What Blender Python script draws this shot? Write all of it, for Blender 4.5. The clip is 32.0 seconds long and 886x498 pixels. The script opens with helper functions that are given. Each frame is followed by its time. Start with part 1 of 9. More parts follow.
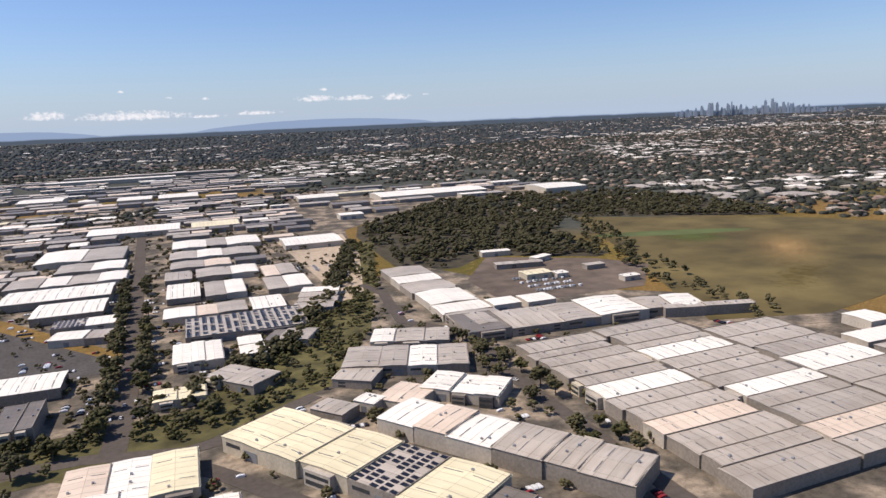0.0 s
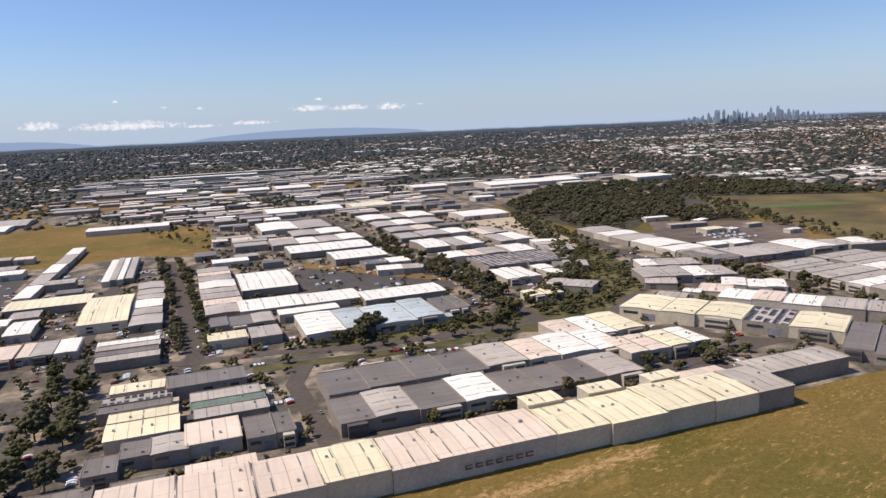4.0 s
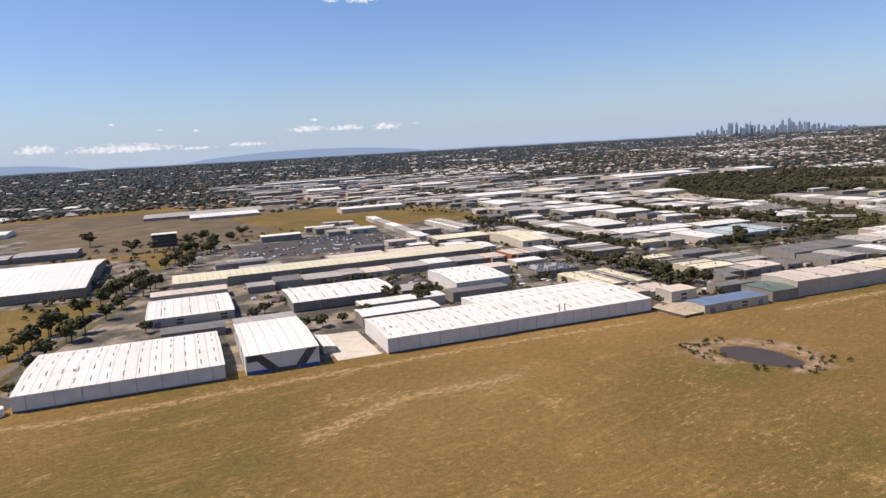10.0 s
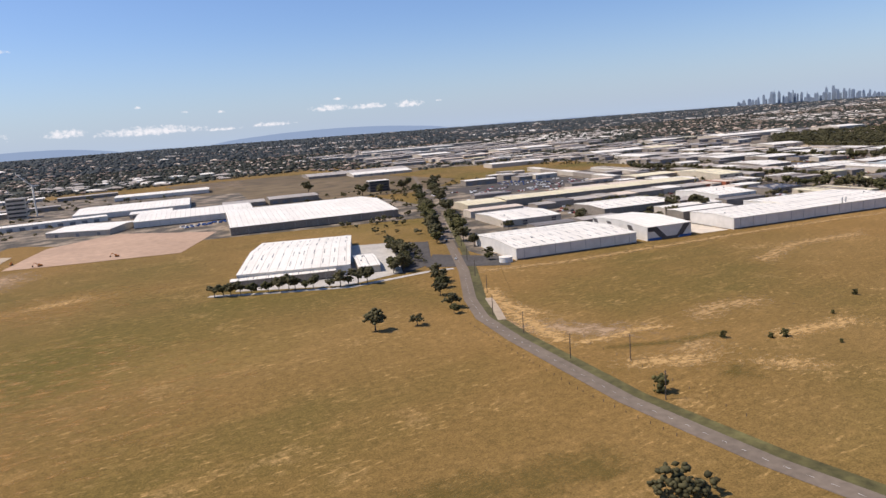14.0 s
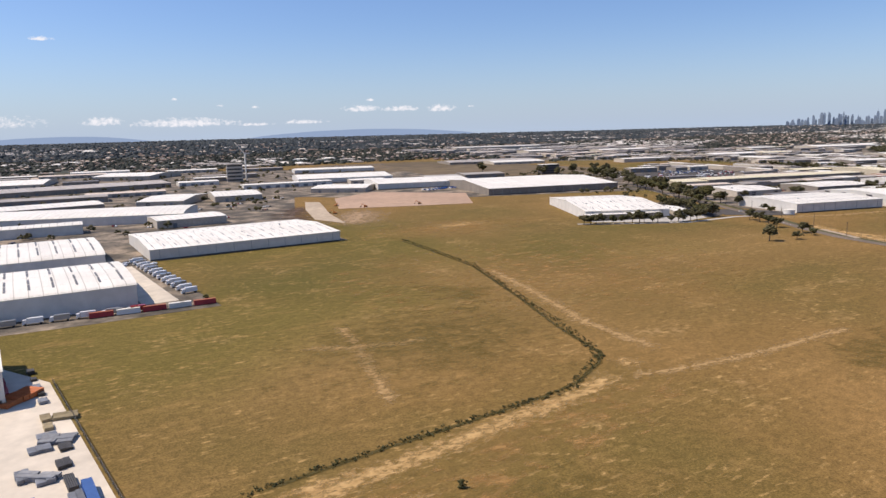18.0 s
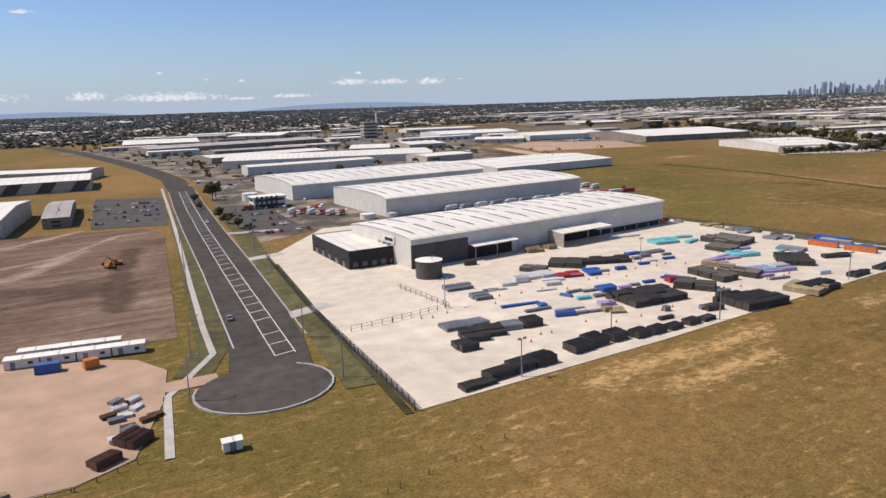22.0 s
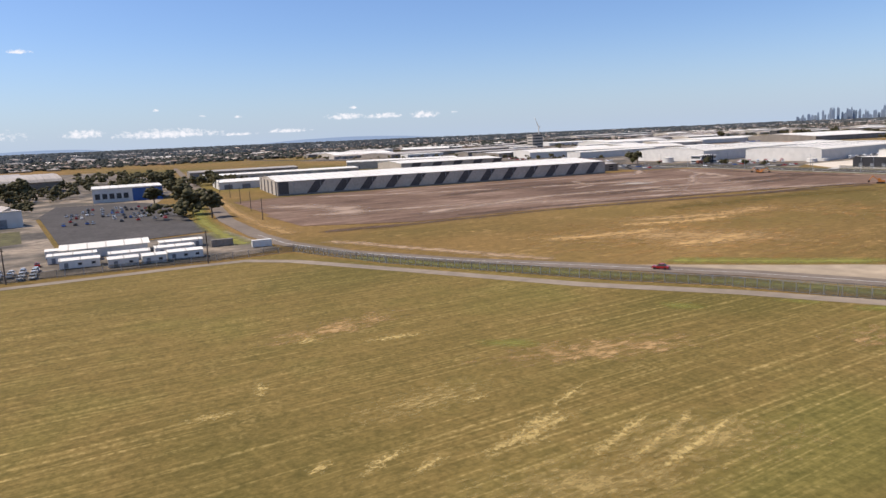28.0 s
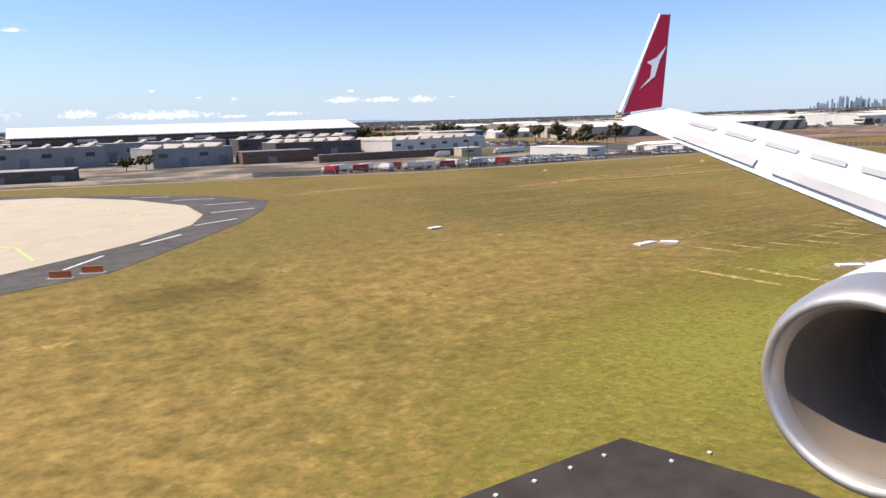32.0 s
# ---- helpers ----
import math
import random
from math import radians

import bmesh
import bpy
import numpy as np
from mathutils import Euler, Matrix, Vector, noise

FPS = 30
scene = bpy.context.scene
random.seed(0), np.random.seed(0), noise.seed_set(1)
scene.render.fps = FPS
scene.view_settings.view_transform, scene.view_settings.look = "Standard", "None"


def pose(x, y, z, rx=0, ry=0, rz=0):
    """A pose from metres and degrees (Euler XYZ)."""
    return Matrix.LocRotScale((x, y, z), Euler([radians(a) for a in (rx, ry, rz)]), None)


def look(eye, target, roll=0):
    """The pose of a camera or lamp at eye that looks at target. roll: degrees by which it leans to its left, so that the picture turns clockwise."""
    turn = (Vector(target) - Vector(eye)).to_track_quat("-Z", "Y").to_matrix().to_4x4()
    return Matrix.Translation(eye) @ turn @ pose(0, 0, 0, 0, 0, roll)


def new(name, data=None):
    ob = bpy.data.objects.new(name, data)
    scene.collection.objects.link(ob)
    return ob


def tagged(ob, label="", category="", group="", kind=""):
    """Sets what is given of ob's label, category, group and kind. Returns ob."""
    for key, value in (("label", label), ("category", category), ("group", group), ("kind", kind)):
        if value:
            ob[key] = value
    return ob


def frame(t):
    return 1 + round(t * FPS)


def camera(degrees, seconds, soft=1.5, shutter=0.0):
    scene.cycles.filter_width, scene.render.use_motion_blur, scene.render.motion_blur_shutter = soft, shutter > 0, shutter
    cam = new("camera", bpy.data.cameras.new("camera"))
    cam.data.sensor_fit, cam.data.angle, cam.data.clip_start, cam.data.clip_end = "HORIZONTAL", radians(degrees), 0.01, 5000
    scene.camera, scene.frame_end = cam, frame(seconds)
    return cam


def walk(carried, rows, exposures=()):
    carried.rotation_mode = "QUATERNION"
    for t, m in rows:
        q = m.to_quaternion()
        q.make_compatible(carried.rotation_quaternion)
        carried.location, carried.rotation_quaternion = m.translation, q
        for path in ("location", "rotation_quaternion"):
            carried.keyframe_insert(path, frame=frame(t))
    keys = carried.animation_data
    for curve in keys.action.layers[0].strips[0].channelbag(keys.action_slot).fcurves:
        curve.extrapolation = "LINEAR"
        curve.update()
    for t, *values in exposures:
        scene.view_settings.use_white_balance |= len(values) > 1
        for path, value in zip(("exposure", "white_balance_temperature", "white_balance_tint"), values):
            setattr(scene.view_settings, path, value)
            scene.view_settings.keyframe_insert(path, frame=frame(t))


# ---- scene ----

cam = camera(64.27, 32.0, soft=1.5)
# seconds, x, y, z, yaw, pitch, roll
PATH = [
    (0.0, -0.00, 0.00, 75.13, -33.46, -10.53, -2.49),
    (0.5, -17.20, -0.12, 74.05, -33.67, -9.96, -2.56),
    (1.0, -34.40, -0.23, 72.97, -33.81, -9.24, -2.69),
    (1.5, -51.60, -0.34, 71.89, -33.86, -8.41, -2.72),
    (2.0, -68.80, -0.43, 70.81, -33.99, -7.77, -2.77),
    (2.5, -86.00, -0.51, 69.74, -34.10, -7.56, -2.70),
    (3.0, -103.21, -0.57, 68.66, -34.14, -8.04, -2.59),
    (3.5, -120.41, -0.61, 67.59, -34.03, -9.01, -2.53),
    (4.0, -137.62, -0.63, 66.52, -33.91, -9.81, -2.57),
    (4.5, -154.82, -0.61, 65.46, -33.78, -10.23, -2.64),
    (5.0, -172.03, -0.58, 64.40, -33.87, -10.26, -2.40),
    (5.5, -189.25, -0.52, 63.35, -34.22, -9.96, -1.79),
    (6.0, -206.46, -0.45, 62.29, -34.60, -9.62, -1.12),
    (6.5, -223.67, -0.38, 61.24, -34.83, -9.54, -0.69),
    (7.0, -240.88, -0.30, 60.19, -34.95, -9.74, -0.40),
    (7.5, -258.10, -0.23, 59.14, -34.86, -9.69, -0.25),
    (8.0, -275.31, -0.17, 58.10, -34.65, -9.32, -0.50),
    (8.5, -292.52, -0.13, 57.05, -34.54, -8.78, -0.96),
    (9.0, -309.73, -0.10, 56.01, -34.46, -8.35, -1.69),
    (9.5, -326.94, -0.09, 54.97, -34.38, -8.28, -2.42),
    (10.0, -344.15, -0.09, 53.93, -34.23, -8.32, -3.25),
    (10.5, -361.36, -0.10, 52.90, -34.07, -8.11, -3.97),
    (11.0, -378.58, -0.13, 51.89, -34.05, -7.58, -4.50),
    (11.5, -395.79, -0.17, 50.88, -34.08, -7.06, -4.61),
    (12.0, -413.00, -0.22, 49.88, -34.02, -7.06, -4.50),
    (12.5, -430.22, -0.28, 48.90, -33.65, -7.77, -4.27),
    (13.0, -447.43, -0.35, 47.93, -33.05, -8.85, -4.09),
    (13.5, -464.65, -0.42, 46.97, -32.46, -9.72, -4.14),
    (14.0, -481.86, -0.50, 46.01, -32.07, -10.01, -4.30),
    (14.5, -499.07, -0.59, 45.05, -31.88, -9.86, -4.28),
    (15.0, -516.27, -0.67, 44.09, -31.67, -9.68, -4.10),
    (15.5, -533.46, -0.76, 43.12, -31.34, -9.43, -3.69),
    (16.0, -550.65, -0.84, 42.14, -31.00, -9.21, -3.19),
    (16.5, -567.83, -0.92, 41.16, -30.73, -9.13, -2.75),
    (17.0, -585.00, -1.00, 40.16, -30.43, -9.17, -2.26),
    (17.5, -602.17, -1.06, 39.15, -30.25, -9.29, -1.80),
    (18.0, -619.33, -1.11, 38.13, -30.11, -9.49, -1.44),
    (18.5, -636.49, -1.13, 37.11, -30.10, -9.81, -1.50),
    (19.0, -653.65, -1.14, 36.08, -30.10, -10.10, -1.95),
    (19.5, -670.80, -1.12, 35.05, -30.14, -10.52, -2.45),
    (20.0, -687.96, -1.06, 34.02, -30.24, -11.05, -2.68),
    (20.5, -705.13, -0.97, 32.98, -30.30, -11.59, -2.62),
    (21.0, -722.29, -0.86, 31.94, -30.33, -11.97, -2.44),
    (21.5, -739.46, -0.72, 30.90, -30.53, -11.99, -2.16),
    (22.0, -756.63, -0.57, 29.86, -30.86, -11.63, -1.79),
    (22.5, -773.80, -0.42, 28.81, -31.41, -11.10, -1.48),
    (23.0, -790.98, -0.26, 27.76, -32.06, -10.45, -1.16),
    (23.5, -808.15, -0.12, 26.70, -32.65, -9.93, -1.04),
    (24.0, -825.33, 0.01, 25.64, -32.99, -9.61, -1.31),
    (24.5, -842.50, 0.12, 24.57, -33.11, -9.55, -1.62),
    (25.0, -859.68, 0.20, 23.50, -33.05, -9.43, -1.79),
    (25.5, -876.85, 0.27, 22.43, -32.80, -9.20, -1.89),
    (26.0, -894.03, 0.31, 21.35, -32.46, -8.96, -1.96),
    (26.5, -911.20, 0.34, 20.29, -32.16, -8.76, -2.03),
    (27.0, -928.37, 0.35, 19.22, -31.80, -8.56, -2.14),
    (27.5, -945.54, 0.35, 18.17, -31.48, -8.63, -2.45),
    (28.0, -962.71, 0.34, 17.12, -31.24, -9.05, -2.53),
    (28.5, -979.88, 0.32, 16.09, -31.12, -9.71, -2.43),
    (29.0, -997.04, 0.29, 15.07, -31.17, -10.49, -2.04),
    (29.5, -1014.20, 0.25, 14.06, -31.19, -11.20, -1.54),
    (30.0, -1031.36, 0.21, 13.06, -31.27, -11.61, -1.09),
    (30.5, -1048.52, 0.16, 12.06, -31.33, -11.61, -0.96),
    (31.0, -1065.68, 0.11, 11.07, -31.39, -11.23, -1.10),
    (31.5, -1082.84, 0.06, 10.08, -31.44, -10.69, -1.56),
    (32.0, -1100.00, -0.00, 9.09, -31.53, -10.25, -1.79),
]
walk(cam, [(t, pose(x, y, z, 90 + p, 0, w) @ pose(0, 0, 0, 0, 0, r)) for t, x, y, z, w, p, r in PATH],
     [(0, 0.0, 6420, 15), (18.5, 0.0, 6420, 15), (20, -0.05, 6420, 15), (22, -0.13, 6430, 14), (24, 0.0, 6420, 15), (27, 0.08, 6400, 14), (29, 0.10, 6380, 14), (30.5, 0.24, 6400, 14), (32, 0.42, 6480, 13)])

# ---- world, sun ----
SUN_AZ, SUN_EL = radians(148.0), radians(54.0)      # from +x towards +y; height
sun_dir = Vector((math.cos(SUN_AZ) * math.cos(SUN_EL), math.sin(SUN_AZ) * math.cos(SUN_EL), math.sin(SUN_EL)))
sun = new("sun", bpy.data.lights.new("sun", "SUN"))
sun.data.energy, sun.data.angle, sun.data.color = 5.1, radians(0.53), (1.0, 0.905, 0.76)
sun.matrix_world = look(sun_dir * 500, (0, 0, 0))
world = bpy.data.worlds.new("sky")
scene.world = world
world.use_nodes = True
wn, wl = world.node_tree.nodes, world.node_tree.links
sky = wn.new("ShaderNodeTexSky")
sky.sky_type, sky.sun_disc = "NISHITA", False
sky.sun_elevation, sky.sun_rotation = SUN_EL, radians(90) - SUN_AZ
sky.air_density, sky.dust_density, sky.ozone_density = 1.0, 0.6, 1.0


def wmath(op, a, b=0.0, c=0.0, clamp=False):
    k = wn.new("ShaderNodeMath")
    k.operation, k.use_clamp = op, clamp
    for i, v in enumerate((a, b, c)):
        if hasattr(v, "is_linked"):
            wl.new(v, k.inputs[i])
        else:
            k.inputs[i].default_value = v
    return k.outputs[0]


def wmix(fac, a, b, kind="MIX"):
    k = wn.new("ShaderNodeMix")
    k.data_type, k.blend_type = "RGBA", kind
    for sock, v in ((k.inputs["Factor"], fac), (k.inputs["A"], a), (k.inputs["B"], b)):
        if hasattr(v, "is_linked"):
            wl.new(v, sock)
        else:
            sock.default_value = v if isinstance(v, (int, float)) else (*v, 1)
    return k.outputs["Result"]


# bearing from +y and height above the level, both in degrees
wc = wn.new("ShaderNodeTexCoord")
ws = wn.new("ShaderNodeSeparateXYZ")
wl.new(wc.outputs["Generated"], ws.inputs[0])
W_AZ = wmath("MULTIPLY", wmath("ARCTAN2", ws.outputs[0], ws.outputs[1]), 57.2958)
W_EL = wmath("MULTIPLY", wmath("ARCSINE", ws.outputs[2]), 57.2958)
wv = wn.new("ShaderNodeCombineXYZ")
wl.new(W_AZ, wv.inputs[0])
wl.new(wmath("MULTIPLY", W_EL, 1.25), wv.inputs[1])


def wnoise(scale, detail, rough=0.6):
    k = wn.new("ShaderNodeTexNoise")
    k.inputs["Scale"].default_value, k.inputs["Detail"].default_value, k.inputs["Roughness"].default_value = scale, detail, rough
    wl.new(wv.outputs[0], k.inputs["Vector"])
    return k.outputs["Fac"]


def bell(az, el, half, tall, flat=1.0):
    """A soft patch of sky round a bearing and height, with a flat foot."""
    dx = wmath("DIVIDE", wmath("SUBTRACT", W_AZ, az), half)
    dy = wmath("DIVIDE", wmath("SUBTRACT", W_EL, el), tall)
    dy = wmath("MULTIPLY", dy, wmath("ADD", 1.0, wmath("MULTIPLY", wmath("LESS_THAN", dy, 0.0), flat)))
    return wmath("SUBTRACT", 1.0, wmath("ADD", wmath("MULTIPLY", dx, dx), wmath("MULTIPLY", dy, dy)))


puff, wisp = wnoise(2.6, 6, 0.65), wnoise(0.35, 5)
cloud = None
for az, el, half, tall in ((23.9, 1.85, 1.5, 0.34), (27.0, 1.78, 1.6, 0.30), (30.2, 1.75, 1.2, 0.40), (24.6, 2.55, 0.3, 0.14), (4.9, 1.2, 1.3, 0.46),
                           (10.6, 1.0, 3.8, 0.46), (19.4, 0.95, 1.7, 0.22), (15.6, 0.85, 1.5, 0.16), (10.0, 2.8, 0.3, 0.12), (13.2, 2.3, 0.35, 0.12), (15.8, 2.15, 0.3, 0.14),
                           (29.0, 11.4, 1.3, 0.5), (26.6, 11.4, 0.6, 0.25), (1.6, 6.9, 0.9, 0.2), (32.6, 1.9, 0.3, 0.1), (-5.0, 1.2, 6.0, 0.7), (-16.0, 1.6, 4.0, 0.8)):
    k = bell(az, el, half, tall)
    cloud = k if cloud is None else wmath("MAXIMUM", cloud, k)
cloud = wmath("MULTIPLY", wmath("ADD", wmath("MULTIPLY", wmath("MAXIMUM", cloud, -2.0), 0.55), wmath("MULTIPLY", wmath("SUBTRACT", puff, 0.5), 2.6)), 1.5, clamp=True)
hazy = wmath("SUBTRACT", 1.0, wmath("DIVIDE", wmath("ABSOLUTE", W_EL), 9.0), clamp=True)
heaven = wmix(1.0, sky.outputs[0], (0.82, 0.99, 1.28), "MULTIPLY")
heaven = wmix(wmath("MULTIPLY", wmath("POWER", hazy, 2.0), 0.85), heaven, (4.75, 5.85, 7.25))
heaven = wmix(wmath("MULTIPLY", cloud, 0.95), heaven, (8.9, 8.9, 9.0))
# far ranges and the plain under the level line, painted in haze-blue sky colours
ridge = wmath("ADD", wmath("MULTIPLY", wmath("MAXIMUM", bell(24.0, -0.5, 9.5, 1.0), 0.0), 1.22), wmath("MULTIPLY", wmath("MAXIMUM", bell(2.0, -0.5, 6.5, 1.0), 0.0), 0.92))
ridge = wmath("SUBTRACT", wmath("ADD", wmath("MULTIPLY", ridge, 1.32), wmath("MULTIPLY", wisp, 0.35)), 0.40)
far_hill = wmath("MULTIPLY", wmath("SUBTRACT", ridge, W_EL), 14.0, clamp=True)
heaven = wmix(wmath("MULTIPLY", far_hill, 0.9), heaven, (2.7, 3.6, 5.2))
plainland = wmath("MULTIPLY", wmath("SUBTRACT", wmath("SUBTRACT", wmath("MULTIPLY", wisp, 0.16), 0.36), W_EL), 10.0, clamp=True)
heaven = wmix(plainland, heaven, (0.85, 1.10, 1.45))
wn["Background"].inputs["Strength"].default_value = 0.102
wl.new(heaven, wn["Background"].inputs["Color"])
scene.view_settings.exposure = 0.0


# ---- materials ----
def material(name, rough=0.8, metal=0.0, spec=0.3):
    m = bpy.data.materials.new(name)
    m.use_nodes = True
    b = m.node_tree.nodes["Principled BSDF"]
    b.inputs["Roughness"].default_value, b.inputs["Metallic"].default_value = rough, metal
    b.inputs["Specular IOR Level"].default_value = spec
    return m, m.node_tree.nodes, m.node_tree.links, b


def noise_node(n, l, vec, scale, detail=4.0, rough=0.55):
    t = n.new("ShaderNodeTexNoise")
    t.inputs["Scale"].default_value, t.inputs["Detail"].default_value, t.inputs["Roughness"].default_value = scale, detail, rough
    l.new(vec, t.inputs["Vector"])
    return t.outputs["Fac"]


def ramp(n, l, fac, stops):
    r = n.new("ShaderNodeValToRGB")
    e = r.color_ramp.elements
    while len(e) < len(stops):
        e.new(0.5)
    for el, (p, c) in zip(e, stops):
        el.position, el.color = p, (*c, 1)
    l.new(fac, r.inputs["Fac"])
    return r.outputs["Color"]


def mix(n, l, kind, fac, a, b):
    x = n.new("ShaderNodeMix")
    x.data_type, x.blend_type = "RGBA", kind
    for sock, v in ((x.inputs["Factor"], fac), (x.inputs["A"], a), (x.inputs["B"], b)):
        if hasattr(v, "is_linked"):
            l.new(v, sock)
        else:
            sock.default_value = v if isinstance(v, (int, float)) else (*v, 1)
    return x.outputs["Result"]


def bump(n, l, b, height, strength, dist=0.05):
    k = n.new("ShaderNodeBump")
    k.inputs["Strength"].default_value, k.inputs["Distance"].default_value = strength, dist
    l.new(height, k.inputs["Height"])
    l.new(k.outputs["Normal"], b.inputs["Normal"])


def place(n):
    return n.new("ShaderNodeNewGeometry").outputs["Position"]


def plain(name, colour, rough=0.7, metal=0.0, vary=0.25, scale=1.5, spec=0.3, relief=0.1):
    """A painted, cast or worn surface: its colour, stains at two scales, a difference from object to object."""
    m, n, l, b = material(name, rough, metal, spec)
    p = place(n)
    f = noise_node(n, l, p, scale, 6)
    g = noise_node(n, l, p, scale * 0.12, 3)
    c = ramp(n, l, f, [(0.3, [v * (1 - vary) for v in colour]), (0.7, [min(1, v * (1 + vary * 0.4)) for v in colour])])
    c = mix(n, l, "MULTIPLY", 1.0, c, ramp(n, l, g, [(0.35, (1 - vary * 0.7,) * 3), (0.65, (1, 1, 1))]))
    o = n.new("ShaderNodeObjectInfo")
    c = mix(n, l, "MULTIPLY", 1.0, c, ramp(n, l, o.outputs["Random"], [(0, (1 - vary * 0.6,) * 3), (1, (1, 1, 1))]))
    l.new(c, b.inputs["Base Color"])
    if relief:
        bump(n, l, b, f, relief)
    return m


def sheet(name, colour, rough=0.45, vary=0.16, pitch=0.34):
    """Ribbed painted sheet metal: ribs across the object's y, seams, rust-brown dirt along the slope."""
    m, n, l, b = material(name, rough, 0.0, 0.4)
    tc = n.new("ShaderNodeTexCoord")
    w = n.new("ShaderNodeTexWave")
    w.wave_type, w.bands_direction = "BANDS", "X"
    w.inputs["Scale"].default_value, w.inputs["Distortion"].default_value = 0.314 / pitch, 0.0
    l.new(tc.outputs["Object"], w.inputs["Vector"])
    mp = n.new("ShaderNodeMapping")
    mp.inputs["Scale"].default_value = (1.2, 0.12, 1.0)
    l.new(tc.outputs["Object"], mp.inputs["Vector"])
    streak = noise_node(n, l, mp.outputs["Vector"], 1.0, 5)
    blot = noise_node(n, l, place(n), 0.09, 4)
    c = ramp(n, l, streak, [(0.3, [v * (1 - vary) for v in colour]), (0.62, colour)])
    c = mix(n, l, "MULTIPLY", 1.0, c, ramp(n, l, blot, [(0.36, (1 - vary, 1 - vary * 1.1, 1 - vary * 1.25)), (0.6, (1, 1, 1))]))
    o = n.new("ShaderNodeObjectInfo")
    c = mix(n, l, "MULTIPLY", 1.0, c, ramp(n, l, o.outputs["Random"], [(0, (1 - vary * 0.9,) * 3), (1, (1, 1, 1))]))
    # sheets of different age side by side, thin lapped seams between them
    sp = n.new("ShaderNodeSeparateXYZ")
    l.new(tc.outputs["Object"], sp.inputs[0])

    def calc(op, a, v=0.0):
        k = n.new("ShaderNodeMath")
        k.operation = op
        l.new(a, k.inputs[0])
        if hasattr(v, "is_linked"):
            l.new(v, k.inputs[1])
        else:
            k.inputs[1].default_value = v
        return k.outputs[0]

    lane = calc("MULTIPLY", sp.outputs[0], 0.36)
    wn_ = n.new("ShaderNodeTexWhiteNoise")
    wn_.noise_dimensions = "1D"
    l.new(calc("ADD", calc("FLOOR", lane), calc("MULTIPLY", o.outputs["Random"], 517.0)), wn_.inputs["W"])
    c = mix(n, l, "MULTIPLY", 1.0, c, ramp(n, l, wn_.outputs["Value"], [(0, (1 - vary * 0.8,) * 3), (0.7, (1, 1, 1))]))
    seam = calc("MAXIMUM", calc("LESS_THAN", calc("FRACT", lane), 0.075), calc("LESS_THAN", calc("FRACT", calc("MULTIPLY", sp.outputs[1], 0.17)), 0.02))
    c = mix(n, l, "MULTIPLY", seam, c, (0.66, 0.64, 0.60))
    l.new(c, b.inputs["Base Color"])
    bump(n, l, b, w.outputs["Fac"], 0.35, 0.03)
    return m


ROOF = {
    "white": sheet("white_roof_sheet", (0.93, 0.865, 0.74), vary=0.08), "cream": sheet("cream_roof_sheet", (0.88, 0.77, 0.50), vary=0.10),
    "pink": sheet("pinkish_roof_sheet", (0.80, 0.645, 0.49), vary=0.10), "grey": sheet("grey_roof_sheet", (0.55, 0.475, 0.385)),
    "dark": sheet("dark_grey_roof_sheet", (0.235, 0.198, 0.158)), "green": sheet("green_roof_sheet", (0.185, 0.235, 0.165)),
    "pale_blue": sheet("pale_blue_roof_sheet", (0.58, 0.64, 0.62)), "blue": sheet("blue_roof_sheet", (0.20, 0.26, 0.36)),
    "brown": sheet("brown_roof_sheet", (0.33, 0.235, 0.165)), "yellow": sheet("yellow_sheet", (0.72, 0.55, 0.10)),
}
WALL = {
    "pale": plain("pale_precast_wall", (0.52, 0.455, 0.37), vary=0.2), "grey": plain("grey_precast_wall", (0.31, 0.265, 0.215), vary=0.25),
    "dark": plain("dark_cladding", (0.110, 0.098, 0.092), vary=0.25), "cream": plain("cream_wall", (0.58, 0.50, 0.37), vary=0.2),
    "brick": plain("brown_brick_wall", (0.20, 0.125, 0.09), vary=0.3), "steel": plain("cool_grey_cladding", (0.36, 0.35, 0.335), vary=0.2), "panel": plain("light_grey_panel_wall", (0.68, 0.645, 0.585), vary=0.12, scale=0.4), "white": plain("white_panel_wall", (0.72, 0.69, 0.63), vary=0.12),
    "red": plain("red_wall", (0.40, 0.13, 0.07), vary=0.2), "blue": plain("blue_wall", (0.05, 0.12, 0.32), vary=0.15),
    "black": plain("black_cladding", (0.03, 0.03, 0.034), vary=0.2),
}
M_SKYLIGHT = plain("weathered_fibreglass_skylight", (0.22, 0.21, 0.20), 0.5, vary=0.3)
M_GLASS = plain("dark_window_glass", (0.055, 0.06, 0.065), 0.12, spec=0.6, vary=0.2, relief=0)
M_CARGLASS = plain("tinted_car_glass", (0.05, 0.048, 0.045), 0.35, spec=0.25, vary=0.2, relief=0)
M_DOOR = plain("roller_door_steel", (0.25, 0.26, 0.27), 0.5, vary=0.3)
M_SOLAR = plain("solar_panel_glass", (0.018, 0.019, 0.028), 0.3, spec=0.3, vary=0.2, relief=0)
M_STEEL = plain("galvanised_steel", (0.42, 0.43, 0.44), 0.4, 0.6, vary=0.25)
M_CONCRETE = plain("pale_concrete", (0.52, 0.48, 0.42), 0.85, vary=0.22, scale=0.5)
M_YARD = plain("bright_concrete_yard", (0.70, 0.605, 0.475), 0.85, vary=0.17, scale=0.35)
M_ASPHALT = plain("worn_asphalt", (0.125, 0.113, 0.103), 0.95, spec=0.08, vary=0.3, scale=0.9)
M_ROADGREY = plain("grey_road_seal", (0.118, 0.098, 0.082), 0.95, spec=0.08, vary=0.2, scale=0.7)
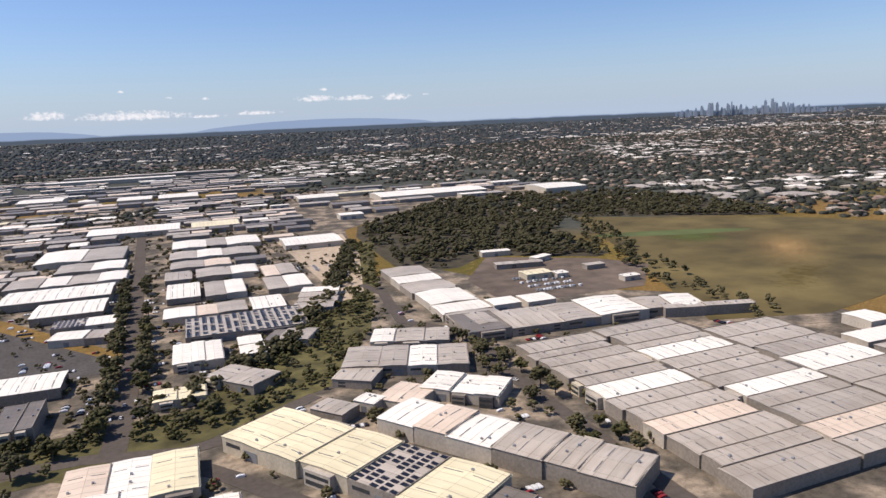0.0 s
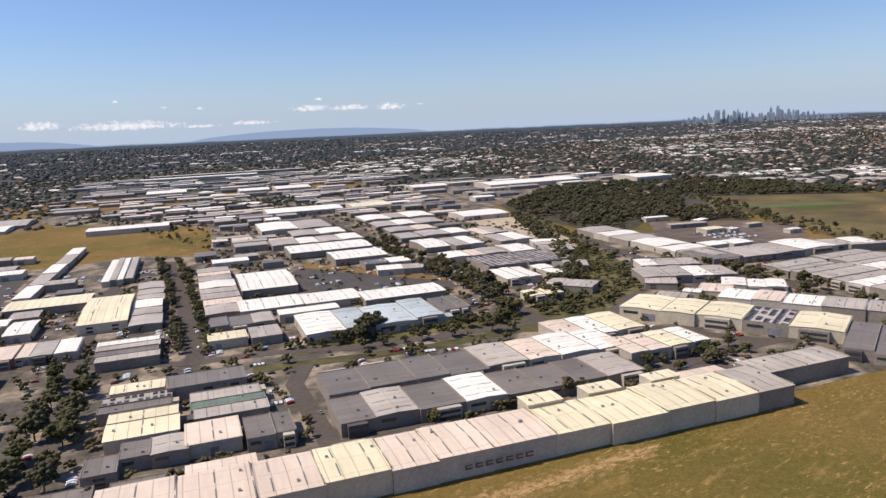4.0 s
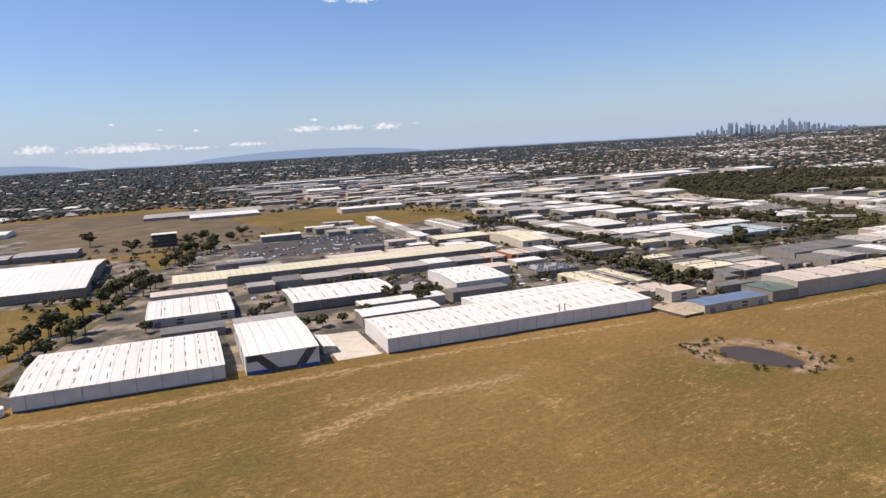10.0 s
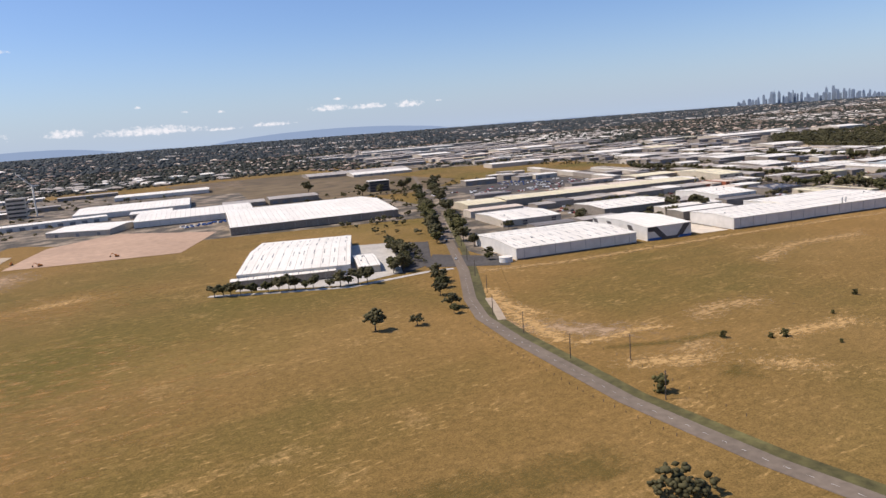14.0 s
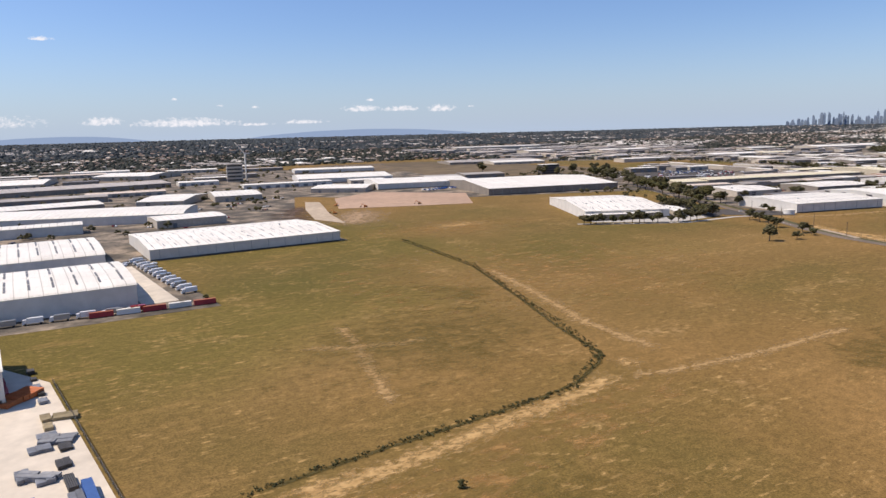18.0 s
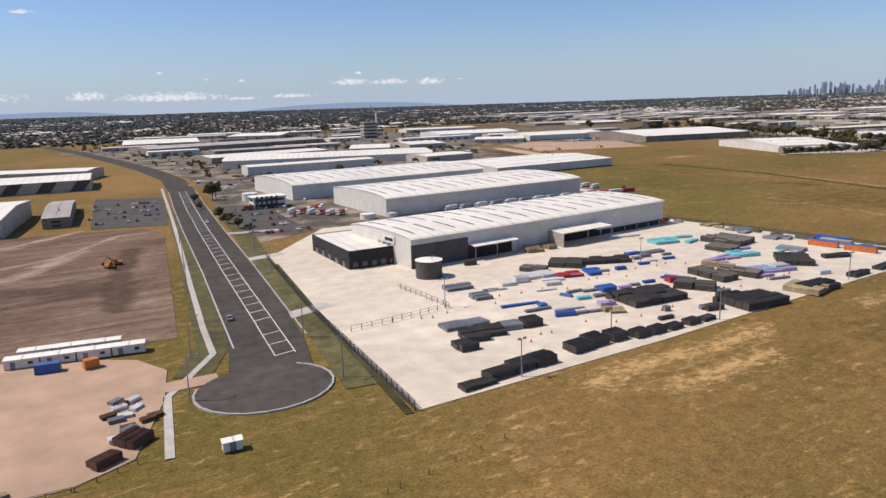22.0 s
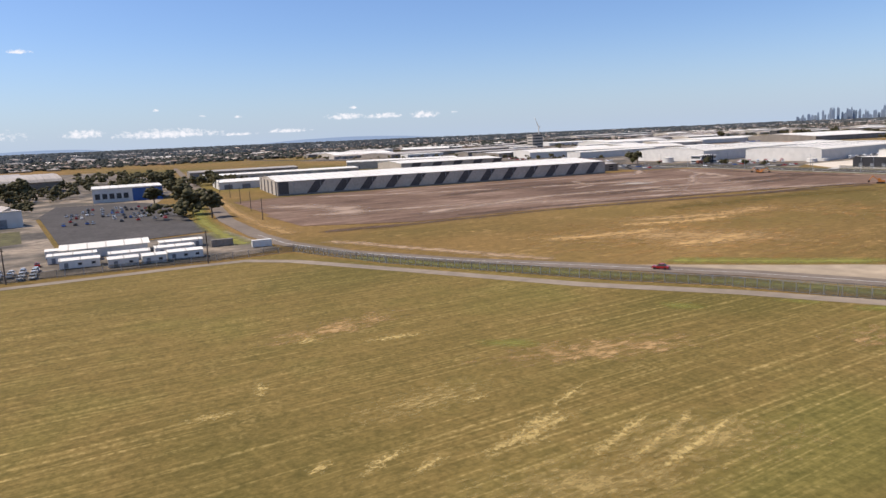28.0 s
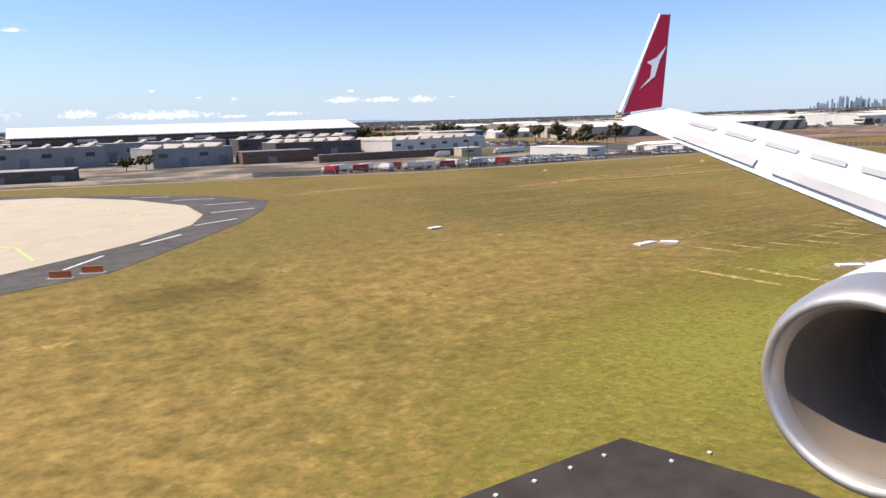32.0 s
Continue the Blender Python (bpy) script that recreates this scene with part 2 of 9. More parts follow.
M_OLDSEAL = plain("pale_old_road_seal", (0.215, 0.172, 0.132), 0.95, spec=0.08, vary=0.2, scale=0.7)
M_PAINT = plain("white_road_paint", (0.72, 0.71, 0.67), 0.7, vary=0.2)
M_KERB = plain("kerb_concrete", (0.46, 0.44, 0.40), 0.85, vary=0.2)
M_TRUNK = plain("eucalypt_bark", (0.17, 0.13, 0.10), 0.95, vary=0.4, scale=6)


def foliage(name, lo, hi):
    m, n, l, b = material(name, 0.75, 0.0, 0.25)
    f = noise_node(n, l, place(n), 1.1, 5)
    c = ramp(n, l, f, [(0.3, lo), (0.72, hi)])
    g = n.new("ShaderNodeNewGeometry")
    c = mix(n, l, "MULTIPLY", 1.0, c, ramp(n, l, g.outputs["Random Per Island"], [(0, (0.6,) * 3), (1, (1.2,) * 3)]))
    o = n.new("ShaderNodeObjectInfo")
    c = mix(n, l, "MULTIPLY", 1.0, c, ramp(n, l, o.outputs["Random"], [(0, (0.75, 0.75, 0.7)), (1, (1.15, 1.1, 1.0))]))
    l.new(c, b.inputs["Base Color"])
    thin = n.new("ShaderNodeBsdfTranslucent")
    l.new(c, thin.inputs["Color"])
    both = n.new("ShaderNodeMixShader")
    both.inputs["Fac"].default_value = 0.38
    l.new(b.outputs[0], both.inputs[1])
    l.new(thin.outputs[0], both.inputs[2])
    l.new(both.outputs[0], n["Material Output"].inputs["Surface"])
    return m


M_LEAF = foliage("grey_green_gum_leaves", (0.092, 0.085, 0.042), (0.182, 0.164, 0.082))
M_SHRUB = foliage("olive_shrub_leaves", (0.066, 0.066, 0.025), (0.155, 0.145, 0.056))
# far leaves hold aerial haze in their colour: slight here, stronger in the next
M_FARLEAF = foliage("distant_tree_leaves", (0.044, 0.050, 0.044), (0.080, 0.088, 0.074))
M_HAZELEAF = foliage("haze_tinted_distant_leaves", (0.074, 0.090, 0.102), (0.104, 0.122, 0.136))


# ---- mesh making ----
class Solid:
    """A mesh that grows by boxes, prisms, tubes and sheets."""

    def __init__(self):
        self.v, self.f = [], []

    def add(self, verts, faces):
        k = len(self.v)
        self.v += verts
        self.f += [tuple(i + k for i in q) for q in faces]
        return self

    def prism(self, poly, z0, z1):
        n = len(poly)
        v = [(x, y, z0) for x, y in poly] + [(x, y, z1) for x, y in poly]
        f = [tuple(range(n - 1, -1, -1)), tuple(range(n, 2 * n))] + [(i, (i + 1) % n, n + (i + 1) % n, n + i) for i in range(n)]
        return self.add(v, f)

    def box(self, x0, x1, y0, y1, z0, z1):
        return self.prism([(x0, y0), (x1, y0), (x1, y1), (x0, y1)], z0, z1)

    def profile(self, pts, x0, x1):
        """A section in y, z drawn along x."""
        n = len(pts)
        v = [(x0, y, z) for y, z in pts] + [(x1, y, z) for y, z in pts]
        f = [tuple(range(n)), tuple(range(2 * n - 1, n - 1, -1))] + [(i, n + i, n + (i + 1) % n, (i + 1) % n) for i in range(n)]
        return self.add(v, f)

    def tube(self, x, y, z0, z1, r0, r1=None, n=10):
        r1 = r0 if r1 is None else r1
        ring = [(math.cos(6.28319 * i / n), math.sin(6.28319 * i / n)) for i in range(n)]
        v = [(x + r0 * c, y + r0 * s, z0) for c, s in ring] + [(x + r1 * c, y + r1 * s, z1) for c, s in ring]
        f = [tuple(range(n - 1, -1, -1)), tuple(range(n, 2 * n))] + [(i, (i + 1) % n, n + (i + 1) % n, n + i) for i in range(n)]
        return self.add(v, f)

    def limb(self, a, b, r0, r1, n=6):
        a, b = Vector(a), Vector(b)
        q = (b - a).to_track_quat("Z", "Y")
        v = [tuple(p + q @ Vector((r * math.cos(6.28319 * i / n), r * math.sin(6.28319 * i / n), 0))) for p, r in ((a, r0), (b, r1)) for i in range(n)]
        return self.add(v, [tuple(range(n - 1, -1, -1)), tuple(range(n, 2 * n))] + [(i, (i + 1) % n, n + (i + 1) % n, n + i) for i in range(n)])

    def mesh(self, name):
        me = bpy.data.meshes.new(name)
        me.from_pydata(self.v, [], self.f)
        return me


def put(name, data, mat, m=None, parent=None, label=""):
    """A mesh object from a Solid or a mesh, under a thing or at top level."""
    me = data.mesh(name) if isinstance(data, Solid) else data
    if mat is not None and not me.materials:
        me.materials.append(mat)
    ob = new(name, me)
    if parent is not None:
        ob.parent = parent
    if m is not None:
        ob.matrix_basis = m
    if label:
        ob["label"] = label
    return ob


def thing(name, m, label, category, group="", kind=""):
    return_ob = tagged(new(name), label, category, group, kind)
    return_ob.matrix_basis = m
    return_ob.empty_display_size = 1
    return return_ob


UNIT = Solid().box(-0.5, 0.5, -0.5, 0.5, 0, 1).mesh("unit_box")
SHARED = {}


def bar(name, mat, m, size, parent, label=""):
    """A box part that shares its mesh with its like: m at its foot, size x, y, z."""
    key = mat.name
    if key not in SHARED:
        SHARED[key] = UNIT.copy()
        SHARED[key].materials.append(mat)
    return put(name, SHARED[key], None, m @ Matrix.Diagonal((*size, 1)), parent, label)


# ---- ground ----
def ground_material():
    m, n, l, b = material("dry_paddock_grass", 0.95, 0.0, 0.1)
    p = place(n)
    big = noise_node(n, l, p, 0.012, 5)
    mid = noise_node(n, l, p, 0.07, 6, 0.65)
    fine = noise_node(n, l, p, 1.3, 6, 0.7)
    mp = n.new("ShaderNodeMapping")
    mp.inputs["Rotation"].default_value = (0, 0, radians(12))
    mp.inputs["Scale"].default_value = (0.30, 1.0, 1)
    l.new(p, mp.inputs["Vector"])
    streak = noise_node(n, l, mp.outputs["Vector"], 0.22, 8, 0.72)
    tuft, blade = noise_node(n, l, p, 0.62, 5, 0.75), noise_node(n, l, p, 3.6, 3, 0.7)
    vast = noise_node(n, l, p, 0.0045, 3)
    base = ramp(n, l, big, [(0.34, (0.132, 0.099, 0.030)), (0.5, (0.180, 0.117, 0.040)), (0.66, (0.228, 0.144, 0.053))])
    base = mix(n, l, "MULTIPLY", 1.0, base, ramp(n, l, vast, [(0.38, (0.74, 0.88, 0.68)), (0.50, (1.0, 1.0, 1.0)), (0.62, (1.12, 1.06, 1.05))]))
    base = mix(n, l, "MIX", ramp(n, l, streak, [(0.54, (0, 0, 0)), (0.68, (0.5, 0.5, 0.5))]), base, (0.335, 0.205, 0.078))
    straw = ramp(n, l, mid, [(0.58, (0, 0, 0)), (0.74, (0.7, 0.7, 0.7))])
    base = mix(n, l, "MIX", mix(n, l, "MULTIPLY", 1.0, straw, ramp(n, l, tuft, [(0.42, (0, 0, 0)), (0.58, (1, 1, 1))])), base, (0.42, 0.275, 0.13))
    flecks = n.new("ShaderNodeMapping")
    flecks.inputs["Rotation"].default_value = (0, 0, radians(-20))
    flecks.inputs["Scale"].default_value = (0.45, 1.3, 1)
    l.new(p, flecks.inputs["Vector"])
    dash = ramp(n, l, noise_node(n, l, flecks.outputs["Vector"], 0.9, 3, 0.6), [(0.58, (0, 0, 0)), (0.65, (0.95, 0.95, 0.95))])
    base = mix(n, l, "MIX", mix(n, l, "MULTIPLY", 1.0, dash, ramp(n, l, mid, [(0.42, (0, 0, 0)), (0.60, (1, 1, 1))])), base, (0.39, 0.25, 0.10))
    base = mix(n, l, "MULTIPLY", 1.0, base, ramp(n, l, tuft, [(0.34, (0.78, 0.79, 0.77)), (0.60, (1.12, 1.11, 1.09))]))
    base = mix(n, l, "MULTIPLY", 1.0, base, ramp(n, l, fine, [(0.3, (0.78, 0.78, 0.75)), (0.68, (1.16, 1.14, 1.12))]))
    base = mix(n, l, "MULTIPLY", 1.0, base, ramp(n, l, blade, [(0.34, (0.68, 0.68, 0.65)), (0.64, (1.25, 1.24, 1.2))]))
    # built-up land beyond the estates: gardens and streets in place of paddock
    sp = n.new("ShaderNodeSeparateXYZ")
    l.new(p, sp.inputs[0])

    def past(sock, lo, hi):
        k = n.new("ShaderNodeMapRange")
        l.new(sock, k.inputs["Value"])
        k.inputs["From Min"].default_value, k.inputs["From Max"].default_value = lo, hi
        return k.outputs["Result"]

    east = mix(n, l, "MULTIPLY", 1.0, past(sp.outputs[0], 250, 330), past(sp.outputs[1], 270, 340))
    town = mix(n, l, "LIGHTEN", 1.0, past(sp.outputs[1], 840, 960), east)
    base = mix(n, l, "MIX", town, base, ramp(n, l, mid, [(0.4, (0.050, 0.056, 0.045)), (0.6, (0.085, 0.082, 0.066))]))
    l.new(base, b.inputs["Base Color"])
    bump(n, l, b, tuft, 0.25, 0.2)
    return m


M_GRASS = ground_material()
g = Solid()


def ground_z(x, y):
    """Flat out to the suburbs, then a slow rise to the far plain."""
    d = max(0.0, math.hypot(max(0, abs(x + 550) - 800), max(0, y)) - 1200)
    return 14.0 * min(1.0, d / 3600) ** 1.3


NX, NY = 46, 40
gx = sorted(set([round(-9000 + 18000 * i / NX, 1) for i in range(NX + 1)]))
gy = sorted(set([round(-1500 + 8500 * (i / NY) ** 1.5, 1) for i in range(NY + 1)]))
g.v = [(x, y, ground_z(x, y)) for y in gy for x in gx]
w_ = len(gx)
g.f = [(j * w_ + i, j * w_ + i + 1, (j + 1) * w_ + i + 1, (j + 1) * w_ + i) for j in range(len(gy) - 1) for i in range(w_ - 1)]
tagged(put("ground", g, M_GRASS), "dry brown and olive paddock grass, flat open ground", "ground", kind="structure")


def patch(name, poly, mat, z, label, category="pavement", thick=0.3):
    """A slab of paving or earth lying on the ground, drawn round its outline."""
    if sum(x0 * y1 - x1 * y0 for (x0, y0), (x1, y1) in zip(poly, poly[1:] + poly[:1])) < 0:
        poly = poly[::-1]
    s = Solid().prism(poly, z - thick, z)
    return tagged(put(name, s, mat), label, category, kind="structure")


def strip(name, pts, width, mat, z, label, category="road", thick=0.3):
    """A road or path of one width along a line of points."""
    s = Solid()
    v, side = [], []
    for i, p in enumerate(pts):
        a, b = Vector(pts[max(0, i - 1)]), Vector(pts[min(len(pts) - 1, i + 1)])
        d = (b - a).normalized()
        nrm = Vector((-d.y, d.x)) * width / 2
        side.append((Vector(p) + nrm, Vector(p) - nrm))
    n = len(pts)
    for lft, rgt in side:
        v += [(*lft, z), (*rgt, z), (*lft, z - thick), (*rgt, z - thick)]
    f = []
    for i in range(n - 1):
        k, q = 4 * i, 4 * i + 4
        f += [(k, k + 1, q + 1, q), (k, q, q + 2, k + 2), (k + 1, k + 3, q + 3, q + 1)]
    s.add(v, f)
    return tagged(put(name, s, mat), label, category, kind="structure") if name else s


# ---- sheds and warehouses ----
def at(cx, cy, ang, z=0.0):
    return pose(cx, cy, z, 0, 0, ang)


STYLE = {   # roof, wall, form, what is on it, words
    "W": ("white", "pale", "gable", "lights", "white metal roof and pale concrete walls"),
    "X": ("white", "panel", "gable", "lights", "broad white metal roof and pale panel walls"),
    "K": ("white", "grey", "gable", "many lights", "white metal roof with rows of skylights and grey walls"),
    "D": ("dark", "grey", "flat", "vents", "dark grey low roof and grey tilt-up walls"),
    "G": ("grey", "grey", "gable", "lights", "grey metal roof and grey concrete walls"),
    "C": ("cream", "cream", "gable", "lights", "cream metal roof and cream walls"),
    "P": ("pink", "pale", "gable", "lights", "pinkish sun-bleached metal roof and pale walls"),
    "S": ("grey", "grey", "flat", "solar", "grey roof carrying rows of solar panels"),
    "E": ("green", "grey", "gable", "lights", "green metal roof and grey walls"),
    "B": ("pale_blue", "pale", "gable", "lights", "pale blue metal roof and white gable walls"),
    "N": ("blue", "cream", "gable", "none", "blue metal roof and tan panel walls"),
    "R": ("pink", "red", "flat", "vents", "red front wall and bleached roof"),
    "V": ("white", "panel", "gable", "none", "white roof and pale walls with dark chevron bands"),
    "Y": ("white", "panel", "arch", "many lights", "long arched white roof and pale grey panel walls"),
    "O": ("white", "black", "flat", "none", "black clad front office with a white flat roof"),
    "Q": ("white", "pale", "gable", "none", "white roof and grey walls with dark slanting stripes"),
    "L": ("cream", "grey", "gable", "none", "long cream roof over a grey loading side"),
}
FOOT = []      # plan of all that stands: x, y, half length, half width, angle


def roof_height(form, w):
    return {"gable": 0.052 * w / 2, "arch": 0.07 * w / 2, "flat": 0.0}[form]


def section(form, w, h, over=0.0, drop=0.0):
    """Half-section points of the roof line over y, from the front eave to the back one."""
    r, k = roof_height(form, w), w / 2 + over
    if form == "gable":
        return [(-k, h - drop), (0, h + r - drop), (k, h - drop)]
    if form == "arch":
        return [(-k * math.cos(math.pi * i / 10), h - drop + r * math.sin(math.pi * i / 10)) for i in range(11)]
    return [(-k, h - drop), (k, h - drop)]


def shed(style, cx, cy, length, width, ang, h, near=1, seed=0, front=-1, name="warehouse"):
    roof, wall, form, extra, words = STYLE[style]
    rnd = random.Random(int(cx * 7 + cy * 13) + seed)
    FOOT.append((cx, cy, length / 2, width / 2, radians(ang)))
    t = thing(name, at(cx, cy, ang), words, "warehouse" if name == "warehouse" else "building", "industrial buildings")
    x, y, r = length / 2, width / 2, roof_height(form, width)
    if form == "flat":
        p, q = x - 0.12, y - 0.12
        rings = [(x, y, -0.3), (x, y, h), (p, q, h), (p, q, h - 0.25)]
        b = Solid().add([(sx * a, sy * c, z) for a, c, z in rings for sx, sy in ((-1, -1), (1, -1), (1, 1), (-1, 1))],
                        [(4 * k + i, 4 * k + (i + 1) % 4, 4 * k + 4 + (i + 1) % 4, 4 * k + 4 + i) for k in range(3) for i in range(4)] + [(12, 13, 14, 15), (3, 2, 1, 0)])
        put("wall_shell", b, WALL[wall], None, t)
        put("roof", Solid().box(-x + 0.14, x - 0.14, -y + 0.14, y - 0.14, h - 0.26, h - 0.12), ROOF[roof], None, t)
    else:
        line = section(form, width, h, 0, 0.12)
        put("wall_shell", Solid().profile([(y, -0.3), (-y, -0.3)] + line, -x, x), WALL[wall], None, t)
        top = section(form, width, h, 0.18)
        put("roof", Solid().profile(top + [(a, c - 0.1) for a, c in top[::-1]], -x - 0.15, x + 0.15), ROOF[roof], None, t)
        if near > 2:
            put("ridge_cap", Solid().profile([(-0.35, h + r - 0.02), (0, h + r + 0.05), (0.35, h + r - 0.02)], -x - 0.16, x + 0.16), ROOF[roof], None, t)
    if near < 1:
        return t
    slope = math.atan2(r, y) if form == "gable" else 0

    def on_roof(px, py, up=0.012):
        if form == "gable":
            return pose(px, py, h + r * (1 - abs(py) / y) + up, -math.degrees(slope) * (1 if py > 0 else -1), 0, 0)
        if form == "arch":
            s = min(0.98, abs(py) / y)
            return pose(px, py, h + r * math.sqrt(1 - s * s) + up, -math.degrees(math.atan(r / y * s / math.sqrt(1 - s * s))) * (1 if py > 0 else -1), 0, 0)
        return pose(px, py, h - 0.12 + up, 0, 0, 0)

    if "lights" in extra and form != "flat" and near > 1:
        step = 3.4 if style == "X" else 4.6 if "many" in extra else rnd.choice((5.0, 6.5, 8.0))
        n = max(1, int(length / step))
        for i in range(n):
            px = -x + (i + 0.5) * length / n
            for py in ((-0.62 * y, -0.28 * y, 0.28 * y, 0.62 * y) if form == "arch" else (-0.74 * y, -0.28 * y, 0.28 * y, 0.74 * y) if style == "X" else (-0.5 * y, 0.5 * y)):
                bar("skylight", M_SKYLIGHT, on_roof(px, py), (0.5 if form == "arch" else 0.26, y * (0.3 if form == "arch" else 0.2 if style == "X" else 0.66), 0.03), t)
    if extra == "solar":
        nx, ny = max(2, int(length / 1.6)), max(1, int(width / 2.5))
        for i in range(nx):
            for j in range(ny):
                if rnd.random() < 0.82:
                    bar("solar_panel", M_SOLAR, pose(-x + (i + 0.5) * length / nx, -y + (j + 0.5) * width / ny, h - 0.05, 6, 0, 0), (length / nx * 0.66, 1.75, 0.05), t)
    if extra in ("vents", "lights") and near > 0:
        for i in range(rnd.randint(1, 2) if near > 1 else 0):
            px, py = rnd.uniform(-0.8, 0.8) * x, rnd.uniform(-0.7, 0.7) * y
            bar("roof_vent", M_STEEL, on_roof(px, py, -0.05), (0.5, 0.5, 0.45), t)
    # doors and windows along the two long sides
    if style not in "VQLYO" and near > 0:
        if style in "XK":
            bar("plinth", WALL["dark"], pose(0, -y - 0.005, -0.1), (length * 0.995, 0.05, 0.55), t)
            for i in range(max(2, int(length / 5.5))):
                bar("downpipe", M_STEEL, pose(-x + (i + 0.5) * length / max(2, int(length / 5.5)), -y - 0.03, 0), (0.12, 0.08, h - 0.15), t)
        n = max(1, int(length / (6.0 if near > 1 else 12.0)))
        for i in range(n):
            px = -x + (i + 0.5) * length / n
            for s in (() if style in "XK" or front == 2 else (1,) if front == 0 else ((-1, 1) if near > 1 and abs(ang + 14) > 1 else (-1,))):
                k = rnd.random()
                if k < 0.42:
                    bar("roller_door", M_DOOR, pose(px, s * (y + 0.005), 0), (1.8, 0.05, min(2.0, h * 0.6)), t)
                elif k < 0.8:
                    bar("window", M_GLASS, pose(px, s * (y + 0.005), h * 0.52), (2.2, 0.05, h * 0.2), t)
                    bar("window", M_GLASS, pose(px, s * (y + 0.005), h * 0.16), (2.2, 0.05, h * 0.2), t)
    return t


def row(styles, cx, cy, length, width, ang, h, blank=False):
    """Adjoining factory units along one line, each with its own depth, height and roof; deep units have their ridge along the depth."""
    rnd = random.Random(int(cx * 3 + cy * 5))
    n = len(styles)
    cuts = [0.0] + sorted((i + rnd.uniform(-0.18, 0.18)) / n for i in range(1, n)) + [1.0]
    u = Vector((math.cos(radians(ang)), math.sin(radians(ang))))
    v = Vector((-u.y, u.x))
    for s, a, b in zip(styles, cuts, cuts[1:]):
        w = width * rnd.uniform(0.94, 1.0)
        c = Vector((cx, cy)) + u * (length * ((a + b) / 2 - 0.5)) + v * ((width - w) / 2 * rnd.choice((-1, 1)))
        hh, ln = h + rnd.uniform(-0.28, 0.28), length * (b - a) - 0.05
        deep = w > ln * 1.15 and not blank
        unit = shed(s, c.x, c.y, w if deep else ln, ln if deep else w, ang + 90 if deep else ang, hh, 2 if c.y < 215 else 1, name="factory_unit", front=2 if deep else 0 if blank else -1)

        def place_on(px, out, z):
            """A pose on the unit's street side (out < 0) or yard side, px along the street."""
            return pose(out, -px, z, 0, 0, 90) if deep else pose(px, out, z)

        # parapet wall between this unit and the next
        bar("parapet", WALL["grey"], pose(0, -ln / 2 + 0.1, hh - 0.4) if deep else pose(ln / 2 - 0.1, 0, hh - 0.4), (w * 0.99, 0.2, 0.62) if deep else (0.2, w * 0.99, 0.75), unit)
        side_ = 1 if blank else rnd.choice((-1, -1, 1))
        px = rnd.uniform(-0.12, 0.12) * ln
        if c.y > 260:
            continue
        if rnd.random() < 0.6:
            bar("front_office", WALL[rnd.choice(("grey", "pale", "dark", "cream"))], place_on(px, side_ * (w / 2 + 0.75), 0), (ln * 0.55, 1.6, hh * 0.92), unit, "two-storey street office")
            bar("window", M_GLASS, place_on(px, side_ * (w / 2 + 1.56), hh * 0.55), (ln * 0.48, 0.05, hh * 0.2), unit)
            bar("window", M_GLASS, place_on(px, side_ * (w / 2 + 1.56), hh * 0.12), (ln * 0.48, 0.05, hh * 0.25), unit)
        elif not blank:
            bar("roller_door", M_DOOR, place_on(ln * 0.22, -w / 2 - 0.02, 0), (ln * 0.32, 0.06, hh * 0.62), unit)
            bar("window", M_GLASS, place_on(-ln * 0.22, -w / 2 - 0.02, hh * 0.5), (ln * 0.36, 0.06, hh * 0.22), unit)


# ---- the estates ----
# the small factories by the paddock
shed("D", -90.7, 184.3, 19.6, 10.5, -14.0, 4.0, 2)
row("GEG", -91.0, 165.5, 18.2, 17.5, 76.0, 3.4)
shed("P", -99.5, 149.7, 11.4, 12.0, -14.0, 3.4, 2)
row("DD", -88.4, 145.0, 10.6, 12.6, -14.0, 3.4)
row("CC", -110.6, 165.0, 17.0, 15.8, 76.0, 3.4)
row("DS", -109.6, 180.6, 11.0, 17.5, 76.0, 3.2)
shed("C", -106.6, 191.8, 13.1, 6.6, -14.0, 3.0, 2)
row("DG", -111.6, 150.2, 13.5, 9.1, -14.0, 3.2)
shed("D", -122.3, 148.6, 6.6, 8.9, -14.0, 2.8, 2)
row("DGDWDDDG", -35.9, 132.1, 78.9, 16.6, -14.0, 3.2)
row("DDDDGPWW", -27.1, 149.6, 85.7, 18.6, -14.0, 3.6)
row("PPPCPPPCCCCG", -55.7, 107.4, 147.0, 15.0, -14.0, 5.0, True)
row("GG", 30.5, 92.5, 28.0, 10.0, -14.0, 4.2, True)
shed("C", -37.0, 112.8, 8.5, 5.4, -14.0, 5.7, 2)
shed("C", -22.1, 109.0, 8.7, 5.0, -14.0, 5.7, 2)
shed("C", -5.7, 105.0, 8.2, 4.6, -14.0, 5.7, 2)
row("PPCW", 21.0, 127.5, 27.0, 14.5, -14.0, 3.6)
row("PWC", 19.5, 152.0, 27.0, 19.5, -14.0, 3.4)
# cream factories and the grey ones behind their track
row("CCCSC", 61.5, 131.0, 67.0, 19.5, -69.5, 4.0)
row("WPWGGG", 92.6, 117.0, 64.6, 14.6, -68.6, 4.4, True)
shed("G", 70.2, 160.2, 10.3, 7.4, -64.0, 3.0, 2)
shed("W", 79.6, 158.6, 6.4, 5.6, -64.0, 3.2, 2)
shed("P", 89.8, 155.8, 11.6, 13.0, -60.0, 3.0, 2)
row("WWW", 105.4, 150.6, 22.5, 13.4, -55.0, 3.2)
row("WGG", 117.6, 200.2, 26.4, 14.4, -34.4, 3.0)
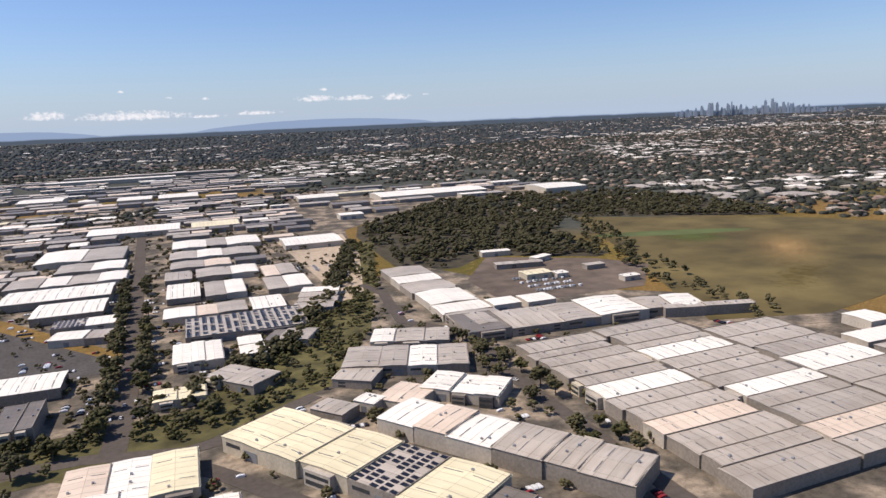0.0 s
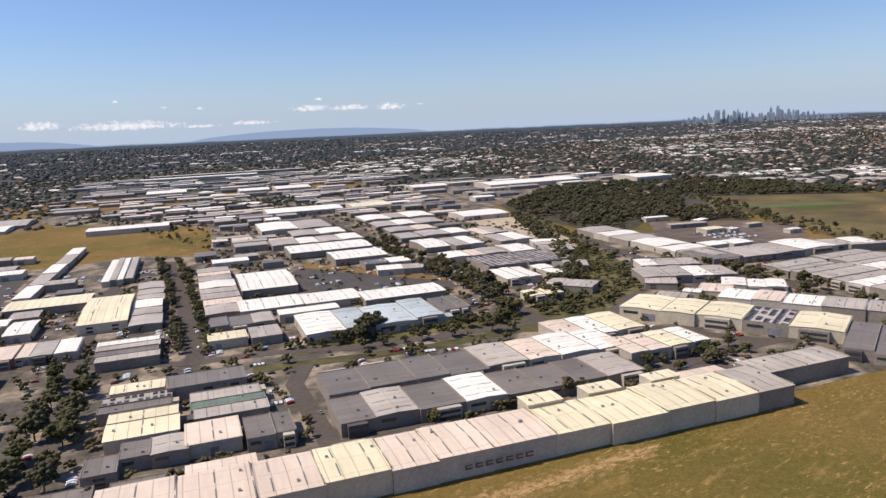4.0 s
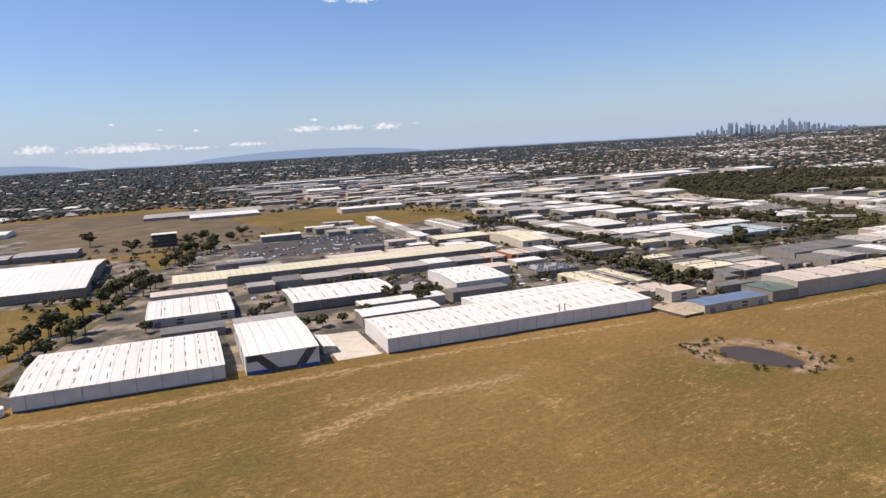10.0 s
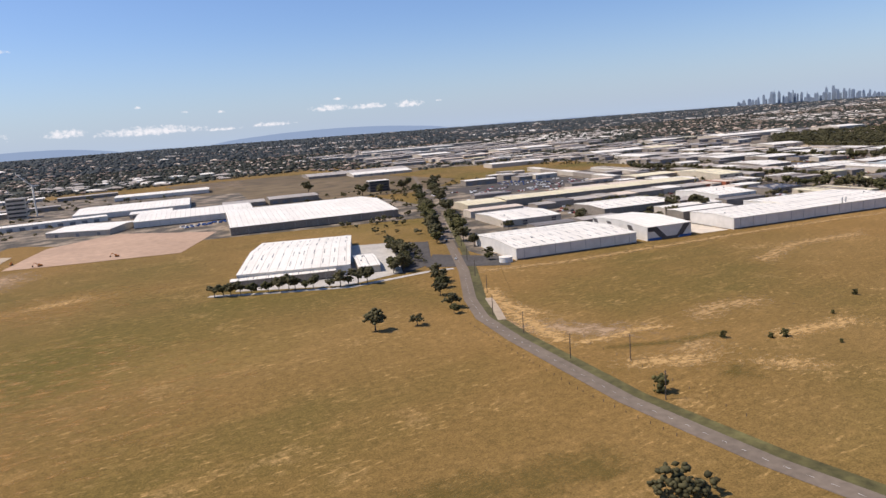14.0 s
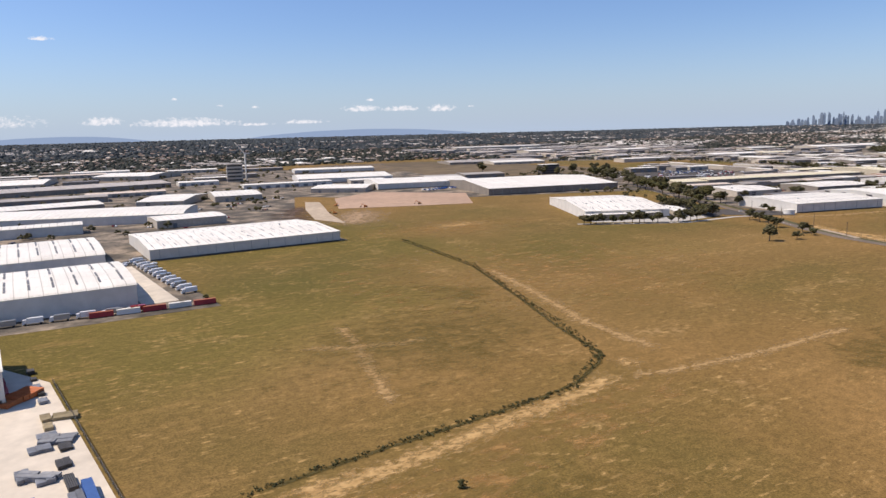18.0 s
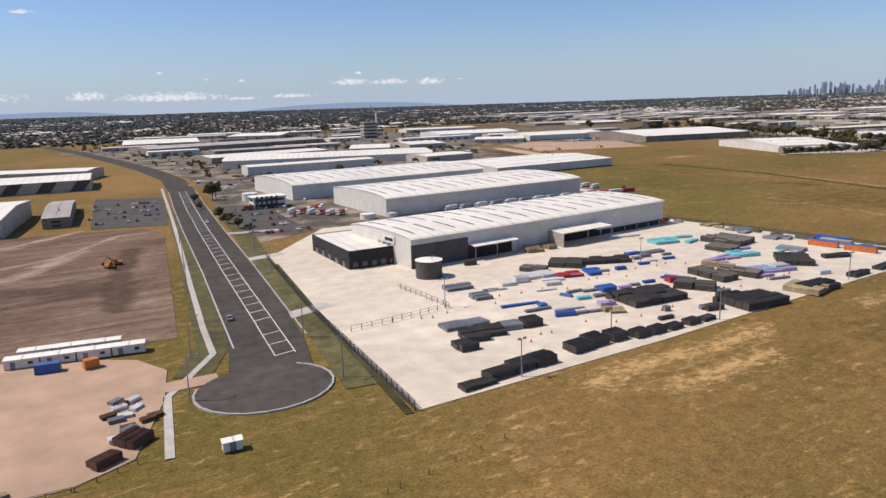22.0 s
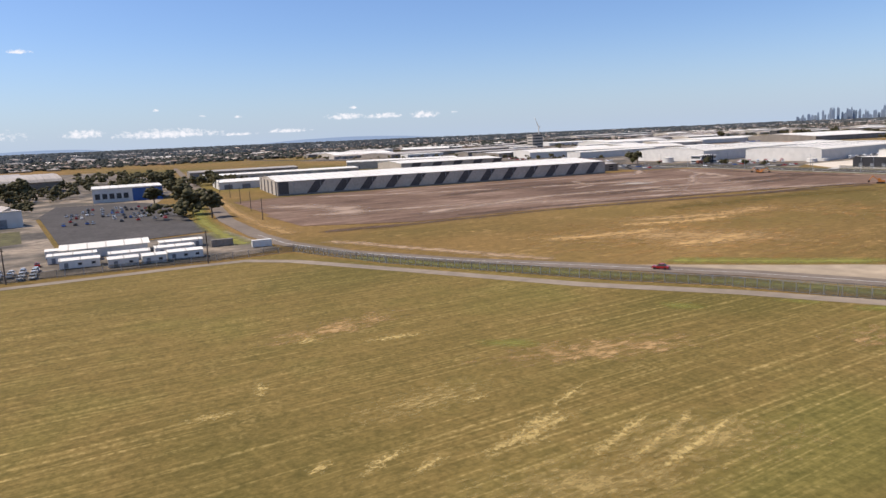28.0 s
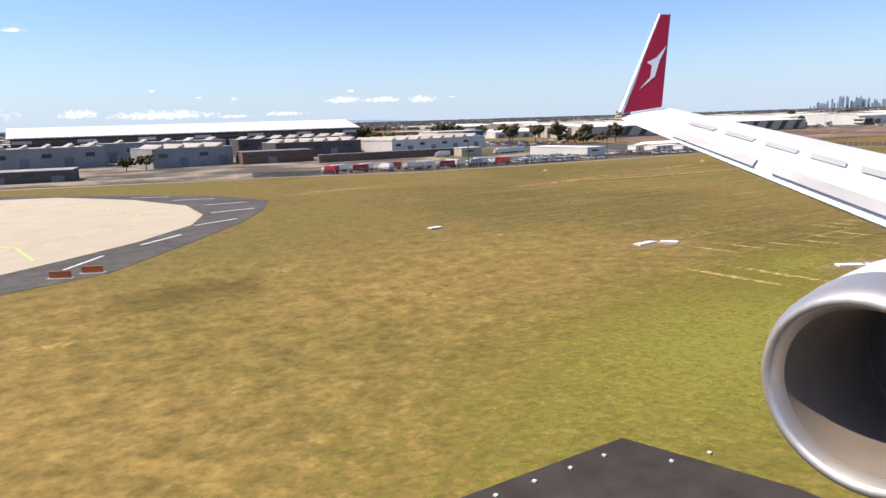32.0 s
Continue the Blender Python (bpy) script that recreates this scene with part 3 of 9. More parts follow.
row("GGWG", 104.9, 181.8, 38.1, 19.0, -33.3, 3.2)
shed("G", 86.4, 178.6, 12.0, 11.0, -48.0, 2.8, 2)
row("DDGD", 71.0, 80.4, 33.8, 30.4, -69.2, 3.2)
# the broad field of adjoining grey roofs
row("GGGPGGWGGGGG", 139.4, 116.2, 97.5, 29.2, 78.6, 3.5)
row("GPGGWGGGWGGG", 169.0, 110.2, 97.5, 29.4, 78.6, 3.7)
row("GGGWGGG", 198.5, 100.0, 74.0, 28.0, 78.6, 3.5)
row("GG", 219.0, 156.0, 34.0, 5.0, -30.0, 3.6, True)
row("WGW", 208.0, 172.0, 34.0, 17.0, -30.0, 3.4)
# sheds in the dirt yard
shed("C", 213.0, 245.0, 13.0, 9.0, -14.0, 2.8, 2)
shed("G", 222.0, 268.0, 24.0, 6.0, -24.0, 2.6, 2)
shed("W", 222.0, 238.0, 6.0, 6.0, -14.0, 2.4, 2)
shed("W", 240.0, 272.0, 12.0, 5.0, 10.0, 2.6, 1)
shed("W", 240.0, 212.0, 8.0, 5.0, -14.0, 2.4, 2)
shed("G", 246.0, 240.0, 10.0, 5.0, -14.0, 2.4, 1)
shed("W", 232.0, 300.0, 16.0, 6.0, -20.0, 2.8, 1)
# both sides of the long street
row("WG", 50.0, 466.0, 47.0, 46.0, -14.0, 3.2)
row("GW", 49.0, 424.0, 34.0, 26.0, -14.0, 3.0)
row("GWGW", 34.0, 392.0, 54.0, 24.0, -14.0, 3.2)
shed("K", 26.5, 359.0, 45.0, 26.0, -14.0, 3.8, 2)
shed("K", 27.4, 326.0, 27.0, 24.0, -14.0, 3.6, 2)
row("SW", 29.6, 300.0, 23.0, 13.0, -14.0, 3.0)
row("WG", 27.0, 281.0, 22.0, 11.0, -24.0, 3.0)
shed("K", -0.6, 234.3, 32.2, 15.5, -14.0, 3.6, 2)
row("WGW", 126.0, 455.0, 53.0, 32.0, -14.0, 3.0)
row("GWG", 113.0, 417.0, 48.0, 26.0, -14.0, 3.0)
row("GP", 98.0, 388.0, 31.0, 20.0, -14.0, 3.0)
row("GW", 103.0, 358.0, 30.0, 22.0, -14.0, 3.0)
shed("G", 80.0, 362.5, 12.5, 21.0, -14.0, 3.0, 2)
shed("K", 73.6, 327.0, 14.0, 30.0, -14.0, 3.0, 2)
row("GW", 90.4, 320.0, 17.6, 30.0, -14.0, 3.2)
row("WPG", 71.8, 284.4, 32.0, 17.0, -14.0, 3.0)
shed("W", 95.6, 279.0, 13.0, 21.0, -14.0, 3.2, 2)
row("SS", 78.8, 256.0, 43.3, 28.0, -14.0, 3.2)
row("WWW", 54.4, 231.0, 15.6, 22.0, -14.0, 3.0)
row("WW", 70.6, 226.5, 22.0, 8.2, 76.0, 3.0)
row("DGG", 86.0, 229.0, 16.0, 13.0, -40.0, 2.8)
row("GG", 58.6, 199.8, 20.0, 12.0, -62.0, 3.0)
row("CC", 40.4, 197.4, 14.0, 9.4, -14.0, 2.6)
row("GGGW", 116.0, 273.0, 36.0, 17.0, 60.0, 3.0)
row("PG", 124.0, 340.0, 16.0, 27.0, -14.0, 3.0)
row("GW", 117.0, 311.0, 20.0, 26.0, -14.0, 3.0)
# both sides of the tree-lined street
shed("C", -98.0, 290.0, 16.5, 46.0, -14.0, 3.8, 2)
shed("L", -114.5, 322.0, 31.0, 18.0, -14.0, 3.4, 2)
row("GGWGGG", -81.6, 296.0, 78.0, 11.0, 76.0, 3.0)
row("GDGK", -102.0, 229.5, 22.0, 18.6, 76.0, 3.2)
row("RPGW", -125.0, 251.0, 25.0, 17.0, -14.0, 3.0)
shed("W", -127.0, 285.0, 8.5, 20.0, -14.0, 3.0, 2)
row("GPGGWGPG", -52.5, 301.0, 98.0, 15.0, 76.0, 3.0)
shed("K", -32.6, 297.6, 22.9, 38.0, -14.0, 3.6, 2)
shed("W", -46.4, 255.6, 23.0, 18.0, -14.0, 3.2, 2)
shed("W", -24.0, 249.8, 22.0, 17.0, -14.0, 3.0, 2)
row("DDG", -63.0, 239.6, 22.0, 14.0, -14.0, 3.0)
shed("C", -73.4, 222.4, 12.0, 9.0, -14.0, 3.2, 2)
shed("G", -61.8, 219.6, 9.6, 13.0, -14.0, 3.0, 2)
row("WBBB", -28.0, 210.5, 47.0, 27.0, -14.0, 3.8)
shed("B", -11.0, 198.0, 14.0, 9.0, -14.0, 2.8, 2)
row("DD", 1.8, 205.0, 10.0, 20.0, -14.0, 4.0)
# behind the white sheds
shed("X", -183.4, 220.4, 21.6, 32.0, -14.0, 4.0, 2)
row("DGGPGWGR", -190.0, 266.0, 104.0, 14.0, -14.0, 2.8)
shed("S", -150.0, 210.0, 19.0, 17.0, -14.0, 3.0, 2)
row("CCSC", -152.5, 178.6, 21.0, 29.0, -14.0, 3.0)
row("PP", -157.0, 156.0, 18.0, 12.0, -14.0, 2.6)
row("GWWGWG", 157.4, 244.5, 108.4, 20.8, 76.1, 3.2)
row("DGGW", 168.9, 187.4, 69.4, 23.5, -17.4, 3.4)
shed("W", 173.1, 413.1, 35.3, 31.4, -14.0, 3.4)

row("WGWGW", -103.4, 411.5, 145.1, 7.2, 73.8, 3.0)
row("WGWG", -76.0, 385.0, 13.5, 68.0, -14.0, 3.0)
# large sheds far down the estate
for st, fx, fy, fl, fw, fh in (("W", 375, 590, 108, 46, 4.5), ("W", 96, 556, 62, 36, 4.0), ("C", 150, 540, 34, 30, 3.8), ("W", 62, 880, 44, 46, 5.0), ("W", 186, 800, 40, 46, 4.5), ("W", 144, 812, 34, 40, 4.5),
                               ("W", 176, 1150, 176, 30, 6.0), ("G", 250, 1230, 260, 26, 5.0), ("W", 284, 655, 40, 34, 4.0), ("W", 480, 520, 44, 46, 5.0), ("C", 330, 660, 60, 14, 3.5), ("W", -40, 560, 56, 22, 4.0)):
    shed(st, fx, fy, fl, fw, -14, fh, 0)
shed("X", -235.1, 166.7, 35.4, 24.8, -14.0, 4.3, 2)
shed("X", -193.0, 161.8, 48.7, 34.8, -14.0, 4.3, 2)
chevron_shed = shed("V", -277.1, 184.4, 18.4, 36.9, -14.0, 5.0, 2)
shed("X", -313.4, 192.6, 46.0, 36.6, -14.0, 4.0, 2)
shed("K", -232.9, 233.9, 37.0, 27.5, -14.0, 3.6, 2)
shed("W", -281.1, 254.1, 28.0, 33.2, -14.0, 3.0, 2)
shed("L", -193.5, 291.5, 119.3, 19.2, -14.0, 4.0)
shed("C", -261.8, 310.4, 22.2, 23.3, -14.0, 3.4)
shed("N", -152.9, 126.9, 24.6, 8.4, -13.2, 2.7, 2)
shed("E", -133.3, 124.7, 10.6, 13.0, -14.0, 3.5, 2)
shed("K", -335.1, 377.9, 84.9, 92.5, -14.0, 4.1)
shed("X", -378.0, 451.1, 67.1, 54.6, -14.0, 4.0)
shed("X", -395.8, 551.5, 74.3, 64.8, -14.0, 4.0)
shed("X", -350.2, 684.5, 79.6, 35.5, -14.0, 3.5)
shed("X", -390.3, 243.6, 36.1, 65.2, -25.7, 3.6, 2)
shed("K", -408.1, 213.8, 32.8, 4.2, -20.5, 2.6, 2)
shed("W", -378.4, 214.7, 7.1, 22.5, -20.7, 2.4, 2)
shed("W", -140.5, 660.1, 61.1, 42.0, -14.0, 2.5)
shed("G", -145.9, 705.0, 108.9, 52.9, -14.0, 2.5)
yard_shed = shed("Y", -661.8, 125.2, 70.9, 23.6, 3.2, 5.6, 2)
yard_office = shed("O", -700.6, 129.0, 9.6, 21.8, -3.0, 3.6, 2)
shed("Y", -636.5, 189.5, 71.0, 35.5, 1.0, 5.0, 2)
shed("Y", -641.5, 244.7, 77.0, 40.5, 0.8, 5.0, 2)
shed("X", -557.6, 257.3, 64.4, 45.1, 1.1, 3.6, 2)
shed("Y", -633.9, 329.6, 62.9, 12.3, -2.5, 4.0)
shed("Y", -605.9, 372.9, 111.1, 38.0, -20.5, 4.0)
shed("W", -560.7, 328.0, 29.4, 21.0, 2.9, 3.5)
shed("W", -546.5, 443.5, 26.2, 49.0, -27.6, 3.0)
shed("W", -511.0, 442.8, 27.3, 41.8, -6.5, 3.5)
shed("K", -624.8, 434.3, 75.3, 29.5, 6.7, 3.5)
shed("G", -601.5, 596.9, 148.9, 47.7, 8.8, 3.5)
shed("W", -528.1, 743.8, 55.7, 66.4, -34.8, 4.0)
shed("W", -635.6, 717.5, 64.7, 83.9, -9.5, 3.0)
shed("W", -435.3, 447.1, 36.7, 37.0, -36.7, 3.0)
striped_shed = shed("Q", -821.0, 238.1, 127.9, 43.6, -9.8, 4.8, 2)
striped_store = shed("Q", -759.4, 335.4, 59.2, 35.1, -6.5, 4.5)
shed("W", -755.0, 387.9, 66.8, 23.2, -23.2, 4.5)
shed("G", -747.1, 235.6, 6.7, 42.0, -6.1, 3.0, 2)


# ---- paved ground, roads, paths ----
def estate_material():
    """Old asphalt and pinkish concrete yards side by side, oil and tyre marks."""
    m, n, l, b = material("estate_hardstand", 0.9, 0.0, 0.2)
    p = place(n)
    yard_, blot, fine = noise_node(n, l, p, 0.085, 2, 0.4), noise_node(n, l, p, 0.5, 5), noise_node(n, l, p, 3.0, 4)
    c = ramp(n, l, yard_, [(0.42, (0.105, 0.090, 0.072)), (0.52, (0.195, 0.160, 0.122)), (0.62, (0.34, 0.270, 0.200))])
    c = mix(n, l, "MULTIPLY", 1.0, c, ramp(n, l, blot, [(0.32, (0.55, 0.55, 0.53)), (0.6, (1.05, 1.04, 1.0))]))
    c = mix(n, l, "MULTIPLY", 1.0, c, ramp(n, l, fine, [(0.3, (0.8, 0.8, 0.8)), (0.7, (1.1, 1.1, 1.1))]))
    l.new(c, b.inputs["Base Color"])
    bump(n, l, b, fine, 0.15)
    return m


def earth_material():
    """Graded earth with damp, dry and rutted streaks."""
    m, n, l, b = material("graded_brown_earth", 0.95, 0.0, 0.1)
    p = place(n)
    mp = n.new("ShaderNodeMapping")
    mp.inputs["Rotation"].default_value = (0, 0, radians(14))
    mp.inputs["Scale"].default_value = (0.16, 1.0, 1)
    l.new(p, mp.inputs["Vector"])
    rut, big, fine = noise_node(n, l, mp.outputs["Vector"], 0.35, 8, 0.7), noise_node(n, l, p, 0.03, 4), noise_node(n, l, p, 0.7, 7, 0.7)
    c = ramp(n, l, big, [(0.36, (0.125, 0.080, 0.055)), (0.52, (0.180, 0.116, 0.080)), (0.66, (0.235, 0.160, 0.115))])
    c = mix(n, l, "MULTIPLY", 1.0, c, ramp(n, l, rut, [(0.34, (0.6, 0.58, 0.56)), (0.52, (1, 1, 1)), (0.68, (1.5, 1.52, 1.55))]))
    c = mix(n, l, "MULTIPLY", 1.0, c, ramp(n, l, fine, [(0.3, (0.72, 0.72, 0.72)), (0.68, (1.2, 1.2, 1.2))]))
    l.new(c, b.inputs["Base Color"])
    bump(n, l, b, fine, 0.5, 0.15)
    return m


M_ESTATE = estate_material()
M_AVENUE = plain("dark_new_asphalt", (0.105, 0.092, 0.080), 0.95, spec=0.08, vary=0.3, scale=0.5)
M_DIRT = earth_material()
M_CLAY = plain("pinkish_crushed_rock", (0.48, 0.325, 0.22), 0.95, vary=0.2, scale=0.25)
M_SAND = plain("pale_sandy_gravel", (0.52, 0.41, 0.29), 0.95, vary=0.25, scale=0.4)
M_TRACK = plain("grey_gravel_track", (0.345, 0.275, 0.20), 0.95, vary=0.25, scale=0.5)
M_VERGE = plain("green_verge_grass", (0.150, 0.132, 0.048), 0.95, vary=0.5, scale=0.5, relief=0.4)
M_PARK = plain("dry_park_grass", (0.205, 0.155, 0.055), 0.95, vary=0.5, scale=0.035, relief=0.3)
M_CREEK = plain("weedy_creek_bank", (0.140, 0.122, 0.044), 0.95, vary=0.6, scale=0.16, relief=0.5)
M_APRON = plain("cream_apron_concrete", (0.49, 0.41, 0.295), 0.85, vary=0.1, scale=0.3)
M_WATER = plain("brown_dam_water", (0.085, 0.062, 0.048), 0.45, vary=0.2, spec=0.15, relief=0.02)

patch("pavement_estate", [(-172, 138), (-131, 117), (-58, 103.5), (62, 78), (120, 40), (250, 70), (262, 150), (200, 232), (188, 300), (150, 300), (215, 450), (160, 760), (-90, 760), (-60, 430), (-150, 440)],
      M_ESTATE, 0.05, "worn grey-brown hardstand between the factories of an industrial estate")
patch("pavement_sheds", [(-343, 188), (-290, 173.5), (-255, 161), (-173, 139), (-152, 300), (-125, 470), (-225, 440), (-262, 375), (-336, 234)],
      M_ESTATE, 0.045, "worn hardstand round the large white sheds")
patch("pavement_stores", [(-430, 355), (-300, 305), (-270, 360), (-262, 420), (-330, 480), (-300, 620), (-470, 640), (-480, 430)],
      M_ESTATE, 0.040, "hardstand and car parks round distribution sheds")
patch("pavement_depots", [(-728, 640), (-698, 480), (-690, 340), (-693, 290), (-716, 155), (-693, 165), (-612, 160), (-584.5, 160.5), (-590.5, 233), (-522, 236), (-520, 300), (-480, 420), (-390, 400), (-330, 520), (-330, 720), (-560, 900)],
      M_ESTATE, 0.035, "concrete and asphalt yards round long warehouses")
patch("pavement_sealed_forecourt", [(-346, 176), (-338, 190), (-352, 214), (-366, 196)], M_ASPHALT, 0.07, "small sealed forecourt")
patch("pavement_side_yard", [(-268, 163.5), (-256.5, 160.5), (-250, 187), (-261, 191)], M_YARD, 0.08, "bright concrete truck yard beside a shed")
patch("creek_reserve", [(12, 162), (40, 168), (84, 183), (92, 196), (116, 226), (136, 262), (158, 300), (206, 390), (190, 396), (150, 330), (118, 280), (84, 230), (58, 208), (42, 190), (-14, 196), (-60, 205), (-62, 196), (-12, 186)],
      M_CREEK, 0.09, "weedy green creek reserve with scrub", "ground")
patch("vacant_lot", [(1, 333), (33, 249), (29, 238), (-4, 243), (-30, 300)], M_ASPHALT, 0.08, "dark vacant asphalt lot with weeds")
patch("vacant_verge", [(2, 340), (38, 250), (33, 246), (-2, 326)], M_GRASS, 0.1, "strip of dry grass beside a vacant lot", "ground")
patch("oval_park", [(212, 150), (251, 128), (400, 125), (474, 202), (452, 262), (361, 372), (290, 262), (262, 222)], M_PARK, 0.09, "green golf and sports grass", "ground")
patch("storage_yard_sand", [(160, 438), (132, 300), (121, 268), (136, 270), (180, 360), (206, 437)], M_SAND, 0.1, "pale sandy storage yard")
patch("van_park", [(186, 262), (173, 216), (236, 200), (272, 228), (264, 256), (226, 300)], plain("brown_dirt_yard", (0.185, 0.140, 0.105), 0.95, vary=0.4, scale=0.12), 0.1, "brown dirt yard with parked vans")
patch("pavement_works", [(215, 450), (300, 505), (372, 548), (446, 508), (525, 515), (505, 660), (350, 700), (300, 760), (160, 760)], M_ESTATE, 0.045, "hardstand round far works")
patch("brown_field", [(-150, 462), (-84, 462), (-48, 422), (-27, 399), (10, 527), (-32, 602), (-72, 650), (-150, 620)], M_GRASS, 0.12, "vacant brown grass block between factories", "ground")

patch("truck_park", [(-210, 420), (-140, 417), (-116, 408), (-133, 342), (-182, 348), (-226, 362)], M_ASPHALT, 0.08, "wide asphalt truck park")
patch("fenced_yard", [(-172, 141), (-173.4, 127.2), (-166.3, 126), (-163.6, 135), (-148, 132), (-146, 139), (-160, 146)], M_SAND, 0.075, "sandy yard behind a brown fence")
patch("far_paddock", [(300, 760), (350, 795), (520, 690), (480, 640), (400, 690)], M_GRASS, 0.11, "strip of dry brown grass beyond the estate", "ground")
strip("road_long", [(19, 175), (22, 185), (29, 213), (39, 258), (63, 376), (91, 510), (130, 720), (190, 1020)], 6.2, M_ROADGREY, 0.14, "long straight grey street through the estate")
strip("creek_bank", [(-76, 191.7), (-60.8, 187), (-44.6, 181), (-23.7, 175), (10, 171)], 6.0, M_CREEK, 0.092, "weedy green bank beside the creek street", "ground")
strip("road_creek", [(-140, 250), (-112, 228), (-90, 212), (-61, 202), (-44, 191), (-18, 183), (13, 175.5), (33, 165), (43, 165), (56, 171), (72, 177)], 5.0, M_ROADGREY, 0.13, "curving grey street beside the creek")
strip("road_south", [(29, 165), (39, 144), (48, 122), (52, 112)], 5.0, M_ROADGREY, 0.135, "short grey street between factories")
strip("road_inner", [(-80, 131), (-56, 129.4), (-26, 124), (14, 116.5), (46, 113), (70, 108)], 4.6, M_ROADGREY, 0.13, "grey service street behind the boundary factories")
strip("road_link", [(-80, 130), (-71, 173), (-62, 186)], 5.0, M_ROADGREY, 0.136, "grey side street")
strip("road_tree_street", [(-88, 210), (-85, 218), (-74, 271), (-63, 326), (-50, 396)], 5.6, M_ROADGREY, 0.137, "grey street lined with dark trees")
strip("road_west_street", [(-136, 150), (-123, 197), (-118, 230), (-92, 330), (-60, 430)], 5.0, M_ROADGREY, 0.136, "grey street between small factories")
strip("road_bend", [(145, 290), (144, 267), (128, 224), (135, 208), (137, 197), (132, 177), (125, 162), (121, 142), (115, 114), (108, 84), (104, 64)], 4.6, M_ROADGREY, 0.14, "winding grey factory street with a small roundabout")
strip("road_east", [(201, 168), (200, 141), (190, 112), (180, 84)], 4.6, M_ROADGREY, 0.14, "grey street at the edge of the park")
strip("road_country", [(-402, 20), (-403, 50), (-401, 76), (-397.4, 94.5), (-393.6, 114), (-388.6, 133), (-380.3, 150), (-361, 181), (-338, 223), (-292, 305), (-261, 361), (-223, 433), (-150, 570), (-60, 740)], 3.4, M_OLDSEAL, 0.1, "two-lane grey country road bending through paddocks")
strip("road_country_verge", [(-399, 20), (-400, 50), (-398.2, 76), (-394.5, 94.5), (-390.7, 114), (-385.9, 132), (-377.6, 148.6), (-358, 180), (-334, 222), (-288, 304)], 2.6, M_VERGE, 0.06, "green grass verge beside the road", "ground")
strip("road_country_turnout", [(-386.5, 128), (-381.5, 137), (-376.4, 147)], 2.0, M_SAND, 0.085, "pale gravel turn-out")
strip("driveway", [(-432, 214), (-420, 205), (-396, 190), (-369, 189.5), (-361, 187)], 2.2, M_CONCRETE, 0.08, "pale concrete driveway before a warehouse")
patch("car_park_store", [(-376, 193), (-361, 200), (-338, 240), (-350, 250)], M_ASPHALT, 0.08, "sealed car park beside a warehouse")
patch("store_site", [(-424, 214), (-396, 193), (-372, 196), (-350, 252), (-366, 262), (-384, 280)], M_CONCRETE, 0.055, "pale concrete round a white warehouse")

strip("road_avenue", [(-735.5, 72), (-731.8, 86), (-728.6, 104), (-724.3, 134), (-718, 182), (-712, 225), (-703.5, 282), (-697, 335), (-697, 400), (-701, 480), (-712, 640), (-730, 800)], 9.6, M_AVENUE, 0.12, "wide dark asphalt avenue with a painted median")
ring = [(-736.4 + 7.4 * math.cos(a * math.pi / 12), 72.2 + 6.8 * math.sin(a * math.pi / 12)) for a in range(24)]
patch("road_turning_head", ring, M_AVENUE, 0.125, "dark asphalt turning circle with a pale kerb", "road")
strip("footpath", [(-748.4, 61), (-746, 75.5), (-743.6, 79), (-738.6, 86.5), (-737.2, 98), (-733.4, 124), (-727, 166), (-720.5, 210), (-708, 298)], 0.85, M_CONCRETE, 0.1, "pale concrete footpath", "path")
strip("avenue_verge", [(-742.5, 80), (-737.6, 90), (-732.6, 122), (-726.4, 160), (-717.6, 222)], 4.4, M_VERGE, 0.07, "dry grass verge", "ground")
strip("avenue_verge_east", [(-727, 66), (-723.8, 86), (-721.4, 106), (-717.6, 134), (-712, 165), (-703, 225)], 4.6, M_VERGE, 0.08, "grass verge along the depot fence", "ground")
patch("yard", [(-725.4, 57.2), (-721, 100), (-715, 139), (-693, 165), (-640, 160), (-620, 124), (-613, 60.5), (-650, 59.4), (-690, 57.6)], M_YARD, 0.09, "bright concrete storage yard")
patch("gravel_pad", [(-772, 62.5), (-767, 61), (-756, 60.4), (-751, 62.7), (-746.5, 74.6), (-744.5, 84), (-747, 90), (-760, 99), (-768, 96)], M_CLAY, 0.1, "pinkish crushed-rock site pad")
patch("earthworks", [(-912, 140), (-893, 127), (-868, 125), (-793, 112), (-768, 97), (-760, 99), (-741, 96), (-727, 185), (-730, 197), (-753, 203), (-885, 222), (-905, 218)], M_DIRT, 0.06, "graded bare brown earth of a building site", "ground")
patch("far_earthworks", [(-484, 338), (-455, 326), (-418, 313), (-388, 368), (-428, 420), (-464, 394)], M_CLAY, 0.1, "pinkish graded earth of a far building site", "ground")
# this far grass is dulled in its base colour to stand for distance haze
patch("far_field", [(-338, 476), (-219, 430), (-150, 500), (-110, 590), (-84, 690), (-190, 800), (-320, 830)], plain("haze_dulled_brown_field", (0.200, 0.143, 0.075), 0.95, vary=0.45, scale=0.05, relief=0.2), 0.022, "brown grass of a far open field, distance haze painted into its colour", "ground")
patch("clay_track", [(-510, 302), (-504, 281), (-496, 320), (-479, 379), (-485.5, 385), (-499, 346)], M_SAND, 0.12, "pale haul track", "road")
patch("site_laydown", [(-912, 141), (-893, 128), (-885, 140), (-890, 160), (-911, 168)], M_DIRT, 0.075, "pale bare ground beside a building site", "ground")

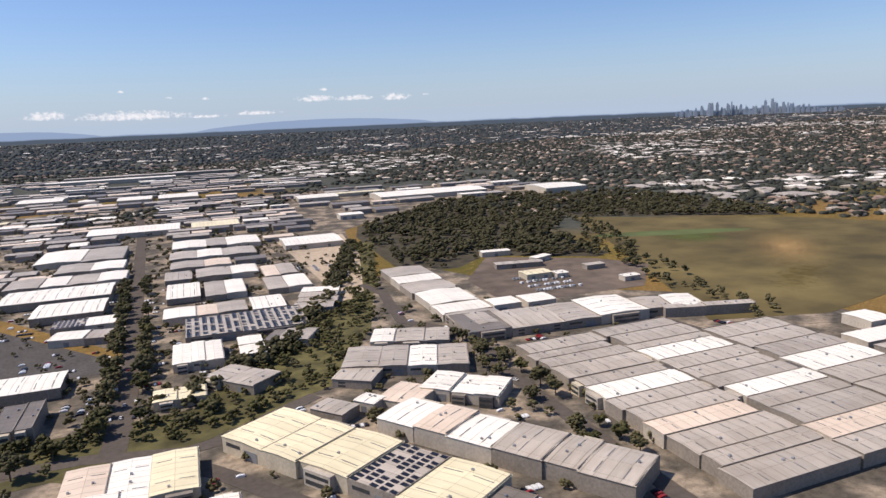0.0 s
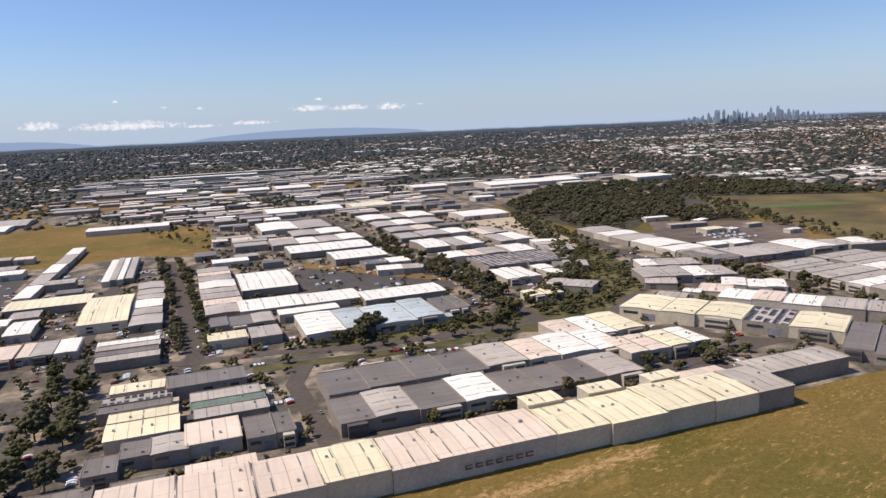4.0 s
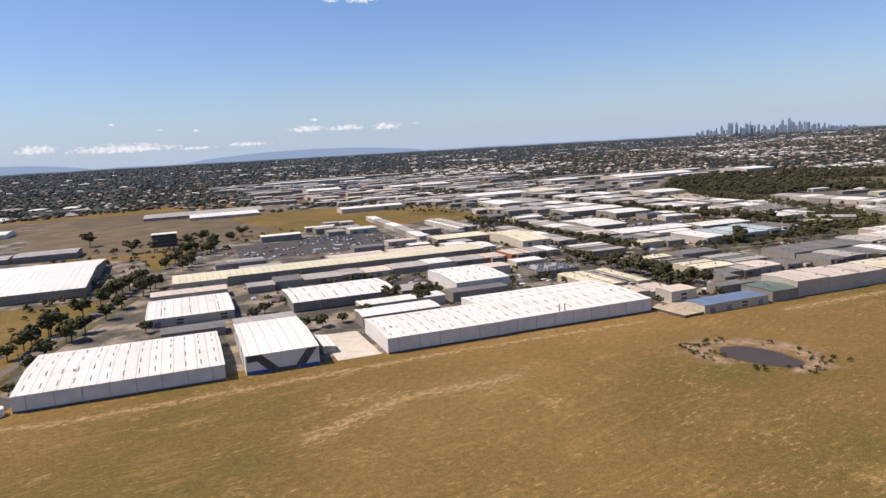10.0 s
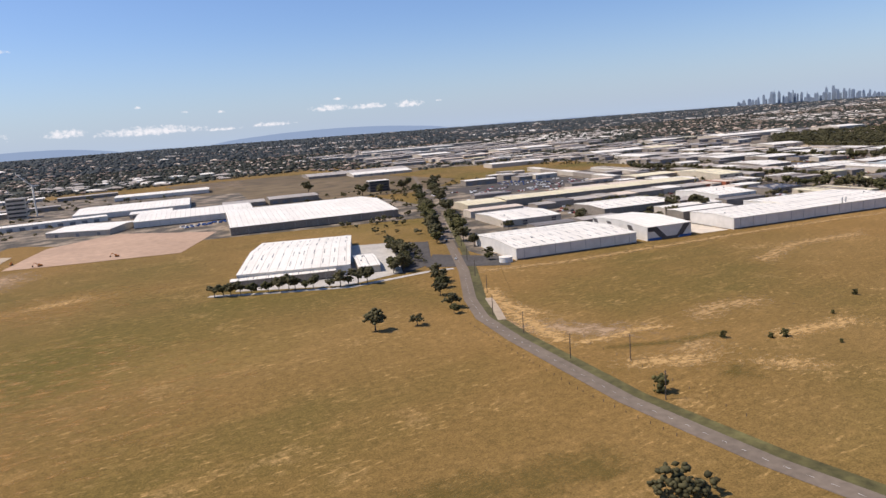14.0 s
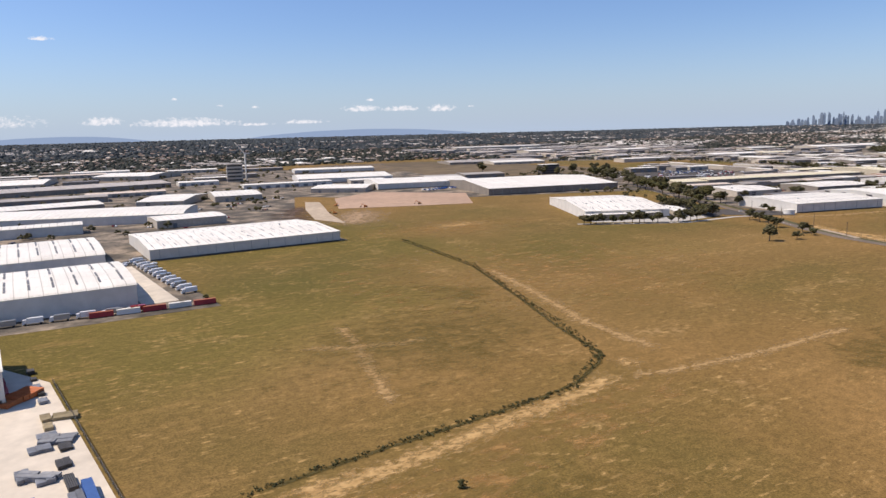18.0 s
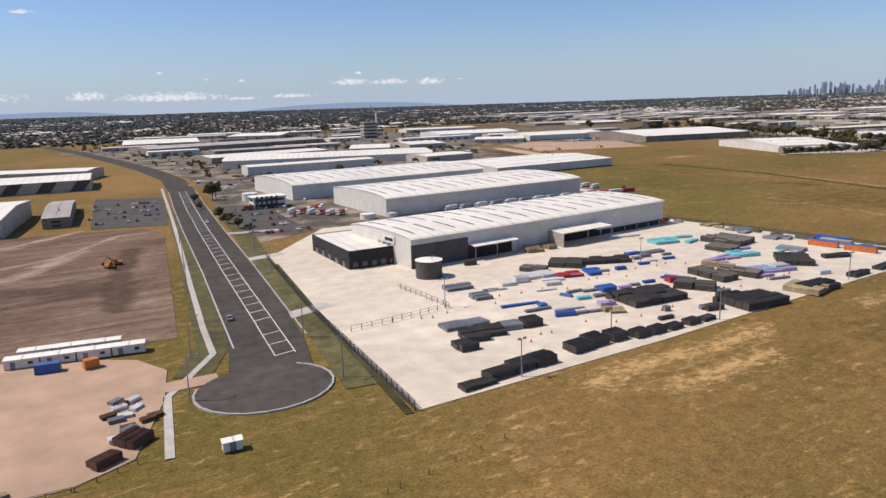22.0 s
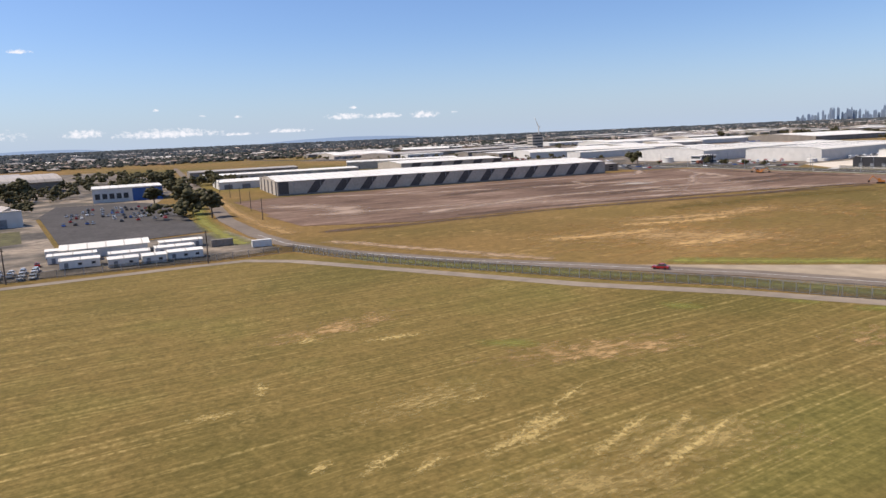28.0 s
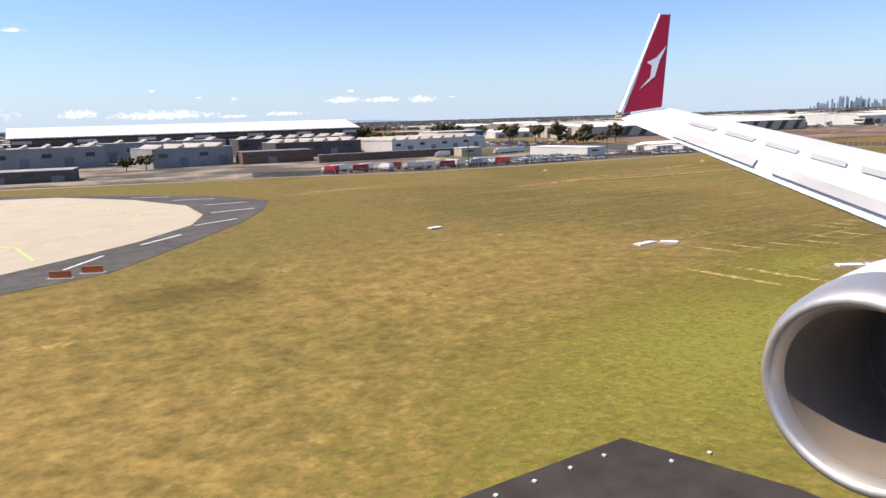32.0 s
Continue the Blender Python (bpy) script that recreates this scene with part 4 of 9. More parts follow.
strip("road_perimeter", [(-872, 0), (-877.6, 18), (-882.7, 30), (-891.3, 50), (-900.7, 65.8), (-911.2, 82.5), (-919.6, 101), (-923.2, 118), (-923.4, 133), (-920.5, 167), (-908, 235), (-892, 329), (-867, 480), (-840, 640)], 3.6, M_OLDSEAL, 0.1, "grey perimeter road outside the airfield fence")
patch("gravel_shoulder", [(-897.2, 63.4), (-890.2, 56.4), (-884.4, 50.4), (-878.4, 44.7), (-874.2, 40.0), (-870, 30), (-866, 12), (-876, 14), (-884.5, 36), (-889.2, 47), (-893, 55)], plain("tan_shoulder_gravel", (0.43, 0.335, 0.225), 0.95, vary=0.3, scale=0.4), 0.07, "pale gravel shoulder with tyre marks", "ground")
strip("service_track", [(-885, 0), (-890.8, 23), (-894.4, 32.9), (-900.4, 44.9), (-909.3, 58.5), (-919.5, 80), (-928.5, 98.5), (-934, 104.6), (-942, 105.6), (-965, 107), (-1000, 109), (-1033, 112), (-1060, 124), (-1110, 141), (-1180, 170)], 2.2, M_TRACK, 0.09, "pale service track inside the airfield fence")


def airfield_material():
    m, n, l, b = material("mown_airfield_grass", 0.95, 0.0, 0.1)
    p = place(n)
    def rows(turn, across):
        mp = n.new("ShaderNodeMapping")
        mp.inputs["Rotation"].default_value, mp.inputs["Scale"].default_value = (0, 0, radians(turn)), (0.035, across, 1)
        l.new(p, mp.inputs["Vector"])
        return noise_node(n, l, mp.outputs["Vector"], 1.0, 3, 0.6)

    # mown along the runway, and along the boundary track at the field's end
    sp = n.new("ShaderNodeSeparateXYZ")
    l.new(p, sp.inputs[0])
    end = n.new("ShaderNodeMapRange")
    l.new(sp.outputs[0], end.inputs["Value"])
    end.inputs["From Min"].default_value, end.inputs["From Max"].default_value = -956, -944
    lines = mix(n, l, "MIX", end.outputs["Result"], rows(6, 2.6), rows(52, 3.0))
    # the rows fade out beside the runway
    runway_side = n.new("ShaderNodeMapRange")
    l.new(sp.outputs[0], runway_side.inputs["Value"])
    runway_side.inputs["From Min"].default_value, runway_side.inputs["From Max"].default_value = -1082, -1046
    runway_side.inputs["To Min"].default_value = 0.15
    lines = mix(n, l, "MIX", runway_side.outputs["Result"], (0.5, 0.5, 0.5), lines)
    big, mid, fine, tuft = noise_node(n, l, p, 0.03, 4), noise_node(n, l, p, 0.13, 6, 0.7), noise_node(n, l, p, 2.4, 6, 0.7), noise_node(n, l, p, 0.75, 4, 0.7)
    base = ramp(n, l, big, [(0.36, (0.136, 0.106, 0.032)), (0.52, (0.186, 0.130, 0.044)), (0.66, (0.165, 0.135, 0.040))])
    straw = ramp(n, l, mid, [(0.58, (0, 0, 0)), (0.76, (0.8, 0.8, 0.8))])
    base = mix(n, l, "MIX", mix(n, l, "MULTIPLY", 1.0, straw, ramp(n, l, fine, [(0.45, (0, 0, 0)), (0.6, (1, 1, 1))])), base, (0.36, 0.26, 0.11))
    base = mix(n, l, "MIX", mix(n, l, "MULTIPLY", 1.0, ramp(n, l, lines, [(0.53, (0, 0, 0)), (0.66, (0.45, 0.45, 0.45))]), ramp(n, l, fine, [(0.42, (0, 0, 0)), (0.58, (1, 1, 1))])), base, (0.37, 0.285, 0.125))
    base = mix(n, l, "MULTIPLY", 1.0, base, ramp(n, l, lines, [(0.36, (0.86, 0.87, 0.84)), (0.52, (1, 1, 1)), (0.66, (1.20, 1.18, 1.16))]))
    base = mix(n, l, "MULTIPLY", 1.0, base, ramp(n, l, tuft, [(0.3, (0.74, 0.77, 0.70)), (0.7, (1.18, 1.15, 1.12))]))
    base = mix(n, l, "MULTIPLY", 1.0, base, ramp(n, l, fine, [(0.25, (0.62, 0.64, 0.58)), (0.7, (1.25, 1.22, 1.18))]))
    # brighter base colour, uneven by tufts, on the strip beside the runway
    strip_edge = n.new("ShaderNodeMapRange")
    l.new(sp.outputs[1], strip_edge.inputs["Value"])
    strip_edge.inputs["From Min"].default_value, strip_edge.inputs["From Max"].default_value = 30, 52
    away = mix(n, l, "LIGHTEN", 1.0, runway_side.outputs["Result"], strip_edge.outputs["Result"])
    base = mix(n, l, "MIX", away, mix(n, l, "MULTIPLY", 1.0, base, ramp(n, l, tuft, [(0.3, (1.05, 1.04, 0.98)), (0.62, (1.56, 1.50, 1.42))])), base)
    l.new(base, b.inputs["Base Color"])
    bump(n, l, b, fine, 0.35, 0.08)
    return m


M_FIELD = airfield_material()
patch("airfield_grass", [(-883, -60), (-884.4, 2), (-889.6, 23.4), (-893.2, 31), (-896.4, 38.5), (-899.8, 48.3), (-906, 57.8), (-912.4, 71), (-920.6, 88), (-927, 106.6), (-940, 106.2), (-965, 106.1), (-1000, 108), (-1033, 111), (-1060, 123), (-1110, 140), (-1180, 169), (-1400, 260), (-1400, -60)],
      M_FIELD, 0.06, "mown olive and straw-coloured airfield grass", "ground")
apron = [(-1180, 135), (-1101, 117), (-1094, 114), (-1086, 101), (-1082, 88), (-1082.6, 77), (-1085.4, 69.6), (-1091.6, 61.8), (-1097, 57), (-1101, 53.7), (-1125, 42), (-1180, 30)]
patch("apron_shoulder", [(-1180, 143), (-1101, 124), (-1085, 108), (-1076, 98), (-1072.5, 86), (-1076, 77), (-1081, 68), (-1088.4, 58), (-1095, 49.6), (-1101, 47), (-1125, 34), (-1180, 20)], M_ASPHALT, 0.085, "dark asphalt apron shoulder")
patch("apron", apron, M_APRON, 0.10, "cream concrete aircraft apron")
patch("runway_shoulder", [(-1086, 13.4), (-1084.6, 9), (-1082, -40), (-1160, -40), (-1160, 10), (-1093, 13.3)], plain("dark_runway_asphalt", (0.066, 0.056, 0.048), 0.95, spec=0.08, vary=0.3, scale=0.9), 0.09, "dark asphalt corner of a runway turn")
for k, (px, py, a, ln) in enumerate([(-1083.5, 103, 150, 5), (-1079.6, 95, 160, 5), (-1077.5, 86.5, 172, 5), (-1079, 78.5, 188, 5), (-1083, 70, 205, 5), (-1089.5, 62, 222, 5), (-1096, 54.8, 235, 5)]):
    tagged(put("shoulder_stripe", Solid().box(-ln / 2, ln / 2, -0.14, 0.14, 0.0, 0.02), M_PAINT, at(px, py, a, 0.086)), "painted white apron shoulder stripe", "stripe", "apron stripes", "structure")


def dashes(name, pts, width, on, off, mat, z, label):
    """Painted line marks along a road, one object."""
    s = Solid()
    for (a, b) in zip(pts, pts[1:]):
        a, b = Vector(a), Vector(b)
        d = b - a
        n = max(1, int(d.length / (on + off)))
        u = d.normalized()
        w = Vector((-u.y, u.x)) * width / 2
        for i in range(n):
            p = a + d * (i / n)
            q = p + u * on if off else a + d * ((i + 1) / n)
            s.add([(*(p - w), z), (*(q - w), z), (*(q + w), z), (*(p + w), z)], [(0, 1, 2, 3)])
    return tagged(put(name, s, mat), label, "road marking", kind="structure")


dashes("marking_country", [(-402, 20), (-403, 50), (-401, 76), (-397.4, 94.5), (-393.6, 114), (-388.6, 133), (-380.3, 150), (-361, 181), (-338, 223)], 0.045, 1.0, 2.0, M_PAINT, 0.106, "white centre line of a country road")
dashes("marking_perimeter", [(-872, 0), (-877.6, 18), (-882.7, 30), (-891.3, 50), (-900.7, 65.8), (-911.2, 82.5), (-919.6, 101), (-923.2, 118), (-923.4, 133)], 0.12, 2, 0, M_PAINT, 0.106, "white centre line of the perimeter road")
for off in (-1.3, 1.3):
    dashes("marking_avenue", [(-731.1 + off, 81), (-729 + off, 97), (-724.3 + off, 134), (-718 + off, 182), (-712 + off, 225), (-703.5 + off, 282)], 0.14, 2, 0, M_PAINT, 0.13, "white edge of a painted road median")
s = Solid()
mid_line = [(-731.1, 81), (-729, 97), (-724.3, 134), (-718, 182), (-712, 225), (-703.5, 282)]
for (a, b) in zip(mid_line, mid_line[1:]):
    for i in range(int((Vector(b) - Vector(a)).length / 4.5)):
        p = Vector(a).lerp(Vector(b), i * 4.5 / (Vector(b) - Vector(a)).length)
        s.add([(p.x - 1.3, p.y, 0.13), (p.x + 1.3, p.y + 0.5, 0.13), (p.x + 1.3, p.y + 0.72, 0.13), (p.x - 1.3, p.y + 0.22, 0.13)], [(0, 1, 2, 3)])
tagged(put("marking_median", s, M_PAINT), "white cross bars of a painted median", "road marking", kind="structure")
kerb = Solid()
for i in range(10, 27):
    a, b = i * math.pi / 12, (i + 1) * math.pi / 12
    kerb.prism([(-736.4 + r1 * math.cos(c), 72.2 + r2 * math.sin(c)) for c, r1, r2 in ((a, 7.4, 6.8), (a, 7.65, 7.05), (b, 7.65, 7.05), (b, 7.4, 6.8))][::-1], 0.0, 0.2)
tagged(put("kerb_turning_head", kerb, M_KERB), "pale concrete kerb round the turning circle", "kerb", kind="structure")
tagged(put("farm_dam", Solid().prism([(-191.7 + 5.8 * math.cos(a * 0.2618) * (1 + 0.07 * math.sin(3 * a * 0.2618)), 92.3 + 10.3 * math.sin(a * 0.2618)) for a in range(24)], -0.3, 0.06), M_WATER),
       "small brown farm dam in a dry paddock", "pond", kind="structure")


def cover_material(name, lo, hi, scale=0.5, edge=1.0, stretch=(1, 1), dense=0.85):
    """Bare, straw or green ground that thins out towards its border."""
    m, n, l, b = material(name, 0.95, 0.0, 0.1)
    p = place(n)
    mp = n.new("ShaderNodeMapping")
    mp.inputs["Scale"].default_value = (*stretch, 1)
    l.new(p, mp.inputs["Vector"])
    f, e = noise_node(n, l, mp.outputs["Vector"], scale, 7, 0.7), noise_node(n, l, mp.outputs["Vector"], scale * 0.7, 8, 0.75)
    l.new(ramp(n, l, f, [(0.3, lo), (0.68, hi)]), b.inputs["Base Color"])
    a = n.new("ShaderNodeAttribute")
    a.attribute_name = "cover"
    k = n.new("ShaderNodeMath")
    k.operation = "MULTIPLY_ADD"
    l.new(e, k.inputs[0])
    k.inputs[1].default_value = 3.0 * edge
    l.new(a.outputs["Fac"], k.inputs[2])
    s = n.new("ShaderNodeMapRange")
    l.new(k.outputs[0], s.inputs["Value"])
    s.inputs["From Min"].default_value, s.inputs["From Max"].default_value = 0.30 + 1.5 * edge, 1.15 + 1.5 * edge
    s.inputs["To Max"].default_value = dense
    l.new(s.outputs["Result"], b.inputs["Alpha"])
    return m


def covered(name, solid, cover, mat, label):
    me = solid.mesh(name)
    at_ = me.attributes.new("cover", "FLOAT", "POINT")
    at_.data.foreach_set("value", cover)
    return tagged(put(name, me, mat), label, "ground", kind="structure")


def worn(name, pts, width, mat, z, label):
    """A worn strip along a line, thinning out to both sides and at its ends."""
    line = []
    for a, b in zip(pts, pts[1:]):
        a, b = Vector(a), Vector(b)
        n = max(1, int((b - a).length / max(2.0, width)))
        line += [a.lerp(b, i / n) for i in range(n)]
    line.append(Vector(pts[-1]))
    s, cover, n = Solid(), [], len(line)
    for i, p in enumerate(line):
        d = (line[min(n - 1, i + 1)] - line[max(0, i - 1)]).normalized()
        w = Vector((-d.y, d.x)) * width * 0.95
        for k in (-1, -0.5, 0, 0.5, 1):
            q = p + w * k
            s.v.append((q.x, q.y, z))
            cover.append((1 - abs(k)) * (0.0 if i in (0, n - 1) else 1.0) * 1.1)
    s.f = [(5 * i + k, 5 * i + k + 1, 5 * i + k + 6, 5 * i + k + 5) for i in range(n - 1) for k in range(4)]
    return covered(name, s, cover, mat, label)


def worn_spot(name, x, y, rx, ry, ang, mat, z, label, full=1.0):
    s, cover = Solid(), []
    c, q = math.cos(radians(ang)), math.sin(radians(ang))
    for j in range(5):
        for i in range(20):
            u, v = rx * j / 4 * math.cos(i * math.pi / 10), ry * j / 4 * math.sin(i * math.pi / 10)
            s.v.append((x + c * u - q * v, y + q * u + c * v, z))
            cover.append(full * (1.0 - j / 4))
    s.f = [(20 * j + i, 20 * j + 20 + i, 20 * j + 20 + (i + 1) % 20, 20 * j + (i + 1) % 20) for j in range(4) for i in range(20)]
    return covered(name, s, cover, mat, label)


C_STRAW = cover_material("bleached_straw", (0.27, 0.165, 0.062), (0.50, 0.325, 0.145), 1.1, 1.7, (0.6, 1.0), 0.9)
C_SOIL = cover_material("pale_bare_soil", (0.31, 0.205, 0.115), (0.48, 0.335, 0.205), 0.5, 1.2)
C_GREEN = cover_material("fresh_green_grass", (0.165, 0.155, 0.036), (0.29, 0.27, 0.07), 0.6, 0.5, (1, 1), 0.95)
C_OLIVE = cover_material("dark_olive_grass", (0.118, 0.092, 0.024), (0.165, 0.118, 0.034), 0.3, 1.1, (1, 1), 0.5)
C_DAMP = cover_material("damp_dark_earth", (0.085, 0.055, 0.04), (0.15, 0.10, 0.07), 0.22, 1.0, (0.5, 1.0))
C_BLEACHED = cover_material("sun_bleached_grass", (0.34, 0.205, 0.075), (0.58, 0.375, 0.16), 1.1, 1.5, (0.7, 1.0), 0.95)
C_FLECK = cover_material("russet_dry_grass", (0.25, 0.140, 0.048), (0.46, 0.265, 0.095), 0.55, 2.2, (0.5, 1.0), 0.8)
# ditch growth and the ditch's shadow share this one dark colour
C_DITCH = cover_material("dark_ditch_growth_and_shade", (0.06, 0.05, 0.016), (0.10, 0.078, 0.028), 0.5, 0.5, (1, 1), 0.9)
C_DUST = cover_material("pale_dry_earth", (0.30, 0.21, 0.15), (0.44, 0.33, 0.25), 0.25, 1.0, (0.4, 1.0))


def wear(pts, w, mat, z):
    worn("grass_wear", pts, w, mat, z, "irregular wear of straw, soil and fresh growth in a paddock")


def tint(x, y, rx, ry, a, mat, z):
    worn_spot("grass_patch", x, y, rx, ry, a, mat, z, "uneven patch of different growth in the airfield grass")


def rut(pts, w, mat, z):
    worn("earth_track", pts, w, mat, z, "machine track and damp ground on a building site")


wear([(-24, 88), (-60, 92), (-110, 104), (-150, 113)], 5, C_STRAW, 0.0280)
wear([(-202, 90), (-200, 103), (-190, 108.5), (-183, 101), (-181, 88), (-188, 79), (-197, 82)], 6.5, C_SOIL, 0.0283)
wear([(-205, 104), (-196, 108), (-184, 108)], 7, C_SOIL, 0.0286)
wear([(-182, 104), (-179, 94), (-181, 83)], 6, C_SOIL, 0.0292)
wear([(-182, 82), (-190, 80.5), (-199, 82)], 4, C_SOIL, 0.0298)
wear([(-360, 178), (-332, 166), (-290, 158), (-240, 148), (-180, 132)], 4, C_STRAW, 0.0304)
wear([(-300, 120), (-270, 128), (-236, 120)], 6, C_STRAW, 0.0310)
wear([(-391, 130), (-385, 118), (-376.5, 105), (-370, 94)], 9, C_SOIL, 0.0322)
wear([(-381, 140), (-386, 128), (-389, 116)], 3.4, C_SOIL, 0.0328)
wear([(-383, 84), (-372, 86), (-362, 84)], 8, C_STRAW, 0.0334)
wear([(-360, 97), (-345, 100), (-330, 94)], 7, C_STRAW, 0.0340)
wear([(-410, 60), (-440, 70), (-480, 66)], 9, C_OLIVE, 0.0358)
wear([(-612, 64.8), (-604.6, 65.8), (-592.4, 67.1), (-585.1, 68.3), (-577.0, 69.6), (-565.6, 71.8), (-553.2, 73.5), (-543.1, 77.2)], 3.4, C_BLEACHED, 0.0364)
wear([(-512, 160), (-518.1, 133.2), (-527.2, 101.8), (-528.5, 81.0)], 3.0, C_STRAW, 0.0370)
wear([(-543, 75.5), (-535.3, 73.2), (-519.4, 71.2), (-490, 71)], 2.2, C_STRAW, 0.0376)
wear([(-568.8, 128.5), (-571, 115), (-573.2, 106.1), (-578.3, 84.9)], 2.2, C_STRAW, 0.0382)
wear([(-581, 118), (-569.6, 112.2), (-557.3, 109.8)], 2.4, C_STRAW, 0.0388)
wear([(-520, 60), (-480, 58), (-450, 62)], 14, C_OLIVE, 0.0400)
wear([(-540, 160), (-532, 140), (-540, 120)], 14, C_OLIVE, 0.0406)
wear([(-620, 43), (-640, 44), (-655, 46)], 4.5, C_STRAW, 0.0412)
wear([(-600, 52), (-625, 50), (-660, 52)], 5, C_STRAW, 0.0418)
wear([(-850, 104), (-800, 97), (-776, 88)], 9, C_OLIVE, 0.0448)
wear([(-890, 92), (-875, 78), (-862, 58)], 11, C_STRAW, 0.0454)
wear([(-868, 96), (-848, 88), (-826, 88)], 6, C_STRAW, 0.0460)
wear([(-893, 64), (-882, 52), (-872, 42)], 4, C_GREEN, 0.0466)
wear([(-917, 116), (-909, 94), (-900.7, 72)], 2.6, C_SOIL, 0.0472)
wear([(-914, 128), (-894, 124), (-863, 121.5), (-826, 113), (-771, 97.5)], 3.6, C_DAMP, 0.0478)
wear([(-368.0, 161.4), (-379.6, 134.5), (-386.1, 112.8), (-388.3, 100.7)], 6, C_BLEACHED, 0.0490)
wear([(-389.0, 104.4), (-380.9, 101.1), (-370.2, 100.7), (-363.0, 95.4)], 3, C_BLEACHED, 0.0496)
wear([(-376.9, 146.8), (-377.4, 127.7), (-376.3, 118.0)], 5, C_BLEACHED, 0.0502)
wear([(-392.3, 90.0), (-385.6, 86.3), (-378.3, 80.8), (-368.4, 77.9)], 6, C_BLEACHED, 0.0508)
wear([(-372.6, 79.2), (-368.4, 68.2), (-364.9, 60.6)], 6, C_BLEACHED, 0.0514)
wear([(-359.1, 80.2), (-344.5, 75.5), (-331.8, 73.4)], 5, C_BLEACHED, 0.0520)
wear([(-384.3, 74.0), (-378.1, 72.6), (-379.4, 63.8)], 6, C_OLIVE, 0.0526)
wear([(-387.0, 98.1), (-372.4, 90.0), (-359.3, 86.7)], 3, C_OLIVE, 0.0532)
wear([(-507.6, 221.6), (-510.2, 192.1), (-513.5, 164.5), (-518.7, 147.9), (-526.2, 124.0), (-533.9, 102.3), (-538.1, 86.2), (-541.9, 82.3), (-551.1, 77.2), (-559.4, 75.4), (-570.7, 74.2), (-586.7, 72.7), (-602.1, 70.7)], 0.9, C_DITCH, 0.0538)
for k, (x, y, rx, ry) in enumerate(((-538.1, 79.6, 3.4, 4.2), (-588.5, 52.4, 4.5, 2.0), (-581.5, 52.5, 3.4, 1.8), (-589.6, 59.8, 6, 2.0), (-601.6, 61.5, 7, 2.2), (-561.0, 71.5, 6, 2.2), (-596, 68.5, 8, 1.6), (-470, 244, 22, 8))):
    worn_spot("bare_spot", x, y, rx, ry, 8, C_BLEACHED, 0.0610 + 0.0006 * k, "bleached bare spot in a dry paddock")
for k, (pts, w) in enumerate((
        ([(-809.6, 77.6), (-802.4, 74.7), (-797.3, 73.6), (-789.3, 70.9)], 1.8), ([(-808.4, 67.4), (-804.8, 66.6), (-801.4, 66.0), (-799.4, 59.5)], 3.0), ([(-797.4, 63.7), (-793.8, 61.2), (-788.9, 60.3), (-782.4, 59.8)], 2.2),
        ([(-785.2, 72.3), (-779.9, 70.4), (-773.9, 67.0)], 1.4), ([(-790.0, 48.1), (-786.0, 48.1), (-780.9, 47.6)], 3.0), ([(-777.7, 56.4), (-774.5, 55.4), (-773.5, 51.0)], 2.6), ([(-781.9, 46.7), (-777.4, 45.4), (-771.3, 45.1), (-766.5, 43.8)], 2.0),
        ([(-768.5, 52.5), (-765.8, 51.9), (-764.5, 47.1)], 2.6), ([(-893, 88), (-880, 84), (-868, 82)], 4), ([(-885, 72), (-874, 68), (-862, 70)], 5), ([(-872, 92), (-860, 86), (-846, 84)], 4))):
    wear(pts, w, C_BLEACHED, 0.0660 + 0.0004 * k)
for k, (x, y, rx, ry, a, full) in enumerate(((-792, 56, 34, 20, -8, 0.75), (-762, 52, 22, 11, -10, 0.7), (-820, 66, 26, 20, -15, 0.65), (-873, 74, 26, 26, -20, 0.8), (-840, 88, 26, 14, -15, 0.6), (-592, 57, 24, 9, 5, 0.7), (-560, 66, 24, 8, 8, 0.55), (-480, 240, 44, 26, 0, 0.6), (-500, 150, 60, 50, 0, 0.45), (-120, 78, 60, 20, 0, 0.45))):
    worn_spot("russet_growth", x, y, rx, ry, a, C_FLECK, 0.0260 + 0.0002 * k, "russet flecks of dry growth in a paddock", full)
C_MOWN = cover_material("bleached_mown_straw", (0.27, 0.185, 0.065), (0.46, 0.335, 0.125), 3.0, 1.5, (0.5, 1.0), 0.8)
tint(-909, 45, 4, 2.5, -60, C_GREEN, 0.0702)
tint(-899.5, 39, 3.4, 2, -60, C_GREEN, 0.0708)
tint(-929, 45.5, 5, 2, -50, C_GREEN, 0.0714)
tint(-1092, 40, 9, 6, 40, C_OLIVE, 0.0720)
tint(-925, 40, 12, 3.5, -20, C_STRAW, 0.0726)
tint(-903, 27, 9, 3.5, -25, C_STRAW, 0.0732)
tint(-938, 60, 10, 3, 10, C_STRAW, 0.0738)
tint(-897, 33, 4, 2, -40, C_GREEN, 0.0744)
tint(-1060, 92, 18, 2.4, 10, C_STRAW, 0.0750)
tint(-1030, 78, 26, 2.0, 12, C_STRAW, 0.0756)
tint(-1000, 84, 22, 1.6, 10, C_STRAW, 0.0762)
tint(-1061.2, 34.2, 4.6, 2.6, 5, C_SOIL, 0.1000)
tint(-1058.4, 21.4, 4.0, 2.6, -20, C_SOIL, 0.1010)
C_ROWS = cover_material("cut_straw", (0.34, 0.245, 0.085), (0.60, 0.44, 0.17), 3.5, 1.6, (1, 1), 0.9)
worn("mown_row", [(-949.7, 31.8), (-947.2, 32.8), (-944.7, 33.7)], 0.72, C_ROWS, 0.0780, "pale straw left in a mowing row")
